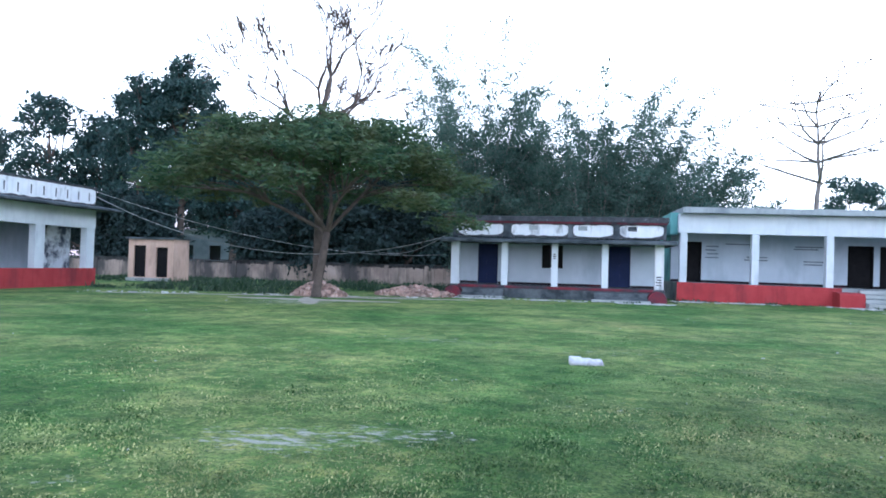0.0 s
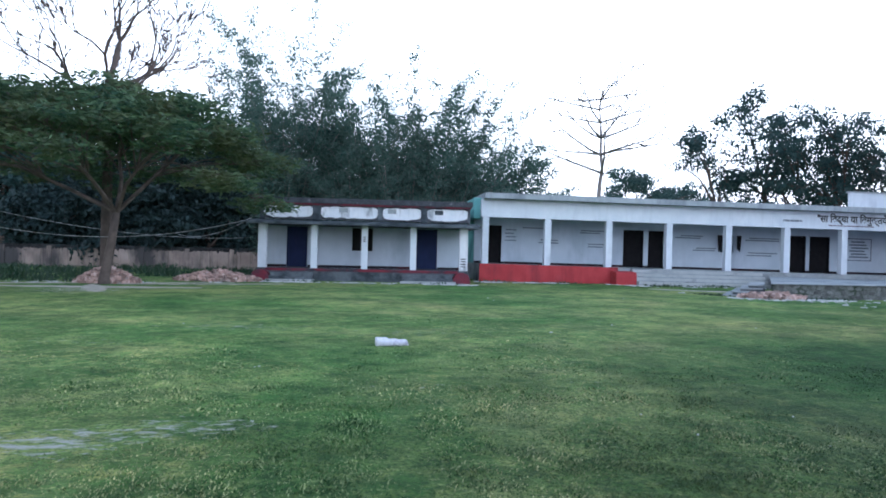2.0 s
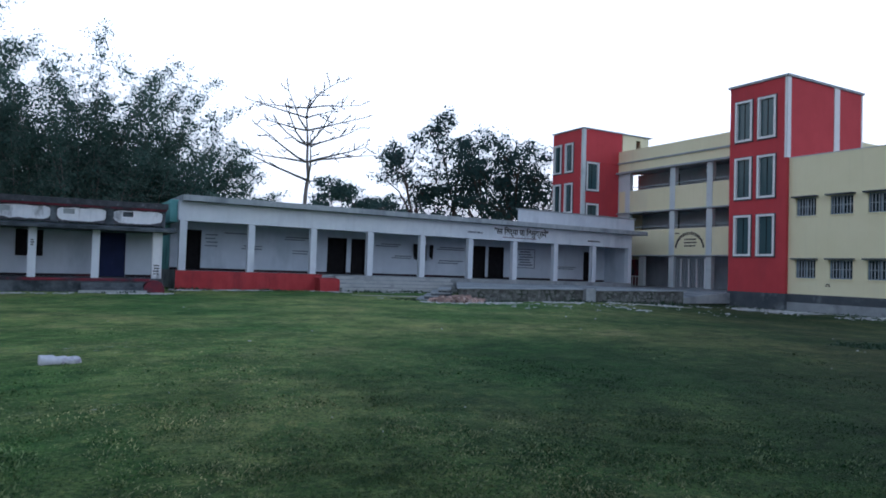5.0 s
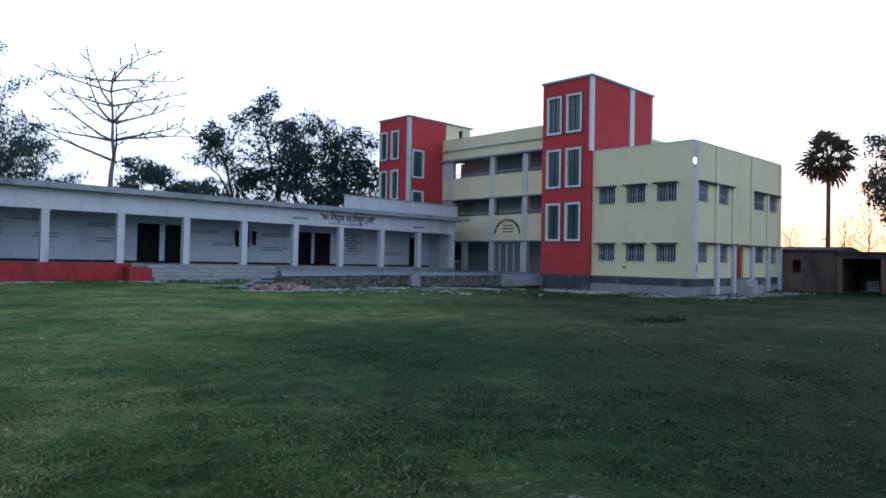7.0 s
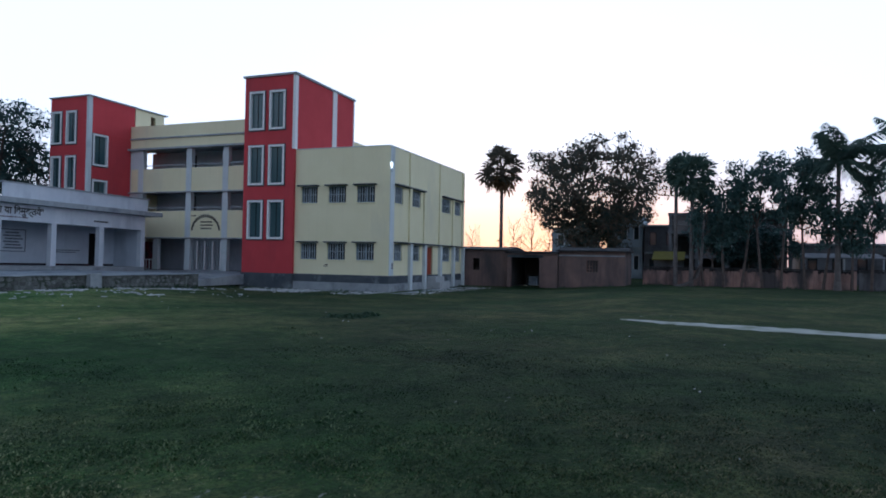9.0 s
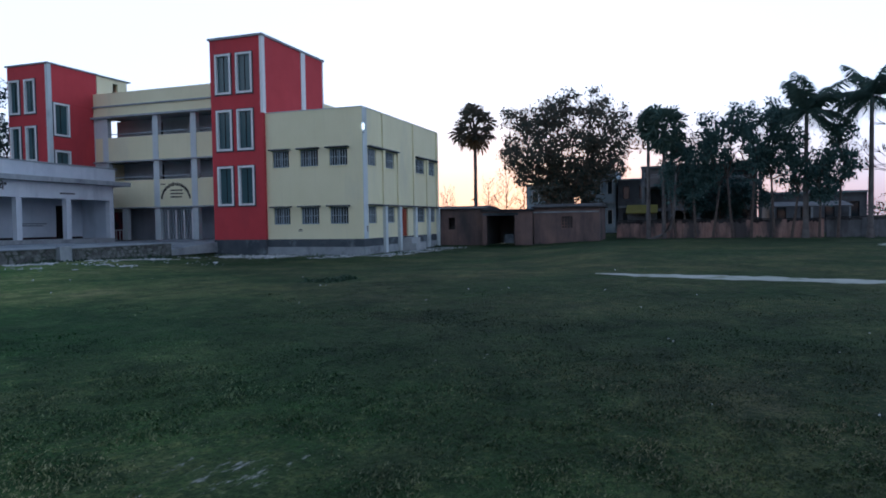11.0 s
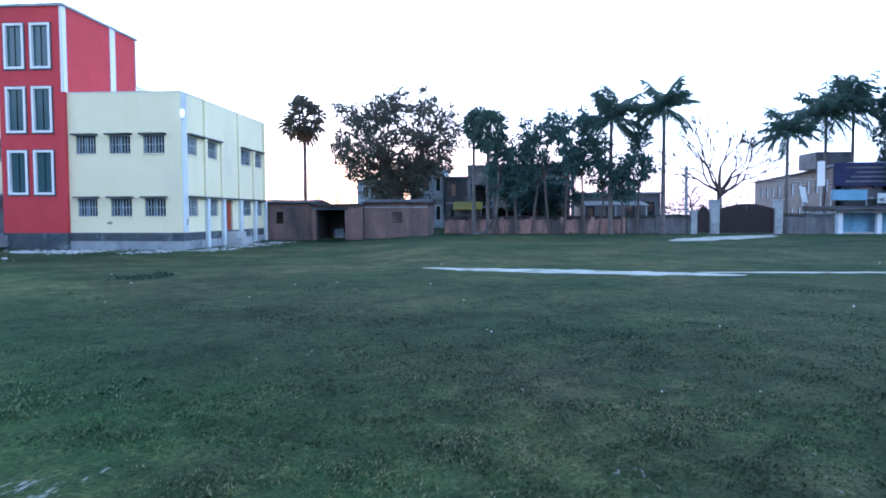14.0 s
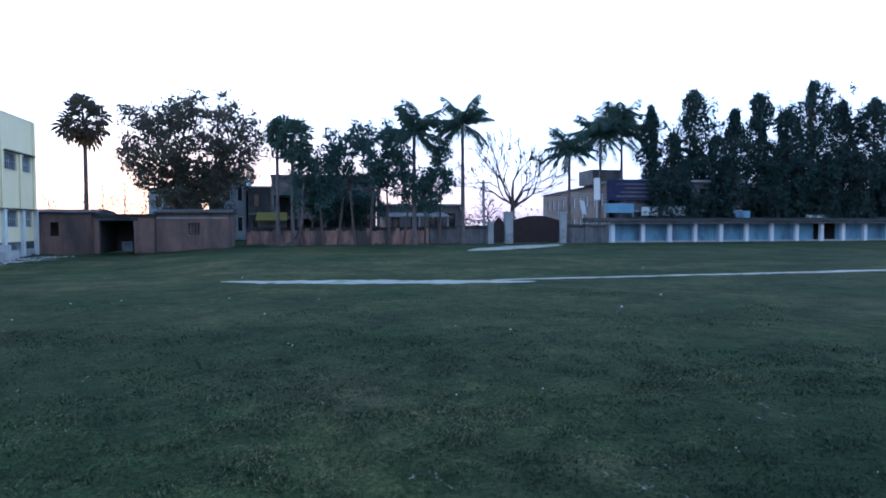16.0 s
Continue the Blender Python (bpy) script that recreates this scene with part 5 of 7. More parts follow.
# ---- eastern sheds ----
def build_sheds():
    ob = thing("brick_shed", "low weathered brick shed with flat roof and a small window", "shed")
    part("wall", wall_with_holes(Shape(), "y", 47.6, 47.85, 13.2, 19.5, -0.3, 2.3, [(15.35, 15.9, 0.85, 1.72)]).box(47.85, 53.0, 13.2, 13.45, -0.3, 2.3), BRICK_OLD, ob)
    part("roof", Shape().prism([(47.4, 2.3), (47.4, 2.38), (50.0, 2.62), (53.2, 2.3)], "y", 13.1, 19.6), WALL_CAP, ob)
    # added dark sheet: the shed's inner shade as a coloured panel
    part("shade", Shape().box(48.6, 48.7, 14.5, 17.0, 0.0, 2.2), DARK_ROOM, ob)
    ob = thing("open_garage", "low brick garage with a wide dark open front", "shed")
    part("wall", wall_with_holes(Shape(), "y", 47.2, 47.45, 9.5, 13.15, -0.3, 2.1, [(10.75, 12.85, -0.3, 1.82)]), BRICK_OLD, ob)
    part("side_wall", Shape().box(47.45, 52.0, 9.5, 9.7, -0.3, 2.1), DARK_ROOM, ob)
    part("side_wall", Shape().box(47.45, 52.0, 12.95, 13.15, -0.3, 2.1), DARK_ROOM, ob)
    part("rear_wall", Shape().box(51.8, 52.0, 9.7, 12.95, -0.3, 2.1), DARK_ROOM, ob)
    part("roof", Shape().box(47.0, 52.2, 9.4, 13.25, 2.1, 2.26), WALL_CAP, ob)
    part("lintel", Shape().box(47.13, 47.2, 10.5, 13.1, 1.82, 2.0), DARK_SLAB, ob)
    part("jamb", Shape().box(47.13, 47.2, 12.85, 13.1, -0.3, 1.82), BRICK_OLD, ob)
    part("jamb", Shape().box(47.13, 47.2, 10.5, 10.75, -0.3, 1.82), BRICK_OLD, ob)
    ob = thing("brick_shed", "low weathered brick shed with a pierced lattice window", "shed")
    part("wall", wall_with_holes(Shape(), "y", 47.5, 47.75, 4.9, 9.45, -0.3, 2.3, [(6.72, 7.5, 0.85, 1.68)]).box(47.75, 52.0, 4.9, 5.15, -0.3, 2.3).box(47.75, 52.0, 9.2, 9.45, -0.3, 2.3), BRICK_OLD, ob)
    s = Shape()
    for i in range(5):
        s.box(47.55, 47.7, 6.72 + 0.78 * i / 4 - 0.035, 6.72 + 0.78 * i / 4 + 0.035, 0.85, 1.68)
        s.box(47.56, 47.69, 6.72, 7.5, 0.85 + 0.83 * i / 4 - 0.035, 0.85 + 0.83 * i / 4 + 0.035)
    part("lattice", s, WALL_STAIN, ob, "pierced cement lattice")
    part("roof", Shape().prism([(47.2, 2.3), (47.2, 2.37), (49.5, 2.62), (52.2, 2.3)], "y", 4.7, 9.6), WALL_CAP, ob)
    part("beam", Shape().box(47.42, 47.5, 4.9, 9.45, 1.95, 2.05), PLASTER, ob)
    # added dark sheet gives the shade behind the lattice
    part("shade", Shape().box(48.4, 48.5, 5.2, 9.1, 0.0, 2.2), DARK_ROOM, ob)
    solo("cement_block", Shape().prism([(10.55, -0.1), (11.15, -0.1), (11.1, 0.5), (10.62, 0.52)], "x", 45.6, 46.1), DARK_SLAB, "rough grey cement block lying on the lawn", "block")


build_sheds()


# ---- gate and shop row ----
def build_gate():
    X = 51.6
    ob = thing("school_gate", "wide dark steel double gate between whitewashed gate posts, closed", "gate")
    for y0, y1, h in ((-14.75, -14.3, 1.65), (-16.35, -15.7, 2.45), (-20.85, -20.3, 2.45)):
        p = part("gate_post", Shape().box(X - 0.2, X + 0.3, y0, y1, -0.3, h), PLASTER, ob)
        part("cap", Shape().box(X - 0.26, X + 0.36, y0 - 0.06, y1 + 0.06, h, h + 0.08), SLAB, p)
    n = 12
    for a, b, rise in ((-20.28, -18.33, 1), (-18.31, -16.37, 0)):
        out = [(a, 0.08)]
        top = [(a + (b - a) * k / n, 1.85 + 0.38 * math.sin(math.pi * ((a + (b - a) * k / n) + 20.28) / 3.91)) for k in range(n + 1)]
        leaf = part("gate_leaf", Shape().prism([(a, 0.08)] + top + [(b, 0.08)], "x", X, X + 0.05), GATE_STEEL, ob)
        for k in range(9):
            y = a + (b - a) * (k + 0.5) / 9
            part("bar", Shape().box(X - 0.03, X - 0.003, y - 0.03, y + 0.03, 0.15, 1.8), GATE_STEEL, leaf)
    top = [(-15.68 + 0.9 * k / n, 1.55 + 0.5 * math.sin(math.pi * k / n)) for k in range(n + 1)]
    part("wicket", Shape().prism([(-15.68, 0.08)] + top + [(-14.78, 0.08)], "x", X, X + 0.05), GATE_STEEL, ob)
    boundary_wall("wall_gate", "y", X, -24.4, -20.9, 1.4, 1.7, "low stained wall beside the gate", WALL_GREY)


build_gate()


def build_shops():
    X = 51.6
    ob = thing("shop_row", "row of low pale blue stalls behind white pillars", "shop")
    ys = [-24.95, -27.65, -30.1, -32.45, -34.9, -37.35, -39.8, -42.3, -44.8, -47.0, -49.3, -51.8, -54.3, -56.8]
    part("floor", Shape().box(X - 0.3, X + 5, ys[-1], ys[0] + 0.3, -0.5, 0.0), STEP, ob)
    for y in ys:
        part("pillar", Shape().box(X - 0.14, X + 0.14, y - 0.16, y + 0.16, 0.0, 1.55), WHITE, ob)
    part("roof", Shape().prism([(X - 0.7, 1.66), (X - 0.7, 1.78), (X + 5, 2.1), (X + 5, 1.66)], "y", ys[-1], ys[0] + 0.5), WALL_CAP, ob)
    part("fascia", Shape().box(X - 0.5, X + 0.2, ys[-1], ys[0] + 0.35, 1.55, 1.66), SLAB, ob)
    part("end_wall", Shape().box(X - 0.1, X + 5, ys[0] + 0.16, ys[0] + 0.36, 0.0, 1.55), HOUSE_BLUE, ob)
    for a, b in zip(ys, ys[1:]):
        # one open bay's inner darkness is a near-black panel, not a door
        part("shop_front", Shape().box(X + 0.9, X + 1.0, b + 0.03, a - 0.03, 0.0, 1.55), DARK_DOOR if -47.2 < b < -46.8 else SHOP_WALL, ob)
        part("counter", Shape().box(X + 0.1, X + 0.9, b + 0.2, a - 0.2, 0.0, 0.12), STEP, ob)


build_shops()


# ---- street houses behind the eastern wall ----
def street_house(name, label, x0, x1, y0, y1, h, mat, floors, bays, win, side_bays=0):
    ob = thing(name, label, "house")
    hs, ss = [], []
    fh = h / floors
    for f in range(floors):
        for k in range(bays):
            u = y0 + (y1 - y0) * (k + 0.5) / bays
            w = (y1 - y0) / bays * win
            hs.append((u - w / 2, u + w / 2, f * fh + fh * 0.30, f * fh + fh * 0.78))
    part("wall", wall_with_holes(Shape(), "y", x0, x0 + 0.25, y0, y1, 0, h, hs), mat, ob)
    part("body", Shape().box(x0 + 0.7, x1, y0 + 0.01, y1 - 0.01, 0, h - 0.3), DARK_ROOM, ob)
    part("side_wall", Shape().box(x0 + 0.25, x1, y1 - 0.25, y1 + 0.003, 0, h), mat, ob)
    part("side_wall", Shape().box(x0 + 0.25, x1, y0 - 0.003, y0 + 0.25, 0, h), mat, ob)
    part("roof", Shape().box(x0 - 0.3, x1 + 0.2, y0 - 0.2, y1 + 0.2, h, h + 0.18), SLAB, ob)
    for f in range(1, floors):
        part("floor_band", Shape().box(x0 - 0.35, x0 - 0.003, y0, y1, f * fh - 0.1, f * fh + 0.1), SLAB, ob)
    for a, b, c, d in hs:
        w = part("window", Shape().box(x0 + 0.12, x0 + 0.14, a, b, c, d), DARK_GLASS, ob)
        part("frame", Shape().box(x0 + 0.02, x0 + 0.12, a, a + 0.07, c, d).box(x0 + 0.02, x0 + 0.12, b - 0.07, b, c, d).box(x0 + 0.02, x0 + 0.12, a + 0.07, b - 0.07, d - 0.07, d), WHITE_TRIM if mat is not HOUSE_GREY else DARK_DOOR, w)
    return ob


def build_street():
    street_house("painted_house", "pale blue two-storey house behind the big tree", 72, 80, 5.7, 9.3, 6.2, HOUSE_BLUE, 2, 3, 0.5)
    street_house("cement_house", "dark grey two-storey cement house by the stall", 71, 78, 0.6, 5.4, 5.3, HOUSE_GREY, 2, 3, 0.4)
    street_house("painted_house", "pale two-storey house with a blue balcony", 74, 82, 11.5, 15.5, 5.2, HOUSE_BLUE, 2, 2, 0.4)
    ob = thing("unfinished_house", "unfinished dark concrete frame house", "house")
    for z in (0.0, 2.2, 4.3, 5.9):
        part("floor_slab", Shape().box(62, 69, -7.0, 2.8, z - 0.1 if z else -0.3, z + 0.12), HOUSE_GREY, ob)
    for y in (-6.8, -4.4, -2.0, 0.4, 2.6):
        for x in (62.2, 65.5, 68.7):
            for za, zb in ((0.12, 2.1), (2.32, 4.2), (4.42, 5.8)):
                part("concrete_column", Shape().box(x - 0.13, x + 0.13, y - 0.13, y + 0.13, za, zb), HOUSE_GREY, ob)
    part("rear_wall", Shape().box(68.8, 69.0, -7.0, 2.8, 0.12, 5.8), DARK_ROOM, ob)
    for y0, y1, z0, z1 in ((-1.8, 0.2, 2.32, 3.3), (-6.6, -4.6, 2.32, 4.2), (0.6, 2.4, 4.42, 5.8)):
        part("brick_infill", Shape().box(62.3, 62.4, y0, y1, z0, z1), HOUSE_BRICK, ob)
    street_house("cement_house", "low grey cement house with a flat roof", 66, 72, -15.5, -8.0, 3.4, HOUSE_GREY, 1, 4, 0.4)
    ob = thing("tin_canopy", "long shop canopy of pale sheet metal on posts", "canopy")
    part("sheet", Shape().prism([(57.0, 2.15), (57.0, 2.22), (60.0, 2.6), (60.0, 2.5)], "y", -12.5, -7.0), HOUSE_GREY, ob)
    for y in (-12.3, -9.8, -7.2):
        part("post", Shape().box(57.1, 57.2, y - 0.05, y + 0.05, 0.0, 2.16), STEEL, ob)
    ob = thing("awning_stall", "street stall under a yellow cloth awning", "stall")
    part("awning", Shape().prism([(57.5, 1.85), (57.5, 1.92), (59.5, 2.6), (59.5, 2.5)], "y", 1.3, 3.8), YELLOW_CLOTH, ob)
    part("stall_body", Shape().box(58.3, 60.0, 1.4, 3.7, 0.0, 2.0), HOUSE_GREY, ob)
    ob = thing("brick_row_house", "long dull brick row building with small pale windows", "house", m=pose(59.0, -27.9, 0, 0, 0, -8.1))
    holes = [(1.2 + 2.55 * k, 2.0 + 2.55 * k, z, z + 1.15) for k in range(10) for z in (0.9, 3.3)]
    part("wall", wall_with_holes(Shape(), "x", -0.25, 0.0, 0.0, 28.0, 0, 5.3, holes), HOUSE_BRICK, ob)
    part("body", Shape().box(0.3, 28.0, -6.0, -0.75, 0, 5.1), DARK_ROOM, ob)
    part("roof", Shape().box(-0.1, 28.2, -6.2, 0.3, 5.3, 5.42), HOUSE_GREY, ob)
    for a, b, c, d in holes:
        part("window", Shape().box(a, b, -0.14, -0.10, c, d), HOUSE_BLUE, ob, "small pale window")
    ob = street_house("signboard_house", "dark grey shop house carrying dark signboards", 58.2, 62, -41.5, -28.9, 5.5, HOUSE_GREY, 2, 5, 0.5)
    sb = part("signboard", Shape().box(57.55, 57.65, -33.3, -27.3, 3.72, 5.6), SIGN_BLUE, ob, "dark blue signboard")
    for k in range(4):
        part("sign_writing", Shape().box(57.54, 57.55, -32.6 + 0.5 * (k % 2), -28.2 - 0.4 * (k % 3), 4.02 + 0.37 * k, 4.17 + 0.37 * k), HOUSE_GREY, sb)
    part("stair_head", Shape().box(62.1, 65.5, -31.0, -27.9, 5.44, 6.9), HOUSE_GREY, ob)
    for k, (y0, y1, z0, z1) in enumerate(((-32.0, -30.4, 2.3, 3.1), (-29.6, -26.8, 2.55, 3.4), (-34.8, -32.6, 2.3, 3.15), (-41.6, -39.9, 2.1, 2.75), (-50.5, -47.6, 2.0, 2.4))):
        b = thing("street_banner", "pale printed banner hanging over the shop roofs", "banner")
        part("cloth", Shape().box(56.9, 56.93, y0, y1, z0, z1), SHOP_WALL if k % 2 else PALE_BLUE, b)
        for yp in (y0, y1 - 0.06):
            part("pole", Shape().box(56.95, 57.0, yp, yp + 0.06, 0.0, z1), STEEL, b)
    b = thing("street_banner", "tall narrow white banner on the shop house wall", "banner")
    part("cloth", Shape().prism([(-26.55, 3.75), (-25.95, 3.7), (-25.9, 5.7), (-26.5, 5.75)], "x", 57.4, 57.44), WHITE_TRIM, b)
    part("pole", Shape().box(57.46, 57.52, -26.3, -26.22, 0.0, 5.8), STEEL, b)
    b = thing("leaning_board", "small pale board leaning against the stall posts", "board")
    part("panel", Shape().prism([(-25.2, 2.35), (-24.75, 2.45), (-24.45, 3.75), (-24.95, 3.65)], "x", 57.3, 57.35), PALE_BLUE, b)
    part("post", Shape().box(57.36, 57.44, -24.9, -24.8, 0.0, 3.2), STEEL, b)
    street_house("cement_house", "grey house half hidden by roadside trees", 63, 72, -53.5, -45.0, 4.4, HOUSE_GREY, 2, 4, 0.4)
    street_house("cement_house", "grey house half hidden by roadside trees", 63, 72, -66.0, -55.0, 4.8, HOUSE_GREY, 2, 4, 0.4)
    for x, y, z, reach in ((57.2, 0.2, 2.16, 0.5), (57.2, -39.6, 3.83, 0.9)):
        lamp = thing("street_lamp", "lit street lamp on a thin steel pole", "lamp", "street lamps")
        part("pole", Shape().box(x + reach, x + reach + 0.09, y - 0.045, y + 0.045, 0.0, z + 0.25), STEEL, lamp)
        part("arm", Shape().box(x, x + reach, y - 0.03, y + 0.03, z + 0.16, z + 0.22), STEEL, lamp)
        part("bulb", Shape().prism([(x - 0.05, y - 0.06), (x + 0.05, y - 0.06), (x + 0.06, y + 0.06), (x - 0.06, y + 0.06)], "z", z + 0.04, z + 0.15), LAMP_ON, lamp, "glowing white bulb")
    pole = thing("utility_pole", "thin leaning concrete utility pole beside the gate", "pole", m=pose(*polar(116.2, 60), 0, 0, 2.5, 0))
    part("shaft", Shape().prism([(-0.1, -0.1), (0.1, -0.1), (0.1, 0.1), (-0.1, 0.1)], "z", -0.3, 5.5), PLASTER, pole)
    part("crossarm", Shape().box(-0.05, 0.05, -0.6, 0.6, 5.2, 5.3), STEEL, pole)
    # pale house beyond the northern wall
    ob = thing("painted_house", "pale house half hidden behind the northern trees", "house")
    part("wall", wall_with_holes(Shape(), "x", 62.0, 62.25, -40.5, -30.5, 0, 4.2, [(-39.0, -37.7, 1.4, 2.8), (-36.0, -34.7, 1.4, 2.8), (-33.5, -32.3, 0.2, 2.6)]), HOUSE_BLUE, ob)
    part("body", Shape().box(-40.4, -30.6, 62.7, 68, 0, 4.0), DARK_ROOM, ob)
    part("roof", Shape().box(-40.8, -30.2, 61.7, 68.2, 4.2, 4.4), SLAB, ob)


build_street()

# ---- plants ----
def tube_mesh(chains, sides=6):
    """Tapered tubes round polylines of (point, radius)."""
    v, f = [], []
    for chain in chains:
        k0 = len(v)
        n = len(chain)
        for i, (p, r) in enumerate(chain):
            q = chain[min(i + 1, n - 1)][0] - chain[max(i - 1, 0)][0]
            d = q.normalized() if q.length > 1e-6 else Vector((0, 0, 1))
            a = d.orthogonal().normalized()
            b = d.cross(a)
            for s in range(sides):
                t = 2 * math.pi * s / sides
                w = p + (a * math.cos(t) + b * math.sin(t)) * r
                v.append((w.x, w.y, w.z))
        for i in range(n - 1):
            for s in range(sides):
                j = (s + 1) % sides
                f.append((k0 + i * sides + s, k0 + i * sides + j, k0 + (i + 1) * sides + j, k0 + (i + 1) * sides + s))
        f.append(tuple(k0 + (n - 1) * sides + s for s in range(sides)))
    return v, f


def leaf_arrays(centres, rng, size, flat=0.0, aspect=2.2, droop=0.0):
    """One bent-diamond leaf per centre: a quad with its own turn."""
    n = len(centres)
    d = rng.normal(size=(n, 3))
    d[:, 2] = d[:, 2] * (1 - flat) - droop
    d /= np.linalg.norm(d, axis=1)[:, None] + 1e-9
    e = rng.normal(size=(n, 3))
    e[:, :2] *= 1 - 0.0
    e -= d * np.sum(e * d, axis=1)[:, None]
    e /= np.linalg.norm(e, axis=1)[:, None] + 1e-9
    s = size * rng.uniform(0.6, 1.3, n)[:, None]
    a, b = d * s * 0.5, e * s * 0.5 / aspect
    v = np.stack([centres - a, centres + b, centres + a, centres - b], 1).reshape(-1, 3)
    f = np.arange(4 * n).reshape(n, 4)
    return v, f


def quick_mesh(name, v, f, material):
    me = bpy.data.meshes.new(name)
    n = len(f)
    me.vertices.add(len(v))
    me.vertices.foreach_set("co", np.asarray(v, dtype=np.float32).ravel())
    me.loops.add(4 * n)
    me.loops.foreach_set("vertex_index", np.asarray(f, dtype=np.int32).ravel())
    me.polygons.add(n)
    me.polygons.foreach_set("loop_start", np.arange(0, 4 * n, 4, dtype=np.int32))
    me.update(calc_edges=True)
    me.materials.append(material)
    return me


def child_mesh(name, me, parent, label=""):
    ob = new(name, me)
    ob.parent = parent
    if label:
        ob["label"] = label
    return ob


def grow(p, d, length, radius, depth, rnd, chains, tips, spread, shrink, lift, wobble=0.18, kids=(2, 3)):
    """Recursive limbs; tips collect the outer twig points."""
    chain = [(p.copy(), radius)]
    n = 4
    end_r = radius * 0.62
    for i in range(n):
        d = (d + Vector((rnd.gauss(0, wobble), rnd.gauss(0, wobble), rnd.gauss(0, wobble) + lift)) * 0.5).normalized()
        p = p + d * (length / n)
        chain.append((p.copy(), radius + (end_r - radius) * (i + 1) / n))
        if depth <= 1:
            tips.append(p.copy())
    chains.append(chain)
    if depth == 0:
        return
    for _ in range(rnd.randint(*kids)):
        side = d.orthogonal().normalized()
        side.rotate(Matrix.Rotation(rnd.uniform(0, 2 * math.pi), 3, d))
        a = rnd.uniform(*spread)
        nd = (d * math.cos(a) + side * math.sin(a)).normalized()
        grow(p, nd, length * rnd.uniform(*shrink), end_r * 0.85, depth - 1, rnd, chains, tips, spread, shrink, lift, wobble, kids)


def lobed_tree(name, label, base, seed, lobes, trunk_h, trunk_r, leaf_mat, bark, density, size, hollow=0.35, leaf_kw=None, group="trees", clump_z=0.75, lean=(0.0, 0.0)):
    """A tree whose crown is made of leaf clumps round named lobes (x, y, z, rx, rz), each fed by a limb."""
    rnd, rng = random.Random(seed), np.random.default_rng(seed)
    tr = thing(name, label, "tree", group, m=pose(base[0], base[1], 0))
    chains, top = [], Vector((lean[0], lean[1], trunk_h))
    chains.append([(Vector((0, 0, -0.2)), trunk_r * 1.35), (Vector((0, 0, 0.25)), trunk_r * 1.05), (Vector((lean[0] * 0.5, lean[1] * 0.5, trunk_h * 0.5)), trunk_r * 0.9), (top, trunk_r * 0.75)])
    centres = []
    mains = []
    step = max(1, len(lobes) // 6)
    for idx, (lx, ly, lz, rx, rz) in enumerate(lobes):
        end = Vector((lx, ly, lz))
        r0 = trunk_r * 0.46
        if len(lobes) <= 8 or idx % step == step - 1:
            start = top
        else:
            start = None
        if start is not None:
            mid = top.lerp(end, 0.5) + Vector((rnd.gauss(0, 0.25), rnd.gauss(0, 0.25), 0.10 * (end - top).length))
            q1 = top.lerp(mid, 0.5) + Vector((rnd.gauss(0, 0.12), rnd.gauss(0, 0.12), 0.05))
            chains.append([(top.copy(), r0), (q1, r0 * 0.85), (mid, r0 * 0.65), (mid.lerp(end, 0.6), r0 * 0.4), (end, r0 * 0.15)])
            mains.append((q1, mid, end))
    for idx, (lx, ly, lz, rx, rz) in enumerate(lobes):
        end = Vector((lx, ly, lz))
        q1, mid, far = min(mains, key=lambda m: (m[1] - end).length + 0.5 * (m[2] - end).length)
        r0 = trunk_r * 0.42
        if (far - end).length > 1e-6:
            st = q1.lerp(mid, rnd.uniform(0.2, 1.0))
            bend = st.lerp(end, 0.5) + Vector((rnd.gauss(0, 0.2), rnd.gauss(0, 0.2), 0.06 * (end - st).length))
            chains.append([(st, r0 * 0.42), (bend, r0 * 0.28), (end, r0 * 0.1)])
            mid = bend
        for _ in range(6):
            u = Vector((rnd.gauss(0, 1), rnd.gauss(0, 1), rnd.gauss(0, 0.8))).normalized()
            tip = end + Vector((u.x * rx, u.y * rx, u.z * rz)) * 0.85
            st = mid.lerp(end, rnd.uniform(0.3, 1.0))
            chains.append([(st, r0 * 0.28), (st.lerp(tip, 0.5) + Vector((0, 0, 0.1)), r0 * 0.18), (tip, r0 * 0.06)])
        vol = rx * rx * rz
        n = max(6, int(density * vol ** 0.8))
        u = rng.normal(size=(n, 3))
        u /= np.linalg.norm(u, axis=1)[:, None]
        rad = (hollow + (1 - hollow) * rng.random(n) ** 0.6)[:, None]
        cl = np.array([lx, ly, lz]) + u * rad * np.array([rx, rx, rz])
        per = 26
        cs = 0.16 * (rx + rz) * 0.5 + 0.12
        pts = np.repeat(cl, per, axis=0) + rng.normal(size=(n * per, 3)) * cs * np.array([1, 1, clump_z])
        centres.append(pts)
    v, f = tube_mesh(chains, 7)
    child_mesh("trunk", raw_mesh("trunk", v, f, bark, True), tr)
    v, f = leaf_arrays(np.vstack(centres), rng, size, **(leaf_kw or {}))
    child_mesh("crown", quick_mesh("crown", v, f, leaf_mat), tr)
    return tr


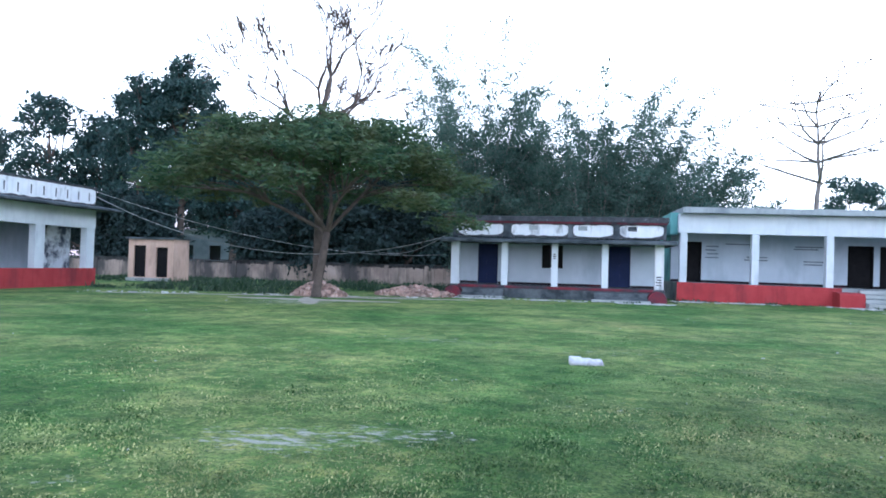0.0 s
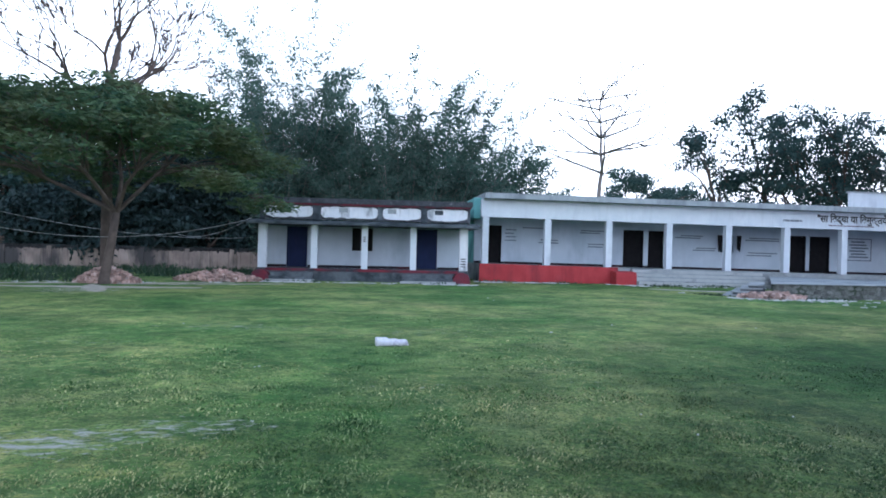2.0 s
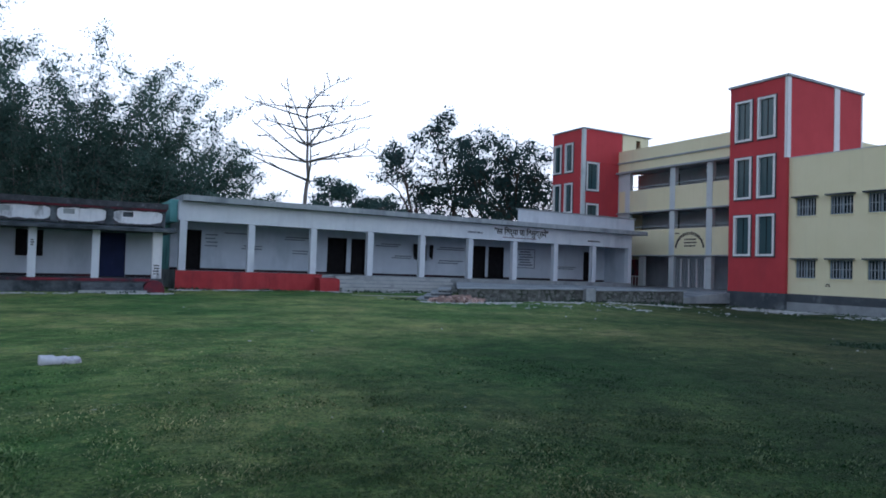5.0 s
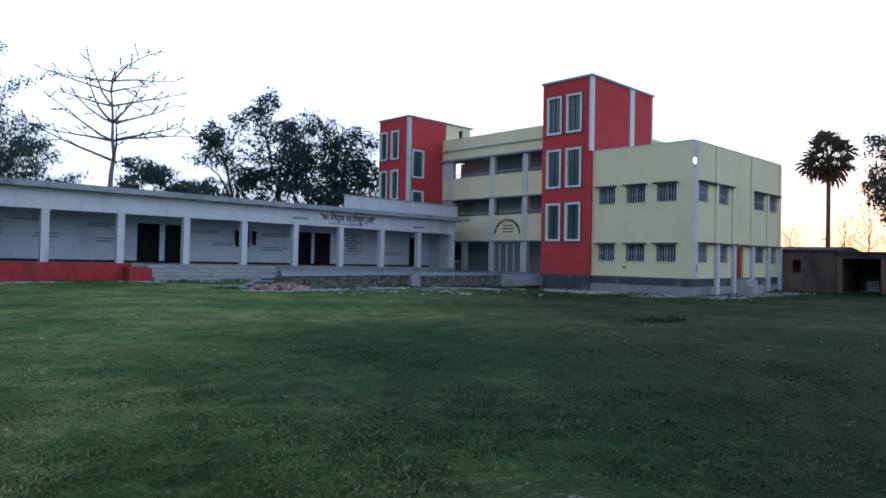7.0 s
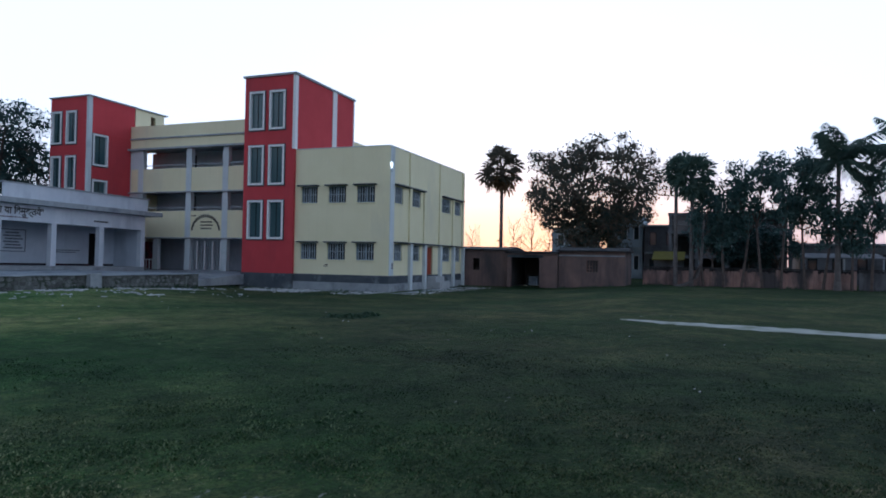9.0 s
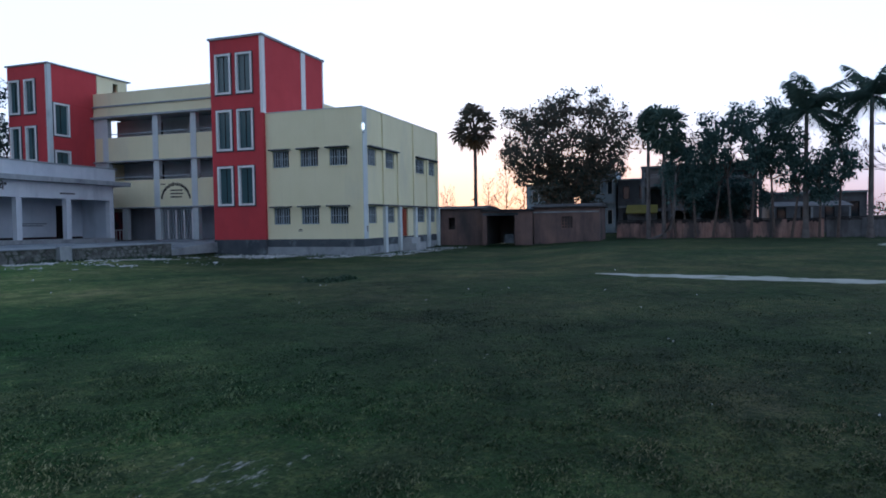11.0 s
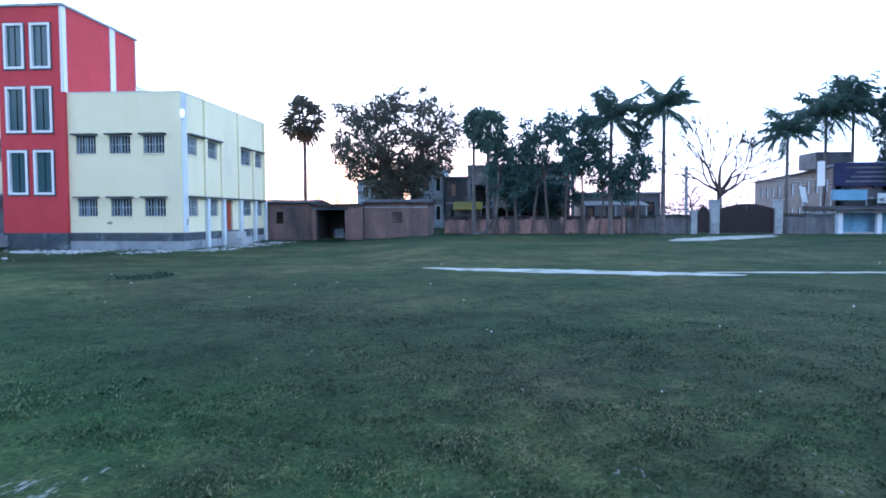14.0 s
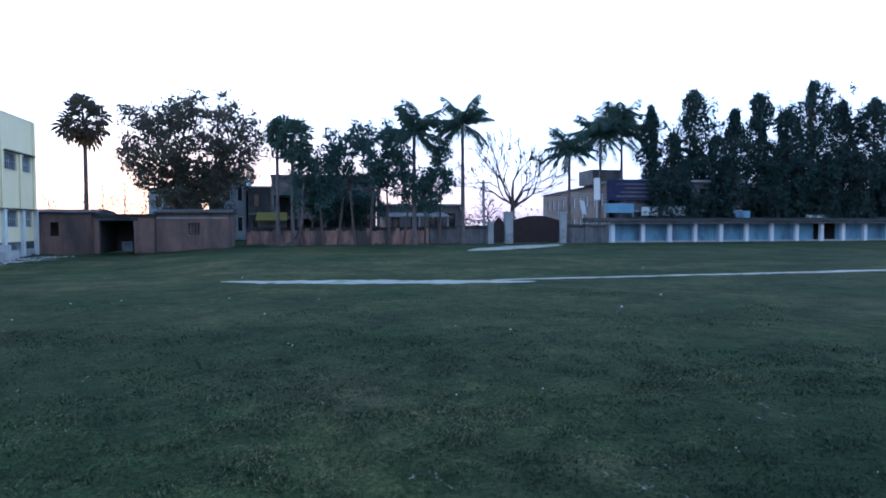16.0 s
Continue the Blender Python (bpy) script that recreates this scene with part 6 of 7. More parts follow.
def coconut_palm(label, base, height, seed, fronds=17, reach=2.6, lean=(0.0, 0.0), hang=0.55, group="palms"):
    rnd, rng = random.Random(seed), np.random.default_rng(seed)
    tr = thing("coconut_palm", label, "palm", group, m=pose(base[0], base[1], 0))
    n = 9
    chain = []
    for k in range(n + 1):
        t = k / n
        chain.append((Vector((lean[0] * t * t, lean[1] * t * t, -0.2 + (height + 0.2) * t)), (0.19 - 0.07 * t) * (1.5 if k == 0 else 1)))
    v, f = tube_mesh([chain], 8)
    child_mesh("trunk", raw_mesh("trunk", v, f, PALM_BARK, True), tr)
    top = chain[-1][0]
    heights = [-0.60 + 2.0 * (i + 0.5) / fronds for i in range(fronds)]
    rnd.shuffle(heights)
    for k in range(fronds):
        az = 2 * math.pi * (k * 0.381966 + rnd.random() * 0.04)
        el = heights[k] + rnd.uniform(-0.08, 0.08)
        ln = reach * rnd.uniform(0.85, 1.15)
        h = Vector((math.cos(az), math.sin(az), 0))
        p, pts, m = top.copy(), [], 12
        for i in range(m + 1):
            t = i / m
            pts.append(p.copy())
            a = el - hang * 2.4 * t ** 1.3
            p = p + (h * math.cos(a) + Vector((0, 0, math.sin(a)))) * (ln / m)
        rv, rf = tube_mesh([[(q, 0.035 * (1 - 0.85 * i / m)) for i, q in enumerate(pts)]], 4)
        side = Vector((-h.y, h.x, 0))
        lv, lf = list(rv), [q for q in rf]
        for i in range(1, m):
            for sub in range(4):
                c = pts[i].lerp(pts[i + 1], sub / 4)
                al = (pts[i + 1] - pts[i]).normalized()
                t = (i + sub / 4) / m
                ll = reach * 0.32 * math.sin(math.pi * (0.12 + 0.8 * t)) * rnd.uniform(0.8, 1.15)
                for sg in (-1, 1):
                    dd = (side * sg * 0.7 + al * 0.55 + Vector((0, 0, -0.35 - 0.5 * rnd.random()))).normalized()
                    w = al * 0.024
                    b = len(lv)
                    tip = c + dd * ll + Vector((0, 0, -0.12 * ll))
                    for q in (c - w, c + w, c + dd * ll * 0.6 + w * 0.8, tip):
                        lv.append((q.x, q.y, q.z))
                    lf.append((b, b + 1, b + 2, b + 3))
        child_mesh("frond", raw_mesh("frond", lv, lf, LEAF_PALM), tr)
    return tr


def palmyra(label, base, height, seed, radius=2.2, mat=None, girth=1.0):
    rnd = random.Random(seed)
    tr = thing("palmyra_palm", label, "palm", "palms", m=pose(base[0], base[1], 0))
    ch = [(Vector((0, 0, -0.2)), 0.34 * girth), (Vector((0, 0, 0.6)), 0.25 * girth), (Vector((0.05, 0, height * 0.5)), 0.2 * girth), (Vector((0, 0, height)), 0.2 * girth)]
    v, f = tube_mesh([ch], 8)
    child_mesh("trunk", raw_mesh("trunk", v, f, PALM_BARK, True), tr)
    top = Vector((0, 0, height))
    count = 46 if girth == 1.0 else 40
    for k in range(count):
        az = 2.399963 * k + rnd.uniform(-0.2, 0.2)
        el = -1.35 + 2.7 * (k + 0.5) / count
        d = Vector((math.cos(az) * math.cos(el), math.sin(az) * math.cos(el), math.sin(el)))
        stalk = radius * rnd.uniform(0.40, 0.66) * (1.12 if el > 0.5 else 1.0)
        c = top + d * stalk + Vector((0, 0, -0.1))
        side = d.cross(Vector((0, 0, 1)))
        side = side.normalized() if side.length > 0.05 else Vector((1, 0, 0))
        upv = side.cross(d).normalized()
        tv, tf = tube_mesh([[(top, 0.04), (c, 0.028)]], 4)
        fan = radius * rnd.uniform(0.36, 0.50)
        m, tw = 15, rnd.uniform(-1.2, 1.2)
        s2 = (side * math.cos(tw) + upv * math.sin(tw)).normalized()
        nrm = d.cross(s2)
        for i in range(m):
            a = math.radians(-125 + 250 * i / (m - 1))
            dd = (d * math.cos(a) + s2 * math.sin(a) + nrm * (0.16 if i % 2 else -0.05)).normalized()
            nn = s2 * math.cos(a) - d * math.sin(a)
            tip = c + dd * fan * rnd.uniform(0.85, 1.1) + Vector((0, 0, -0.16 * fan))
            b = len(tv)
            w = nn * fan * 0.105
            for q in (c, c + dd * fan * 0.66 - w, tip, c + dd * fan * 0.66 + w):
                tv.append((q.x, q.y, q.z))
            tf.append((b, b + 1, b + 2, b + 3))
        child_mesh("fan_leaf", raw_mesh("fan_leaf", tv, tf, LEAF_DRY if el < -0.7 and girth == 1.0 else (mat or LEAF_PALM)), tr)
    return tr


def column_tree(label, base, height, seed, radius=1.3, density=1.0):
    """A mast tree: a narrow pointed crown of hanging branchlets, each strung with drooping leaves."""
    rnd, rng = random.Random(seed), np.random.default_rng(seed)
    tr = thing("mast_tree", label, "tree", "mast trees", m=pose(base[0], base[1], 0))
    chains = [[(Vector((0, 0, -0.2)), 0.2), (Vector((0, 0, height * 0.5)), 0.12), (Vector((0.05, 0.03, height)), 0.02)]]
    dots, low = [], rnd.uniform(0.9, 1.8)
    bumps = [(rnd.uniform(0, 6.283), rnd.uniform(0, 1), rnd.uniform(0.35, 0.9)) for _ in range(16)]
    n = int(density * height * (16 + 9 * radius))
    for i in range(n):
        t = 1 - (i + 0.5) / n
        az = 2.399963 * i + rnd.uniform(-0.4, 0.4)
        prof = radius * (1.0 if t < 0.72 else max(0.16, 1 - ((t - 0.72) / 0.30) ** 1.6)) * (0.72 + 0.22 * math.sin(11 * t + seed) + 0.18 * math.sin(23 * t + 2 * seed))
        for ba, bt, bw in bumps:
            prof *= 1 + bw * math.cos(az - ba) * math.exp(-((t - bt) / 0.055) ** 2)
        z = low + (height - low) * t
        reach = prof * rnd.uniform(0.3, 1.15)
        knee = Vector((math.cos(az) * reach, math.sin(az) * reach, z + 0.2 * reach))
        end = knee + Vector((math.cos(az) * 0.15, math.sin(az) * 0.15, -rnd.uniform(0.5, 1.25)))
        chains.append([(Vector((0, 0, z - 0.15)), 0.03), (knee, 0.016), (end, 0.006)])
        for _ in range(24):
            w = knee.lerp(end, rnd.random() ** 0.8)
            dots.append((w.x, w.y, w.z))
    v, f = tube_mesh(chains, 4)
    child_mesh("trunk", raw_mesh("trunk", v, f, BARK), tr)
    c = np.array(dots) + rng.normal(size=(len(dots), 3)) * np.array([0.17, 0.17, 0.12])
    v, f = leaf_arrays(c, rng, 0.30, droop=1.1, aspect=2.3)
    child_mesh("crown", quick_mesh("crown", v, f, LEAF_MAST), tr)
    return tr


def bamboo_clump(label, base, height, seed, culms, spread, sprays, out=0.35, size=0.20, low=0.16):
    """Arching culms, each a part of its own and a tapering plume of narrow leaves."""
    rnd, rng = random.Random(seed), np.random.default_rng(seed)
    tr = thing("bamboo_clump", label, "bamboo", "bamboo", m=pose(base[0], base[1], 0))
    dots = []
    for c in range(culms):
        a = 2.399963 * c + rnd.uniform(-0.5, 0.5)
        q0 = math.sqrt((c + 0.5) / culms)
        p = Vector((math.cos(a) * q0 * spread[0] * 0.5, math.sin(a) * q0 * spread[1] * 0.5, -0.2))
        h = height * rnd.uniform(0.72, 1.05) * (1.06 - 0.38 * q0 * q0)
        d = Vector((math.cos(a) * out * q0 * rnd.uniform(0.5, 1.0), math.sin(a) * out * 0.5 * q0, 1)).normalized()
        chain, chains, n = [(p.copy(), 0.055)], [], 12
        for i in range(n):
            t = (i + 1) / n
            d = (d + Vector((math.cos(a) * 0.06 * t, math.sin(a) * 0.04 * t, -0.20 * t * t * t)) + Vector((rnd.gauss(0, 0.03), rnd.gauss(0, 0.03), 0))).normalized()
            p = p + d * h / n
            chain.append((p.copy(), 0.055 * (1 - 0.88 * t)))
            if t > low:
                girth = 0.45 + 1.1 * math.sin(math.pi * min(1.0, 0.22 + 0.66 * t)) ** 1.2
                for _k in range(sprays):
                    b = rnd.uniform(0, 6.283)
                    ln = girth * rnd.uniform(0.35, 1.1)
                    q = p - d * rnd.random() * h / n
                    e = q + Vector((math.cos(b) * ln, math.sin(b) * ln, rnd.uniform(-0.15, 0.6) * ln))
                    if _k % 2 == 0:
                        chains.append([(q, 0.010), (e, 0.004)])
                    for u in range(19):
                        w = q.lerp(e, 0.15 + 0.95 * rnd.random())
                        dots.append((w.x, w.y, w.z))
        chains.append(chain)
        v, f = tube_mesh(chains, 4)
        child_mesh("culm", raw_mesh("culm", v, f, PALE_BARK), tr)
    c = np.array(dots) + rng.normal(size=(len(dots), 3)) * np.array([0.19, 0.19, 0.17])
    v, f = leaf_arrays(c, rng, size, aspect=2.8, droop=0.35)
    child_mesh("foliage", quick_mesh("foliage", v, f, LEAF_BAMBOO), tr)
    return tr


def bare_tree(name, label, base, height, seed, whorls=None, spread=0.9, radius=0.22, mat=None, levels=3, lean=(0, 0), crown_from=0.4, twig=1.0, lift=0.10, rise0=0.15, per_whorl=(3, 4), limb_r=1.0, taper=0.55, wob=0.19, fine=0.0):
    """A leafless tree with a straight leader and rising limbs."""
    rnd = random.Random(seed)
    tr = thing(name, label, "tree", "bare trees", m=pose(base[0], base[1], 0))
    chains = []
    lead = [(Vector((lean[0] * t, lean[1] * t, -0.2 + (height + 0.2) * t)) + Vector((rnd.gauss(0, 0.06), rnd.gauss(0, 0.06), 0)) * (t * 2), radius * (1.25 if k == 0 else 1) * (1 - 0.88 * t)) for k, t in ((k, k / 12) for k in range(13))]
    chains.append(lead)

    def limb(p, d, ln, r, lev):
        n = 5
        ch = [(p.copy(), r)]
        for i in range(n):
            d = (d + Vector((rnd.gauss(0, wob), rnd.gauss(0, wob), lift + rnd.gauss(0, wob * 0.5)))).normalized()
            p = p + d * ln / n
            ch.append((p.copy(), max(fine, r * (1 - 0.75 * (i + 1) / n))))
            if lev > 0 and i > 0:
                for _ in range(rnd.choice((1, 1, 2))):
                    s = d.orthogonal().normalized()
                    s.rotate(Matrix.Rotation(rnd.uniform(0, 6.28), 3, d))
                    limb(p.copy(), (d * 0.75 + s * rnd.uniform(0.4, 0.8)).normalized(), ln * rnd.uniform(0.28, 0.5) * twig, r * 0.4, lev - 1)
        chains.append(ch)
    v, f = tube_mesh(chains, 6)
    child_mesh("trunk", raw_mesh("trunk", v, f, mat or PALE_BARK, True), tr)
    ws = whorls or [crown_from + (1 - crown_from) * k / 9 for k in range(9)]
    for i, t in enumerate(ws):
        z = height * t
        idx = min(11, int(t * 12))
        p = lead[idx][0].lerp(lead[idx + 1][0], t * 12 - idx) if t < 1 else lead[12][0]
        k = rnd.randint(*per_whorl)
        a0 = rnd.uniform(0, 6.28)
        for j in range(k):
            a = a0 + 6.283 * j / k + rnd.gauss(0, 0.2)
            ln = height * spread * 0.42 * (1.05 - taper * (t - ws[0]) / (1.001 - ws[0])) * rnd.uniform(0.8, 1.1)
            rise = rnd.uniform(rise0, rise0 + 0.3) + 0.35 * t * (lift > 0.05)
            chains.clear()
            limb(p.copy(), Vector((math.cos(a), math.sin(a), rise)).normalized(), ln, radius * (0.5 - 0.3 * t) * limb_r, levels - 1)
            v, f = tube_mesh(chains, 5)
            child_mesh("limb", raw_mesh("limb", v, f, mat or PALE_BARK, True), tr)
    return tr


def forked_tree(name, label, base, trunk_h, seed, length, depth, radius, spread, shrink, lift, fine, lean=(0.0, 0.0), limbs=5, tilt=0.55):
    """A leafless tree whose bare trunk breaks into forking limbs, each limb a part of its own."""
    rnd = random.Random(seed)
    tr = thing(name, label, "tree", "bare trees", m=pose(base[0], base[1], 0))
    top = Vector((lean[0], lean[1], trunk_h))
    trunk = [(Vector((0, 0, -0.2)), radius * 1.3), (Vector((0, 0, 0.5)), radius), (Vector((lean[0] * 0.4, lean[1] * 0.4, trunk_h * 0.55)), radius * 0.85), (top, radius * 0.7)]
    v, f = tube_mesh([trunk], 8)
    child_mesh("trunk", raw_mesh("trunk", v, f, BARK, True), tr)
    for k in range(limbs):
        a = 6.283 * k / limbs + rnd.gauss(0, 0.25)
        out = tilt * rnd.uniform(0.75, 1.2) if k else 0.08
        start = trunk[2][0].lerp(top, rnd.uniform(0.55, 0.95)) if k else top
        chains, tips = [], []
        grow(start, Vector((math.cos(a) * out, math.sin(a) * out, 1 - 0.45 * out)).normalized(), length * rnd.uniform(0.9, 1.15), radius * (0.6 if k == 0 else 0.45), depth, rnd, chains, tips, spread, shrink, lift, 0.20, (2, 3))
        chains = [[(p, max(fine, r)) for p, r in ch] for ch in chains]
        v, f = tube_mesh(chains, 5)
        child_mesh("limb", raw_mesh("limb", v, f, BARK, True), tr)
    return tr


# umbrella-crowned tree in the yard
def umbrella_lobes(n, rx, z0, z1, seed, cx=0.0):
    rnd, out = random.Random(seed), []
    for k in range(n):
        t = (k + 0.5) / n
        r = rx * t ** 0.5
        a = 2.399963 * k
        z = z1 - (z1 - z0) * (t ** 2.1) * 0.66 + rnd.gauss(0, 0.2) - (1.0 - 0.7 * t) * (k % 3 == 0)
        out.append((cx + r * math.cos(a), r * math.sin(a), z - 0.55, rnd.uniform(1.05, 1.55), rnd.uniform(0.35, 0.65)))
    return out


lobed_tree("flame_tree", "broad umbrella-shaped flame tree with feathery dark leaves", polar(-10.45, 29.0), 5, umbrella_lobes(64, 6.3, 3.0, 7.5, 3, -0.2), 2.75, 0.19,
           LEAF_FERN, BARK, 30, 0.27, 0.2, dict(flat=0.75, aspect=3.4), clump_z=0.28, lean=(0.35, 0.1))
forked_tree("silk_cotton_tree", "tall leafless silk cotton tree behind the umbrella tree", polar(-10.45, 34.5), 9.0, 14, 1.85, 5, 0.26, (0.25, 0.60), (0.66, 0.86), 0.085, 0.0175, limbs=8, tilt=1.15)
for k, (az, y, h, w, dens) in enumerate(((-30.4, 53, 16.8, 4.2, 13), (-24.4, 52, 17.6, 3.8, 24), (-21.3, 53, 19.6, 4.0, 24), (-17.3, 55, 12.6, 3.6, 20), (-34.5, 54, 15.5, 4.6, 13), (-13.0, 53, 11.5, 3.6, 20), (-27.0, 56, 14.5, 3.4, 18))):
    rl = random.Random(60 + k)
    lobes = []
    for i in range(24):
        q = (i + 0.5) / 24
        g, a = math.sqrt(max(0.0, 1 - (1.7 * q - 0.75) ** 2)), 2.399963 * i
        k2 = rl.uniform(0.55, 0.95)
        lobes.append((w * 0.9 * g * k2 * math.cos(a), w * 0.6 * g * k2 * math.sin(a), h * ((0.30 if az in (-21.3, -17.3) else 0.18) + (0.62 if az in (-21.3, -17.3) else 0.74) * q) + rl.gauss(0, 0.25), rl.uniform(1.0, 1.7), rl.uniform(0.8, 1.4)))
    lobed_tree("broadleaf_tree", "tall dense dark green broadleaf tree beyond the wall", polar_y(az, y), 80 + k, lobes, h * 0.3, 0.35, LEAF_DARK, BARK, dens * 0.75, 0.40, 0.25)
for az, r, h, seed, culms, wide, sprays, out in ((-0.6, 51, 20.5, 21, 26, 4.2, 8, 0.24), (2.9, 48, 17.6, 22, 32, 2.6, 13, 0.20)):
    bamboo_clump("tall feathery bamboo clump arching over the wall", polar(az, r), h, seed, culms, (wide, 3.0), sprays, out)
for az, r, h, seed, culms, wide, sprays, out in ((9.4, 46, 11.8, 23, 24, 3.0, 9, 0.22), (13.2, 45.5, 14.6, 24, 44, 4.6, 10, 0.34), (17.4, 47, 13.8, 25, 34, 3.8, 9, 0.46), (20.6, 47.5, 10.6, 26, 26, 3.2, 8, 0.8)):
    bamboo_clump("pale feathery bamboo clump behind the old building", polar(az, r), h, seed, culms, (wide, 3.0), sprays, out)
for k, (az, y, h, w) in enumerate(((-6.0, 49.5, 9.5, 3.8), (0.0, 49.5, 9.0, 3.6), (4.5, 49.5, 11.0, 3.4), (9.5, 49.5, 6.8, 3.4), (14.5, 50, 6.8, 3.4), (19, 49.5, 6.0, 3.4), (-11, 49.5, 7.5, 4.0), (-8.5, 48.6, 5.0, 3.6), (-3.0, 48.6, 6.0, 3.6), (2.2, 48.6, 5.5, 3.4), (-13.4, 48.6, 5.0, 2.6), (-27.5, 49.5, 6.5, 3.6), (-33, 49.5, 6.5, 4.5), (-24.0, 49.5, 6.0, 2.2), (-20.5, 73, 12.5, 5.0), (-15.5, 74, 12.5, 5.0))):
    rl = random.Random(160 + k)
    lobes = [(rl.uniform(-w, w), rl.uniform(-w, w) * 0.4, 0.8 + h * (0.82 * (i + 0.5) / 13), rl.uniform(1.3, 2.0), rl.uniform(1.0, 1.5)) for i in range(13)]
    lobed_tree("undergrowth_tree", "dense undergrowth tree behind the boundary wall, shade in its leaf colour", polar_y(az, y), 180 + k, lobes, h * 0.25, 0.25, LEAF_UNDER_SHADE, BARK, 19, 0.40, 0.15)
bare_tree("kapok_tree", "leafless kapok tree with level whorled branches", polar(29.0, 55), 14.6, 33, whorls=[0.56, 0.66, 0.75, 0.83, 0.90, 0.955], spread=0.94, radius=0.28, levels=3, twig=0.42,
          lift=0.02, rise0=0.08, per_whorl=(3, 4), limb_r=1.25, taper=0.12, wob=0.09, fine=0.030)
for k, (az, r, h, w) in enumerate(((38.0, 60, 13.4, 3.8), (41.4, 62, 16.2, 3.8), (46.3, 60, 13.6, 3.8), (43.8, 61, 11.5, 4.2), (49.0, 62, 10.4, 3.0))):
    rl = random.Random(260 + k)
    lobes = [(rl.uniform(-w, w), rl.uniform(-w, w) * 0.6, h * (0.40 + 0.54 * (i + 0.5) / 20), rl.uniform(0.9, 1.6), rl.uniform(0.7, 1.2)) for i in range(20)]
    lobed_tree("broadleaf_tree", "open-crowned broadleaf tree rising behind the hall", polar(az, r), 280 + k, lobes, h * 0.42, 0.26, LEAF_DARK, BARK, 9.5, 0.30, 0.35)
# distance haze is put into these trees by paler, bluer leaves
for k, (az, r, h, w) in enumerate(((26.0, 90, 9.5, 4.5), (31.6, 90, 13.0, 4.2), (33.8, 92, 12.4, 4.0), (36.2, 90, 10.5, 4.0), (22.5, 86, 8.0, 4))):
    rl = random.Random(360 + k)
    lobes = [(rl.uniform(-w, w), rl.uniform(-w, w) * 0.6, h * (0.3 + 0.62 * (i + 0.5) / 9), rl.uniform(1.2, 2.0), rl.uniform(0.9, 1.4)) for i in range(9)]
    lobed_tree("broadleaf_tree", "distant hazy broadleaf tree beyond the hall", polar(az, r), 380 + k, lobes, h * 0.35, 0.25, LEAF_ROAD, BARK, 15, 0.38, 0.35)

# eastern skyline
palmyra("tall palmyra palm with a round crown of fan leaves", polar(84.9, 75), 11.7, 41, 2.85, LEAF_FAN)
rl = random.Random(51)
lobes = []
for i in range(58):
    zz = 1 - 2 * (i + 0.5) / 58
    a, rr = 2.399963 * i, math.sqrt(1 - zz * zz)
    k = 0.62 + 0.36 * rl.random()
    lobes.append((5.2 * k * rr * math.cos(a), 6.4 * k * rr * math.sin(a), 8.4 + 4.8 * k * zz + 0.5 * rl.gauss(0, 0.5), rl.uniform(0.95, 1.5), rl.uniform(0.8, 1.25)))
for i in range(14):
    a = 2.399963 * i
    lobes.append((1.2 * math.cos(a) - 1.5, 2.4 * math.sin(a), 2.5 + 0.2 * i, 1.15, 0.9))
lobed_tree("mango_tree", "big round-crowned mango tree against the sunset", polar(92.6, 66), 52, lobes, 3.4, 0.42, LEAF_BACKLIT, BARK, 10, 0.34, 0.45)
EAST = [("palmyra", 99.0, 50.9, 8.3, 1.2), ("palmyra", 100.2, 50.6, 7.8, 1.85), ("tree", 101.1, 50.9, 6.6, 1.2), ("tree", 102.6, 50.7, 6.4, 1.3), ("tree", 103.9, 50.9, 7.6, 1.6), ("tree", 105.3, 50.6, 8.6, 2.0), ("tree", 106.6, 50.9, 8.2, 1.5),
        ("tree", 108.2, 50.7, 8.6, 1.3), ("tree", 109.4, 50.9, 6.6, 1.2), ("coco", 110.3, 50.6, 8.4, 3.2), ("tree", 111.2, 50.8, 5.0, 1.2), ("tree", 112.4, 50.9, 7.2, 1.3), ("coco", 114.4, 50.7, 9.2, 2.8),
        ("coco", 123.3, 58, 8.2, 2.7), ("coco", 125.8, 61, 10.0, 3.5), ("coco", 127.5, 61, 10.8, 3.8)]
for k, (kind, az, gx, h, w) in enumerate(EAST):
    spot = polar_x(az, gx)
    if kind == "palmyra":
        palmyra("ragged palmyra palm by the eastern wall", spot, h, 400 + k, w, girth=0.6)
    elif kind == "coco":
        coconut_palm("coconut palm with drooping fronds by the eastern wall", spot, h, 400 + k, 28, w, hang=0.44)
    else:
        rl = random.Random(460 + k)
        w, h = w * 0.8, h + 0.5
        lobes = [(rl.uniform(-w, w), rl.uniform(-w, w) * (1.1 - 0.6 * i / 16), h * (0.48 + 0.48 * (i + 0.5) / 16) + rl.gauss(0, 0.25), rl.uniform(0.24, 0.5), rl.uniform(0.6, 1.3)) for i in range(16)]
        lobed_tree("roadside_tree", "slender dark roadside tree with hanging foliage", spot, 480 + k, lobes, h * 0.45, 0.095, LEAF_ROAD, BARK, 25, 0.27, 0.2, dict(droop=0.9), lean=(rl.uniform(-0.2, 0.2), rl.uniform(-0.4, 0.4)))

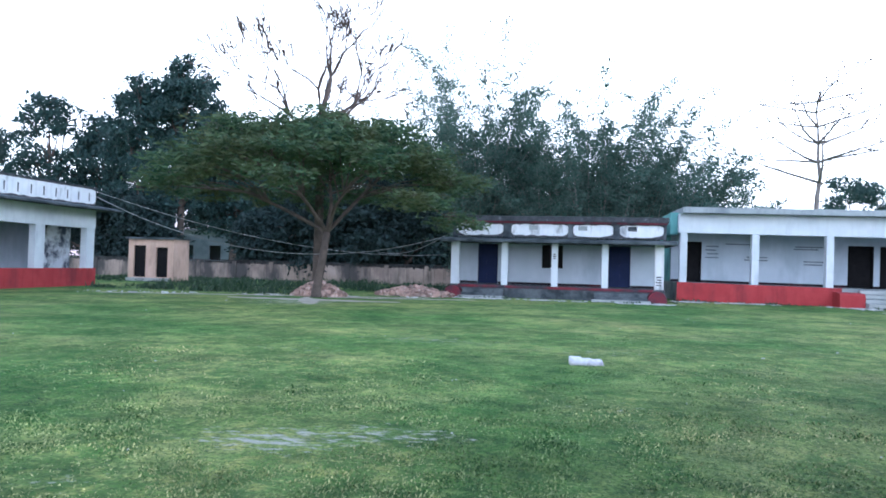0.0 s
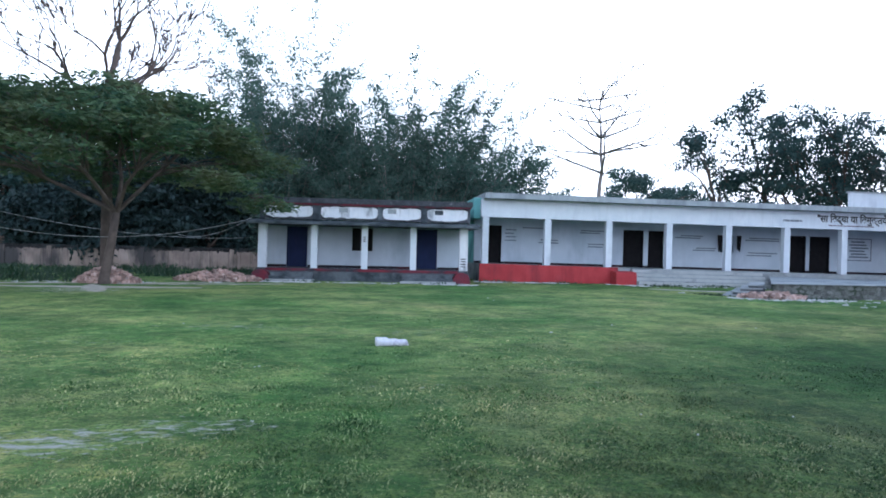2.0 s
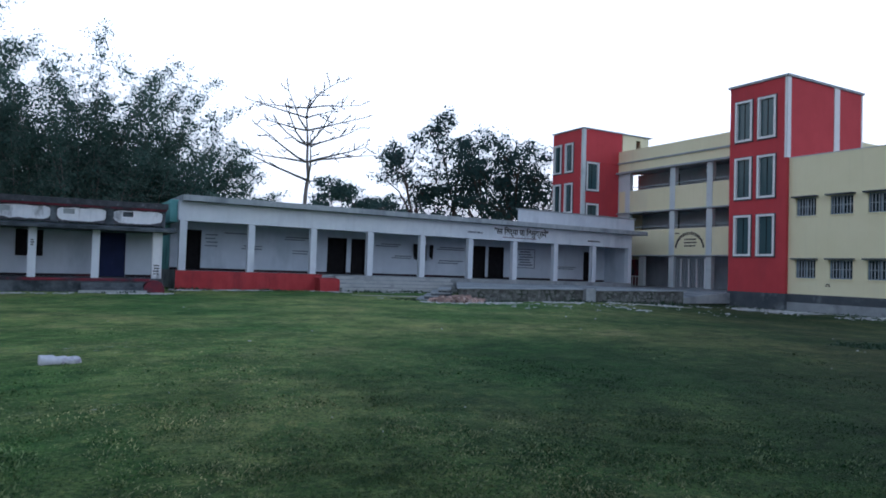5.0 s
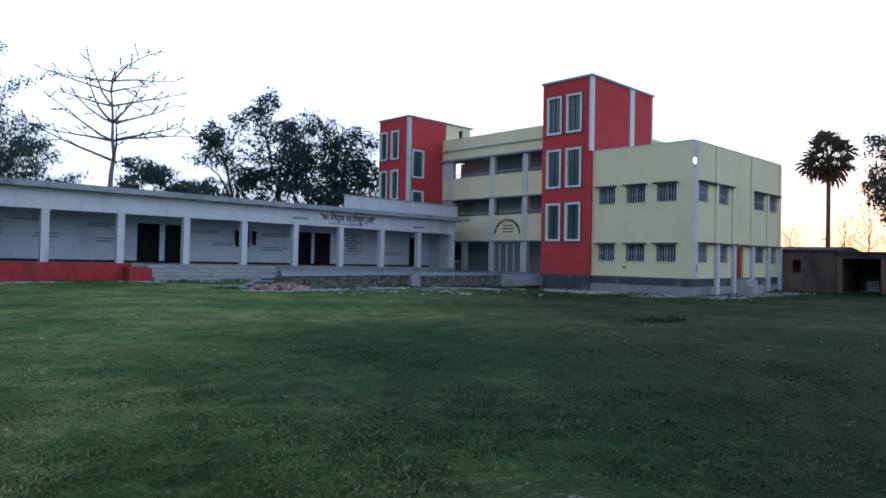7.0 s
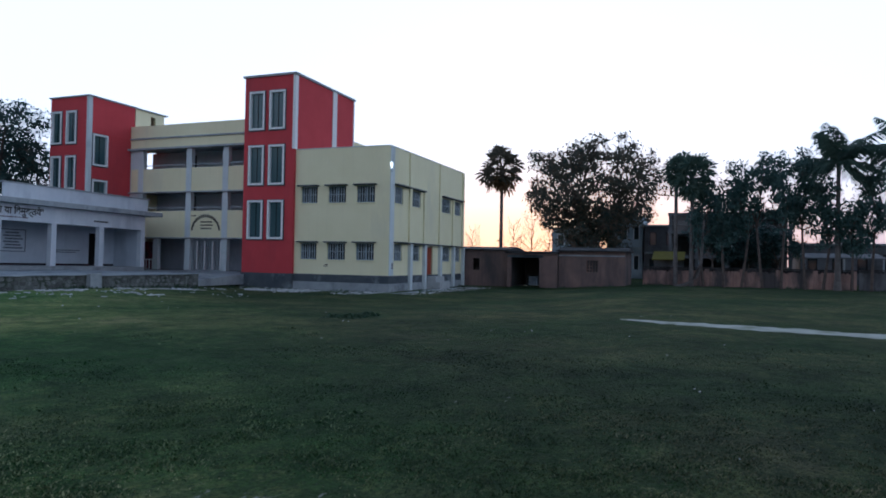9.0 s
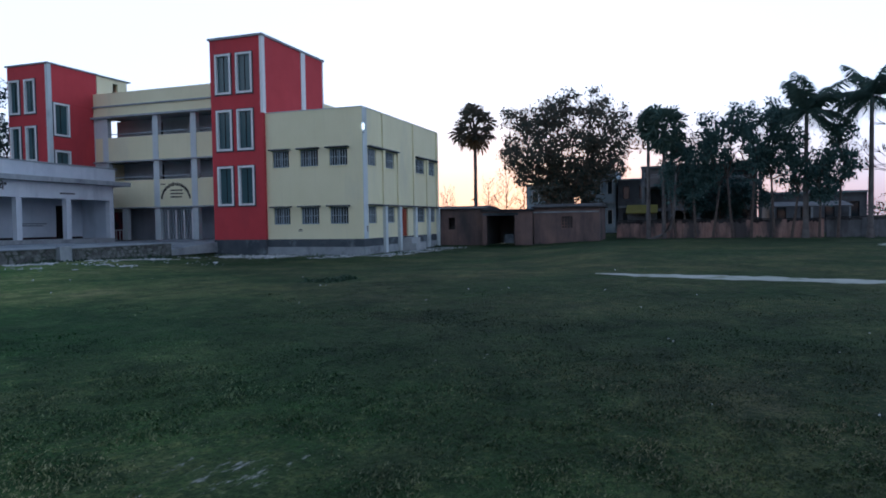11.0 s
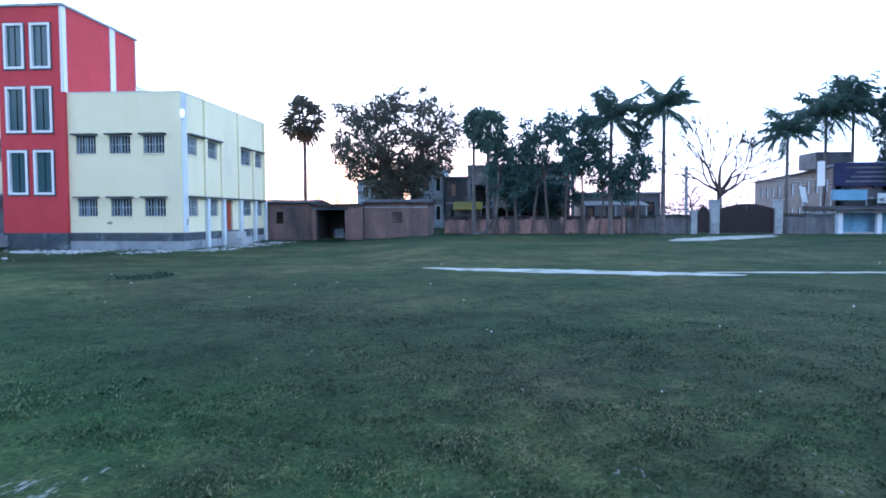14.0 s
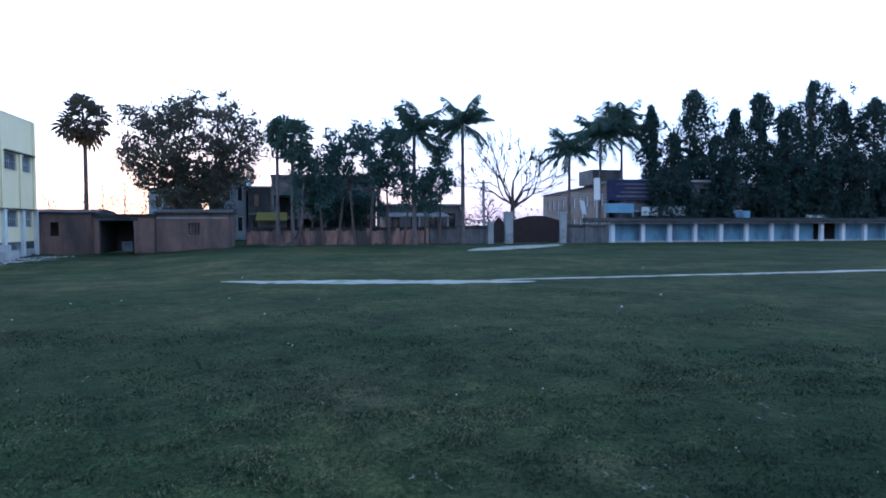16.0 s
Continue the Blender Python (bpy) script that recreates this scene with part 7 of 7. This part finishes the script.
for k, (az, gx, h, w) in enumerate(((101.8, 56.0, 4.4, 1.5), (104.4, 56.5, 4.8, 1.7), (106.4, 56.0, 4.0, 1.4))):
    rl = random.Random(700 + k)
    lobes = [(rl.uniform(-w, w) * 0.5, rl.uniform(-w, w), h * (0.45 + 0.5 * (i + 0.5) / 14), rl.uniform(0.4, 0.75), rl.uniform(0.4, 0.8)) for i in range(14)]
    lobed_tree("roadside_tree", "low dark roadside tree behind the eastern wall", polar_x(az, gx), 720 + k, lobes, h * 0.4, 0.10, LEAF_DARK, BARK, 26, 0.26, 0.2, dict(droop=0.6))


def leaning_trunk(base):
    ch = [(Vector((0, 0.1, -0.1)), 0.16), (Vector((0.05, -0.5, 0.12)), 0.14), (Vector((0.1, -1.2, 0.7)), 0.12), (Vector((0.12, -1.5, 1.7)), 0.10), (Vector((0.1, -1.6, 3.4)), 0.08), (Vector((0.1, -1.65, 4.6)), 0.05)]
    v, f = tube_mesh([ch], 8)
    ob = new("bent_trunk", raw_mesh("bent_trunk", v, f, PALM_BARK, True))
    ob.matrix_world = pose(base[0], base[1], 0)
    tagged(ob, "bent bare palm trunk leaning from the ground", "tree trunk", "palms")


leaning_trunk(polar_x(99.2, 49.8))
forked_tree("bare_roadside_tree", "leafless grey roadside tree beside the gate", polar(118.6, 62), 3.6, 77, 2.0, 4, 0.27, (0.25, 0.62), (0.66, 0.86), 0.11, 0.028, limbs=9, tilt=0.85)
bare_tree("bare_roadside_tree", "low leafless tree with a bowed trunk beside the gate", polar(117.2, 61), 4.9, 78, spread=0.75, radius=0.13, levels=2, whorls=[0.3, 0.45, 0.6, 0.75, 0.9], lean=(0.2, 1.4),
          lift=0.09, rise0=0.3, limb_r=1.1, mat=BARK, twig=1.0, fine=0.026)
for k, (az, top, w) in enumerate(((129.8, 0.160, 0.9), (131.5, 0.12, 1.5), (133.1, 0.178, 1.9), (134.6, 0.115, 1.5), (136.0, 0.15, 1.3), (137.7, 0.168, 2.0), (139.6, 0.143, 1.9), (141.3, 0.177, 2.1), (143.2, 0.15, 1.9), (145.2, 0.15, 2.4), (147.6, 0.155, 2.2), (150, 0.15, 2.2))):
    bx, by = polar_x(az, 58.6 + (k % 3) * 0.9)
    column_tree("dark mast tree with drooping leaves along the road", (bx, by), 2.1 + top * math.hypot(bx, by), 500 + k, w * 1.25)
for k, (az, h, w) in enumerate(((130.6, 6.5, 1.4), (132.3, 7.5, 1.6), (135.4, 8.0, 1.6), (138.6, 8.0, 1.8), (140.5, 8.5, 1.8), (142.2, 8.5, 1.8), (144.2, 9.0, 2.0), (146.4, 9.5, 2.0))):
    column_tree("low dark mast tree filling the row along the road", polar_x(az, 57.4), h, 540 + k, w)
for k, az in enumerate((82.5, 86.0, 87.5, 89.0)):
    bare_tree("bare_roadside_tree", "small bare distant tree against the sunset", polar(az, 95), 6.0 + k % 3, 600 + k, spread=0.9, radius=0.12, levels=2, crown_from=0.25)

# ---- soil, litter and loose things on the field ----
long_strip("sand_strip", 18.9, 2.1, 17.0, -6.0, 0.95, 3, SAND, "ragged strip of pale sandy soil worn through the lawn")
long_strip("sand_strip", 17.7, -5.0, 18.3, -12.0, 0.28, 4, SAND, "thin ragged trail of pale sandy soil")
long_strip("sand_strip", 18.3, -10.4, 18.6, -24.0, 0.5, 5, SAND, "ragged strip of pale sandy soil worn through the lawn")
long_strip("gate_apron", 38.0, -9.5, 48.5, -19.0, 2.5, 6, SAND, "pale trodden soil before the gate")
long_strip("dirt_path", -19.0, 24.5, -6.3, 29.6, 0.32, 7, DIRT, "pale trodden path below the tree")
long_strip("dirt_path", -13.4, 24.7, -6.6, 25.6, 0.9, 21, DIRT, "pale trodden soil in front of the tree")
long_strip("dirt_path", -11.0, 27.0, -4.2, 29.4, 0.5, 22, DIRT, "pale trodden soil in front of the tree")
long_strip("dirt_path", -10.9, 26.6, -9.0, 22.4, 0.6, 23, DIRT, "pale trodden soil in front of the tree")
long_strip("dirt_path", 12.5, 31.0, 28.0, 23.6, 0.9, 9, DIRT, "pale trodden soil along the stage")
long_strip("cement_skirt", 33.7, 26.0, 33.9, 15.6, 0.45, 10, PLASTER, "broken pale cement skirt along the cream building")
long_strip("cement_skirt", 33.5, 15.7, 46.0, 15.6, 0.6, 11, PLASTER, "broken pale cement skirt along the cream building")


def grass(seed, n, r0, r1, h0, h1, a0=-58, a1=142):
    """Short blades, thinning out with distance from the middle of the field."""
    rng = np.random.default_rng(seed)
    r = r0 + (r1 - r0) * rng.random(n) ** 1.0
    a = np.radians(rng.uniform(a0, a1, n))
    x, y = r * np.sin(a), r * np.cos(a)
    keep = np.array([noise.noise((px * 0.55, py * 0.55, 7.0)) + 0.4 * noise.noise((px * 1.9, py * 1.9, 2.0)) for px, py in zip(x, y)]) > rng.uniform(-0.75, 0.25, n) + 1.0 * np.clip((r - 6.5) / 8, 0, 1) + np.array([0.9 * bare_amount(px, py) for px, py in zip(x, y)])
    x, y, r = x[keep], y[keep], r[keep]
    n = len(x)
    z = np.array([ground_height(px, py) for px, py in zip(x, y)])
    tuft = np.array([noise.noise((px * 2.3, py * 2.3, 5.0)) + 0.6 * noise.noise((px * 6.1, py * 6.1, 1.0)) for px, py in zip(x, y)])
    h = rng.uniform(h0, h1, n) * np.clip(0.9 + 1.0 * tuft, 0.35, 2.0)
    t = rng.uniform(0, 2 * np.pi, n)
    lean = rng.uniform(0.4, 1.6, n) * h
    w = rng.uniform(0.0028, 0.0075, n) * (0.7 + r / 8)
    dx, dy = np.cos(t), np.sin(t)
    b = np.stack([x, y, z - 0.004], 1)
    side = np.stack([-dy, dx, np.zeros(n)], 1) * w[:, None]
    mid = b + np.stack([dx * lean * 0.4, dy * lean * 0.4, h * 0.65], 1)
    tip = b + np.stack([dx * lean, dy * lean, h], 1)
    v = np.stack([b - side, b + side, mid + side * 0.7, tip], 1).reshape(-1, 3)
    ob = new("grass", quick_mesh("grass", v, np.arange(4 * n).reshape(n, 4), GRASS_BLADE))
    return tagged(ob, "short green and straw-coloured grass blades", "grass", kind="stuff")


grass(1, 260000, 2.0, 16.0, 0.010, 0.026)
grass(4, 150000, 2.0, 8.0, 0.009, 0.024)
grass(2, 30000, 0.4, 14.0, 0.02, 0.05, 142, 302)


def weeds(name, label, cells, seed, h):
    rng = np.random.default_rng(seed)
    pts = []
    for x0, x1, y0, y1, n in cells:
        pts.append(np.stack([rng.uniform(x0, x1, n), rng.uniform(y0, y1, n)], 1))
    p = np.vstack(pts)
    lump = np.array([noise.noise((a * 0.45, b * 0.45, 3.0)) + 0.5 * noise.noise((a * 1.6, b * 1.6, 8.0)) for a, b in p])
    stay = lump > rng.uniform(-0.5, 0.3, len(p))
    p, lump = p[stay], lump[stay]
    n = len(p)
    z = np.array([ground_height(a, b) for a, b in p])
    hh = rng.uniform(0.25, 1.0, n) * h * np.clip(0.55 + 1.1 * lump, 0.25, 1.5)
    t = rng.uniform(0, 6.283, n)
    d = np.stack([np.cos(t), np.sin(t)], 1)
    base = np.column_stack([p, z - 0.02])
    side = np.column_stack([-d[:, 1], d[:, 0], np.zeros(n)]) * min(0.03, 0.14 * h)
    tip = base + np.column_stack([d * (hh * 0.5)[:, None], hh])
    mid = base + np.column_stack([d * (hh * 0.2)[:, None], hh * 0.6])
    v = np.stack([base - side, base + side, mid + side * 1.3, tip], 1).reshape(-1, 3)
    ob = new(name, quick_mesh(name, v, np.arange(4 * n).reshape(n, 4), LEAF_MID))
    return tagged(ob, label, "weeds", kind="stuff")


weeds("weeds", "rank weeds along the northern wall", [(-33, -12, 36, 46.3, 9000), (-22.5, -12, 28, 36, 5200), (-12, -6, 34, 46, 3600)], 5, 0.40)
weeds("weeds", "weeds rooted along the plinths and stage", [(5, 12.4, 34.7, 35.5, 620), (13.3, 20.0, 33.4, 34.2, 380), (13.0, 14.2, 25.8, 27.5, 300), (14.2, 22.5, 24.4, 25.2, 800), (22.8, 30, 24.5, 25.4, 700), (31.5, 34.2, 16.5, 25.5, 500), (34.5, 46.5, 14.6, 16.0, 420), (47, 47.5, 5, 19, 700), (50.9, 51.5, -14, 4.2, 700), (46.3, 47.0, 13.5, 19, 260), (4.3, 5.0, 31.5, 36, 200), (-6, -3, 31.3, 31.7, 120), (1, 4, 31.3, 31.7, 110)], 6, 0.2)
weeds("weeds", "darker tussocks of coarse grass in the lawn", [(-5.5, -4.9, 6.05, 6.4, 900), (6.8, 7.3, 3.4, 3.8, 420), (8.6, 9.6, -2.6, -1.4, 120)], 7, 0.05)

weeds("weeds", "low dark tussock standing in the lawn", [(15.1, 16.5, 8.1, 9.1, 1500)], 8, 0.22)


# white sack lying on the lawn
def build_sack():
    """A flattened half-empty sack: a pillow of cloth with folds and a pinched mouth."""
    s, n, m = Shape(), 26, 20
    for i in range(n + 1):
        u = i / n
        half = 0.12 * (0.75 + 0.35 * math.sin(math.pi * u)) * (1.0 if u < 0.85 else 1.0 - 1.6 * (u - 0.85))
        for j in range(m):
            t = 2 * math.pi * j / m
            fold = noise.noise((u * 5.0, math.cos(t) * 0.9, math.sin(t) * 0.9 + 3.0)) + 0.5 * noise.noise((u * 13.0, math.cos(t) * 2.2, math.sin(t) * 2.2))
            crease = 1.0 - 0.16 * math.exp(-((u - 0.42 - 0.1 * math.cos(t)) / 0.10) ** 2) - 0.1 * math.exp(-((u - 0.75) / 0.05) ** 2)
            top = (0.085 + 0.045 * (1 - u) + 0.010 * fold) * crease
            z = top * (0.5 + 0.5 * math.sin(t)) ** 0.7 if math.sin(t) > -0.2 else -0.01
            s.v.append((-0.25 + 0.5 * u + 0.02 * fold, half * math.cos(t) * (1 + 0.12 * fold) + 0.03 * math.sin(5 * u), max(-0.01, z)))
    for i in range(n):
        for j in range(m):
            q = (j + 1) % m
            s.f.append((i * m + j, i * m + q, (i + 1) * m + q, (i + 1) * m + j))
    s.f += [tuple(range(m)), tuple(n * m + j for j in range(m))]
    ob = solo("plastic_sack", s, BAG, "crumpled half-empty white plastic sack lying on the lawn", "sack", smooth=True)
    ob.matrix_world = pose(0.17, 11.05, ground_height(0.17, 11.05), 0, 0, 12)
    return ob


build_sack()


def litter_piece(x, y, size, seed):
    rnd = random.Random(seed)
    s = Shape()
    k = 5
    low = [(size * rnd.uniform(0.6, 1.2) * math.cos(6.283 * i / k), size * rnd.uniform(0.4, 0.9) * math.sin(6.283 * i / k)) for i in range(k)]
    s.v = [(a, b, -0.005) for a, b in low] + [(a * 0.8, b * 0.8, size * rnd.uniform(0.3, 0.7)) for a, b in low]
    s.f = [tuple(range(k - 1, -1, -1)), tuple(range(k, 2 * k))] + [(i, (i + 1) % k, k + (i + 1) % k, k + i) for i in range(k)]
    ob = solo("litter_scrap", s, LITTER, "small pale scrap of litter on the grass", "litter", "scraps on the lawn")
    ob.matrix_world = pose(x, y, ground_height(x, y), 0, 0, rnd.uniform(0, 360))
    return ob


SCRAPS = [(-3.42, 4.98, 0.022), (-1.58, 8.99, 0.03), (3.25, 12.95, 0.05), (2.7, 5.75, 0.028), (3.96, 6.4, 0.026), (-1.08, 6.22, 0.025), (-1.53, 9.03, 0.03), (14.4, 17.2, 0.09), (2.82, 3.65, 0.018),
          (11.2, 6.7, 0.03), (8.8, 0.09, 0.035), (12.08, 4.5, 0.035), (14.5, 8.1, 0.05), (5.99, 0.0, 0.02), (5.97, -0.2, 0.02), (3.77, 0.04, 0.016), (14.2, 4.3, 0.04), (11.56, -5.72, 0.06), (3.66, -3.43, 0.02),
          (5.94, -0.17, 0.022), (4.6, -3.0, 0.016), (8.98, 0.15, 0.03), (13.3, -7.5, 0.06), (12.0, 0.6, 0.04)]
for k, (x, y, size) in enumerate(SCRAPS):
    litter_piece(x, y, size * 0.62, k)
rs = random.Random(77)
for k in range(46):
    r, a = rs.uniform(4.5, 26), radians(rs.uniform(-50, 132))
    litter_piece(r * math.sin(a), r * math.cos(a), rs.uniform(0.007, 0.016) * (0.7 + r / 14), 100 + k)


def rubble_heap(name, label, cx, cy, rx, ry, h, n, seed):
    ob = thing(name, label, "rubble", "brick rubble")
    rnd = random.Random(seed)
    s = Shape()
    k, rings = 18, 5
    s.v.append((cx, cy, h))
    for i in range(1, rings + 1):
        for j in range(k):
            t, q = 6.283 * j / k, i / rings
            x, y = cx + rx * q * math.cos(t), cy + ry * q * math.sin(t)
            s.v.append((x, y, -0.03 + h * (1 - q) ** 0.8 * (0.8 + 0.6 * rnd.random()) if i < rings else -0.06))
    for j in range(k):
        s.f.append((0, 1 + j, 1 + (j + 1) % k))
    for i in range(rings - 1):
        for j in range(k):
            a, b = 1 + i * k, 1 + (i + 1) * k
            s.f.append((a + j, b + j, b + (j + 1) % k, a + (j + 1) % k))
    for i, q in enumerate(s.v):
        s.v[i] = (q[0], q[1], q[2] * 0.72 if q[2] > 0 else q[2])
    part("spoil", s, RUBBLE, ob)
    bv = Shape().box(-0.11, 0.11, -0.055, 0.055, -0.035, 0.035)
    me = mesh_of("brick", bv, BRICK_BIT)
    for _ in range(n):
        q, t = rnd.random() ** 0.5, rnd.uniform(0, 6.283)
        b = new("brick", me)
        b.parent = ob
        z = h * (1 - q) ** 0.8 + rnd.uniform(0.0, 0.05)
        b.matrix_local = pose(cx + rx * q * math.cos(t), cy + ry * q * math.sin(t), z, rnd.uniform(-30, 30), rnd.uniform(-30, 30), rnd.uniform(0, 360)) @ Matrix.Diagonal((rnd.uniform(0.6, 1.5), rnd.uniform(0.9, 2.2), rnd.uniform(1.0, 2.6), 1))


def debris(label, bands, seed):
    """Loose pale chips of plaster, brick and paper scattered in bands (x0, y0, x1, y1, half width, number)."""
    rnd, s = random.Random(seed), Shape()
    for x0, y0, x1, y1, hw, n in bands:
        nx, ny = -(y1 - y0), x1 - x0
        ln = math.hypot(nx, ny)
        for _ in range(n):
            t, o = rnd.random(), rnd.gauss(0, hw * 0.5)
            if noise.noise((t * ln * 0.6, seed, y0)) < rnd.uniform(-0.15, 0.4):
                continue
            x, y = x0 + (x1 - x0) * t + nx / ln * o, y0 + (y1 - y0) * t + ny / ln * o
            z, r, h, a = ground_height(x, y), 0.035 + 0.20 * rnd.random() ** 3, rnd.uniform(0.01, 0.045), rnd.uniform(0, 6.283)
            b = len(s.v)
            ring = [(x + r * rnd.uniform(0.6, 1.1) * math.cos(a + 1.2566 * i), y + 0.7 * r * rnd.uniform(0.6, 1.1) * math.sin(a + 1.2566 * i)) for i in range(5)]
            s.v += [(p, q, z - 0.02) for p, q in ring] + [(x + (p - x) * 0.7, y + (q - y) * 0.7, z + h * rnd.uniform(0.6, 1.2)) for p, q in ring]
            s.f += [tuple(b + 5 + i for i in range(5))] + [(b + i, b + (i + 1) % 5, b + 5 + (i + 1) % 5, b + 5 + i) for i in range(5)]
    ob = solo("debris", s, DEBRIS, label, "debris")
    return tagged(ob, label, "debris", kind="stuff")


debris("pale broken plaster and litter along the foot of the buildings", [(-6.2, 31.3, 4.4, 31.3, 0.5, 600), (4.6, 34.9, 12.5, 34.9, 0.6, 420), (12.5, 33.8, 20.0, 33.6, 0.7, 420), (12.5, 32.5, 13.2, 27.5, 0.9, 300), (13.2, 24.7, 30.0, 24.3, 0.9, 1100), (14.0, 22.8, 31.0, 20.5, 2.2, 420), (30.0, 24.2, 33.6, 22.5, 1.2, 420), (32.6, 24.5, 32.7, 15.6, 1.6, 900), (33.2, 14.8, 46.0, 14.6, 1.0, 560), (-20, 24.9, -7, 29.8, 1.0, 320)], 3)
rubble_heap("rubble_heap", "heap of broken bricks round the tree trunk", -10.9, 28.0, 1.15, 0.9, 0.60, 260, 1)
rubble_heap("rubble_heap", "long heap of broken bricks beside the old building", -7.4, 31.2, 1.9, 0.9, 0.42, 280, 2)

rubble_heap("rubble_heap", "low spill of broken bricks at the stage corner", 15.0, 25.0, 1.3, 0.6, 0.2, 90, 3)


# overhead cables
def cable(label, a, b, sag, r=0.016, n=24):
    ch = []
    for k in range(n + 1):
        t = k / n
        p = Vector(a).lerp(Vector(b), t)
        p.z -= sag * 4 * t * (1 - t)
        ch.append((p, r))
    v, f = tube_mesh([ch], 5)
    ob = new("overhead_cable", raw_mesh("overhead_cable", v, f, CABLE, True))
    return tagged(ob, label, "cable", "overhead cables")


cable("slack pale cable slung from roof to roof", (-23.55, 29.85, 4.45), (-6.3, 33.0, 2.92), 1.75)
cable("thin cable slung towards the trees", (-23.55, 29.85, 4.7), (-9.0, 46.4, 2.2), 1.0, 0.014)
px, py = polar(116.2, 60)
for dy, z1 in ((-0.5, 4.3), (0.0, 4.0), (0.5, 3.7)):
    cable("thin street cable slung between pole and houses", (px + 0.2, py + dy, 5.3), (58.8, -28.2, z1), 0.25, 0.016)
    cable("thin street cable slung along the eastern road", (px + 0.2, py + dy, 5.3), (61.8, 2.6, 5.2 + 0.3 * dy), 0.5, 0.014)
cable("thin cable slung under the tree", (-14.0, 46.4, 2.4), (-6.4, 33.0, 2.9), 0.5, 0.014)


# distance
def far_hedge():
    rng = np.random.default_rng(9)
    cl = []
    for k in range(420):
        az = rng.uniform(-70, 150)
        r = rng.uniform(118, 150)
        a = radians(az)
        cl.append((r * math.sin(a), r * math.cos(a), rng.uniform(0.3, 2.6)))
    c = np.repeat(np.array(cl), 60, axis=0) + rng.normal(size=(420 * 60, 3)) * np.array([2.2, 2.2, 1.3])
    c[:, 2] = np.abs(c[:, 2])
    v, f = leaf_arrays(c, rng, 0.55)
    ob = new("far_woods", quick_mesh("far_woods", v, f, LEAF_MID))
    tagged(ob, "low hazy line of distant woods round the field", "woods", kind="stuff")


far_hedge()


def telecom_tower(x, y, height):
    tw = thing("telecom_tower", "faint distant lattice telecom tower above the trees", "tower", m=pose(x, y, 0))
    for sx in (-1, 1):
        for sy in (-1, 1):
            v, f = tube_mesh([[(Vector((sx * 2.2, sy * 2.2, 0)), 0.14), (Vector((sx * 0.6, sy * 0.6, height)), 0.10)]], 4)
            child_mesh("leg", raw_mesh("leg", v, f, STEEL), tw)
    for k in range(14):
        z0, z1 = height * k / 14, height * (k + 1) / 14
        a, b = 2.2 - 1.6 * z0 / height, 2.2 - 1.6 * z1 / height
        v, f = tube_mesh([[(Vector((-a, -a, z0)), 0.06), (Vector((b, -b, z1)), 0.06)], [(Vector((a, -a, z0)), 0.06), (Vector((-b, -b, z1)), 0.06)], [(Vector((-b, -b, z1)), 0.06), (Vector((b, -b, z1)), 0.06)]], 4)
        child_mesh("bracing", raw_mesh("bracing", v, f, STEEL), tw)


telecom_tower(-101.4, 195.5, 60.3)
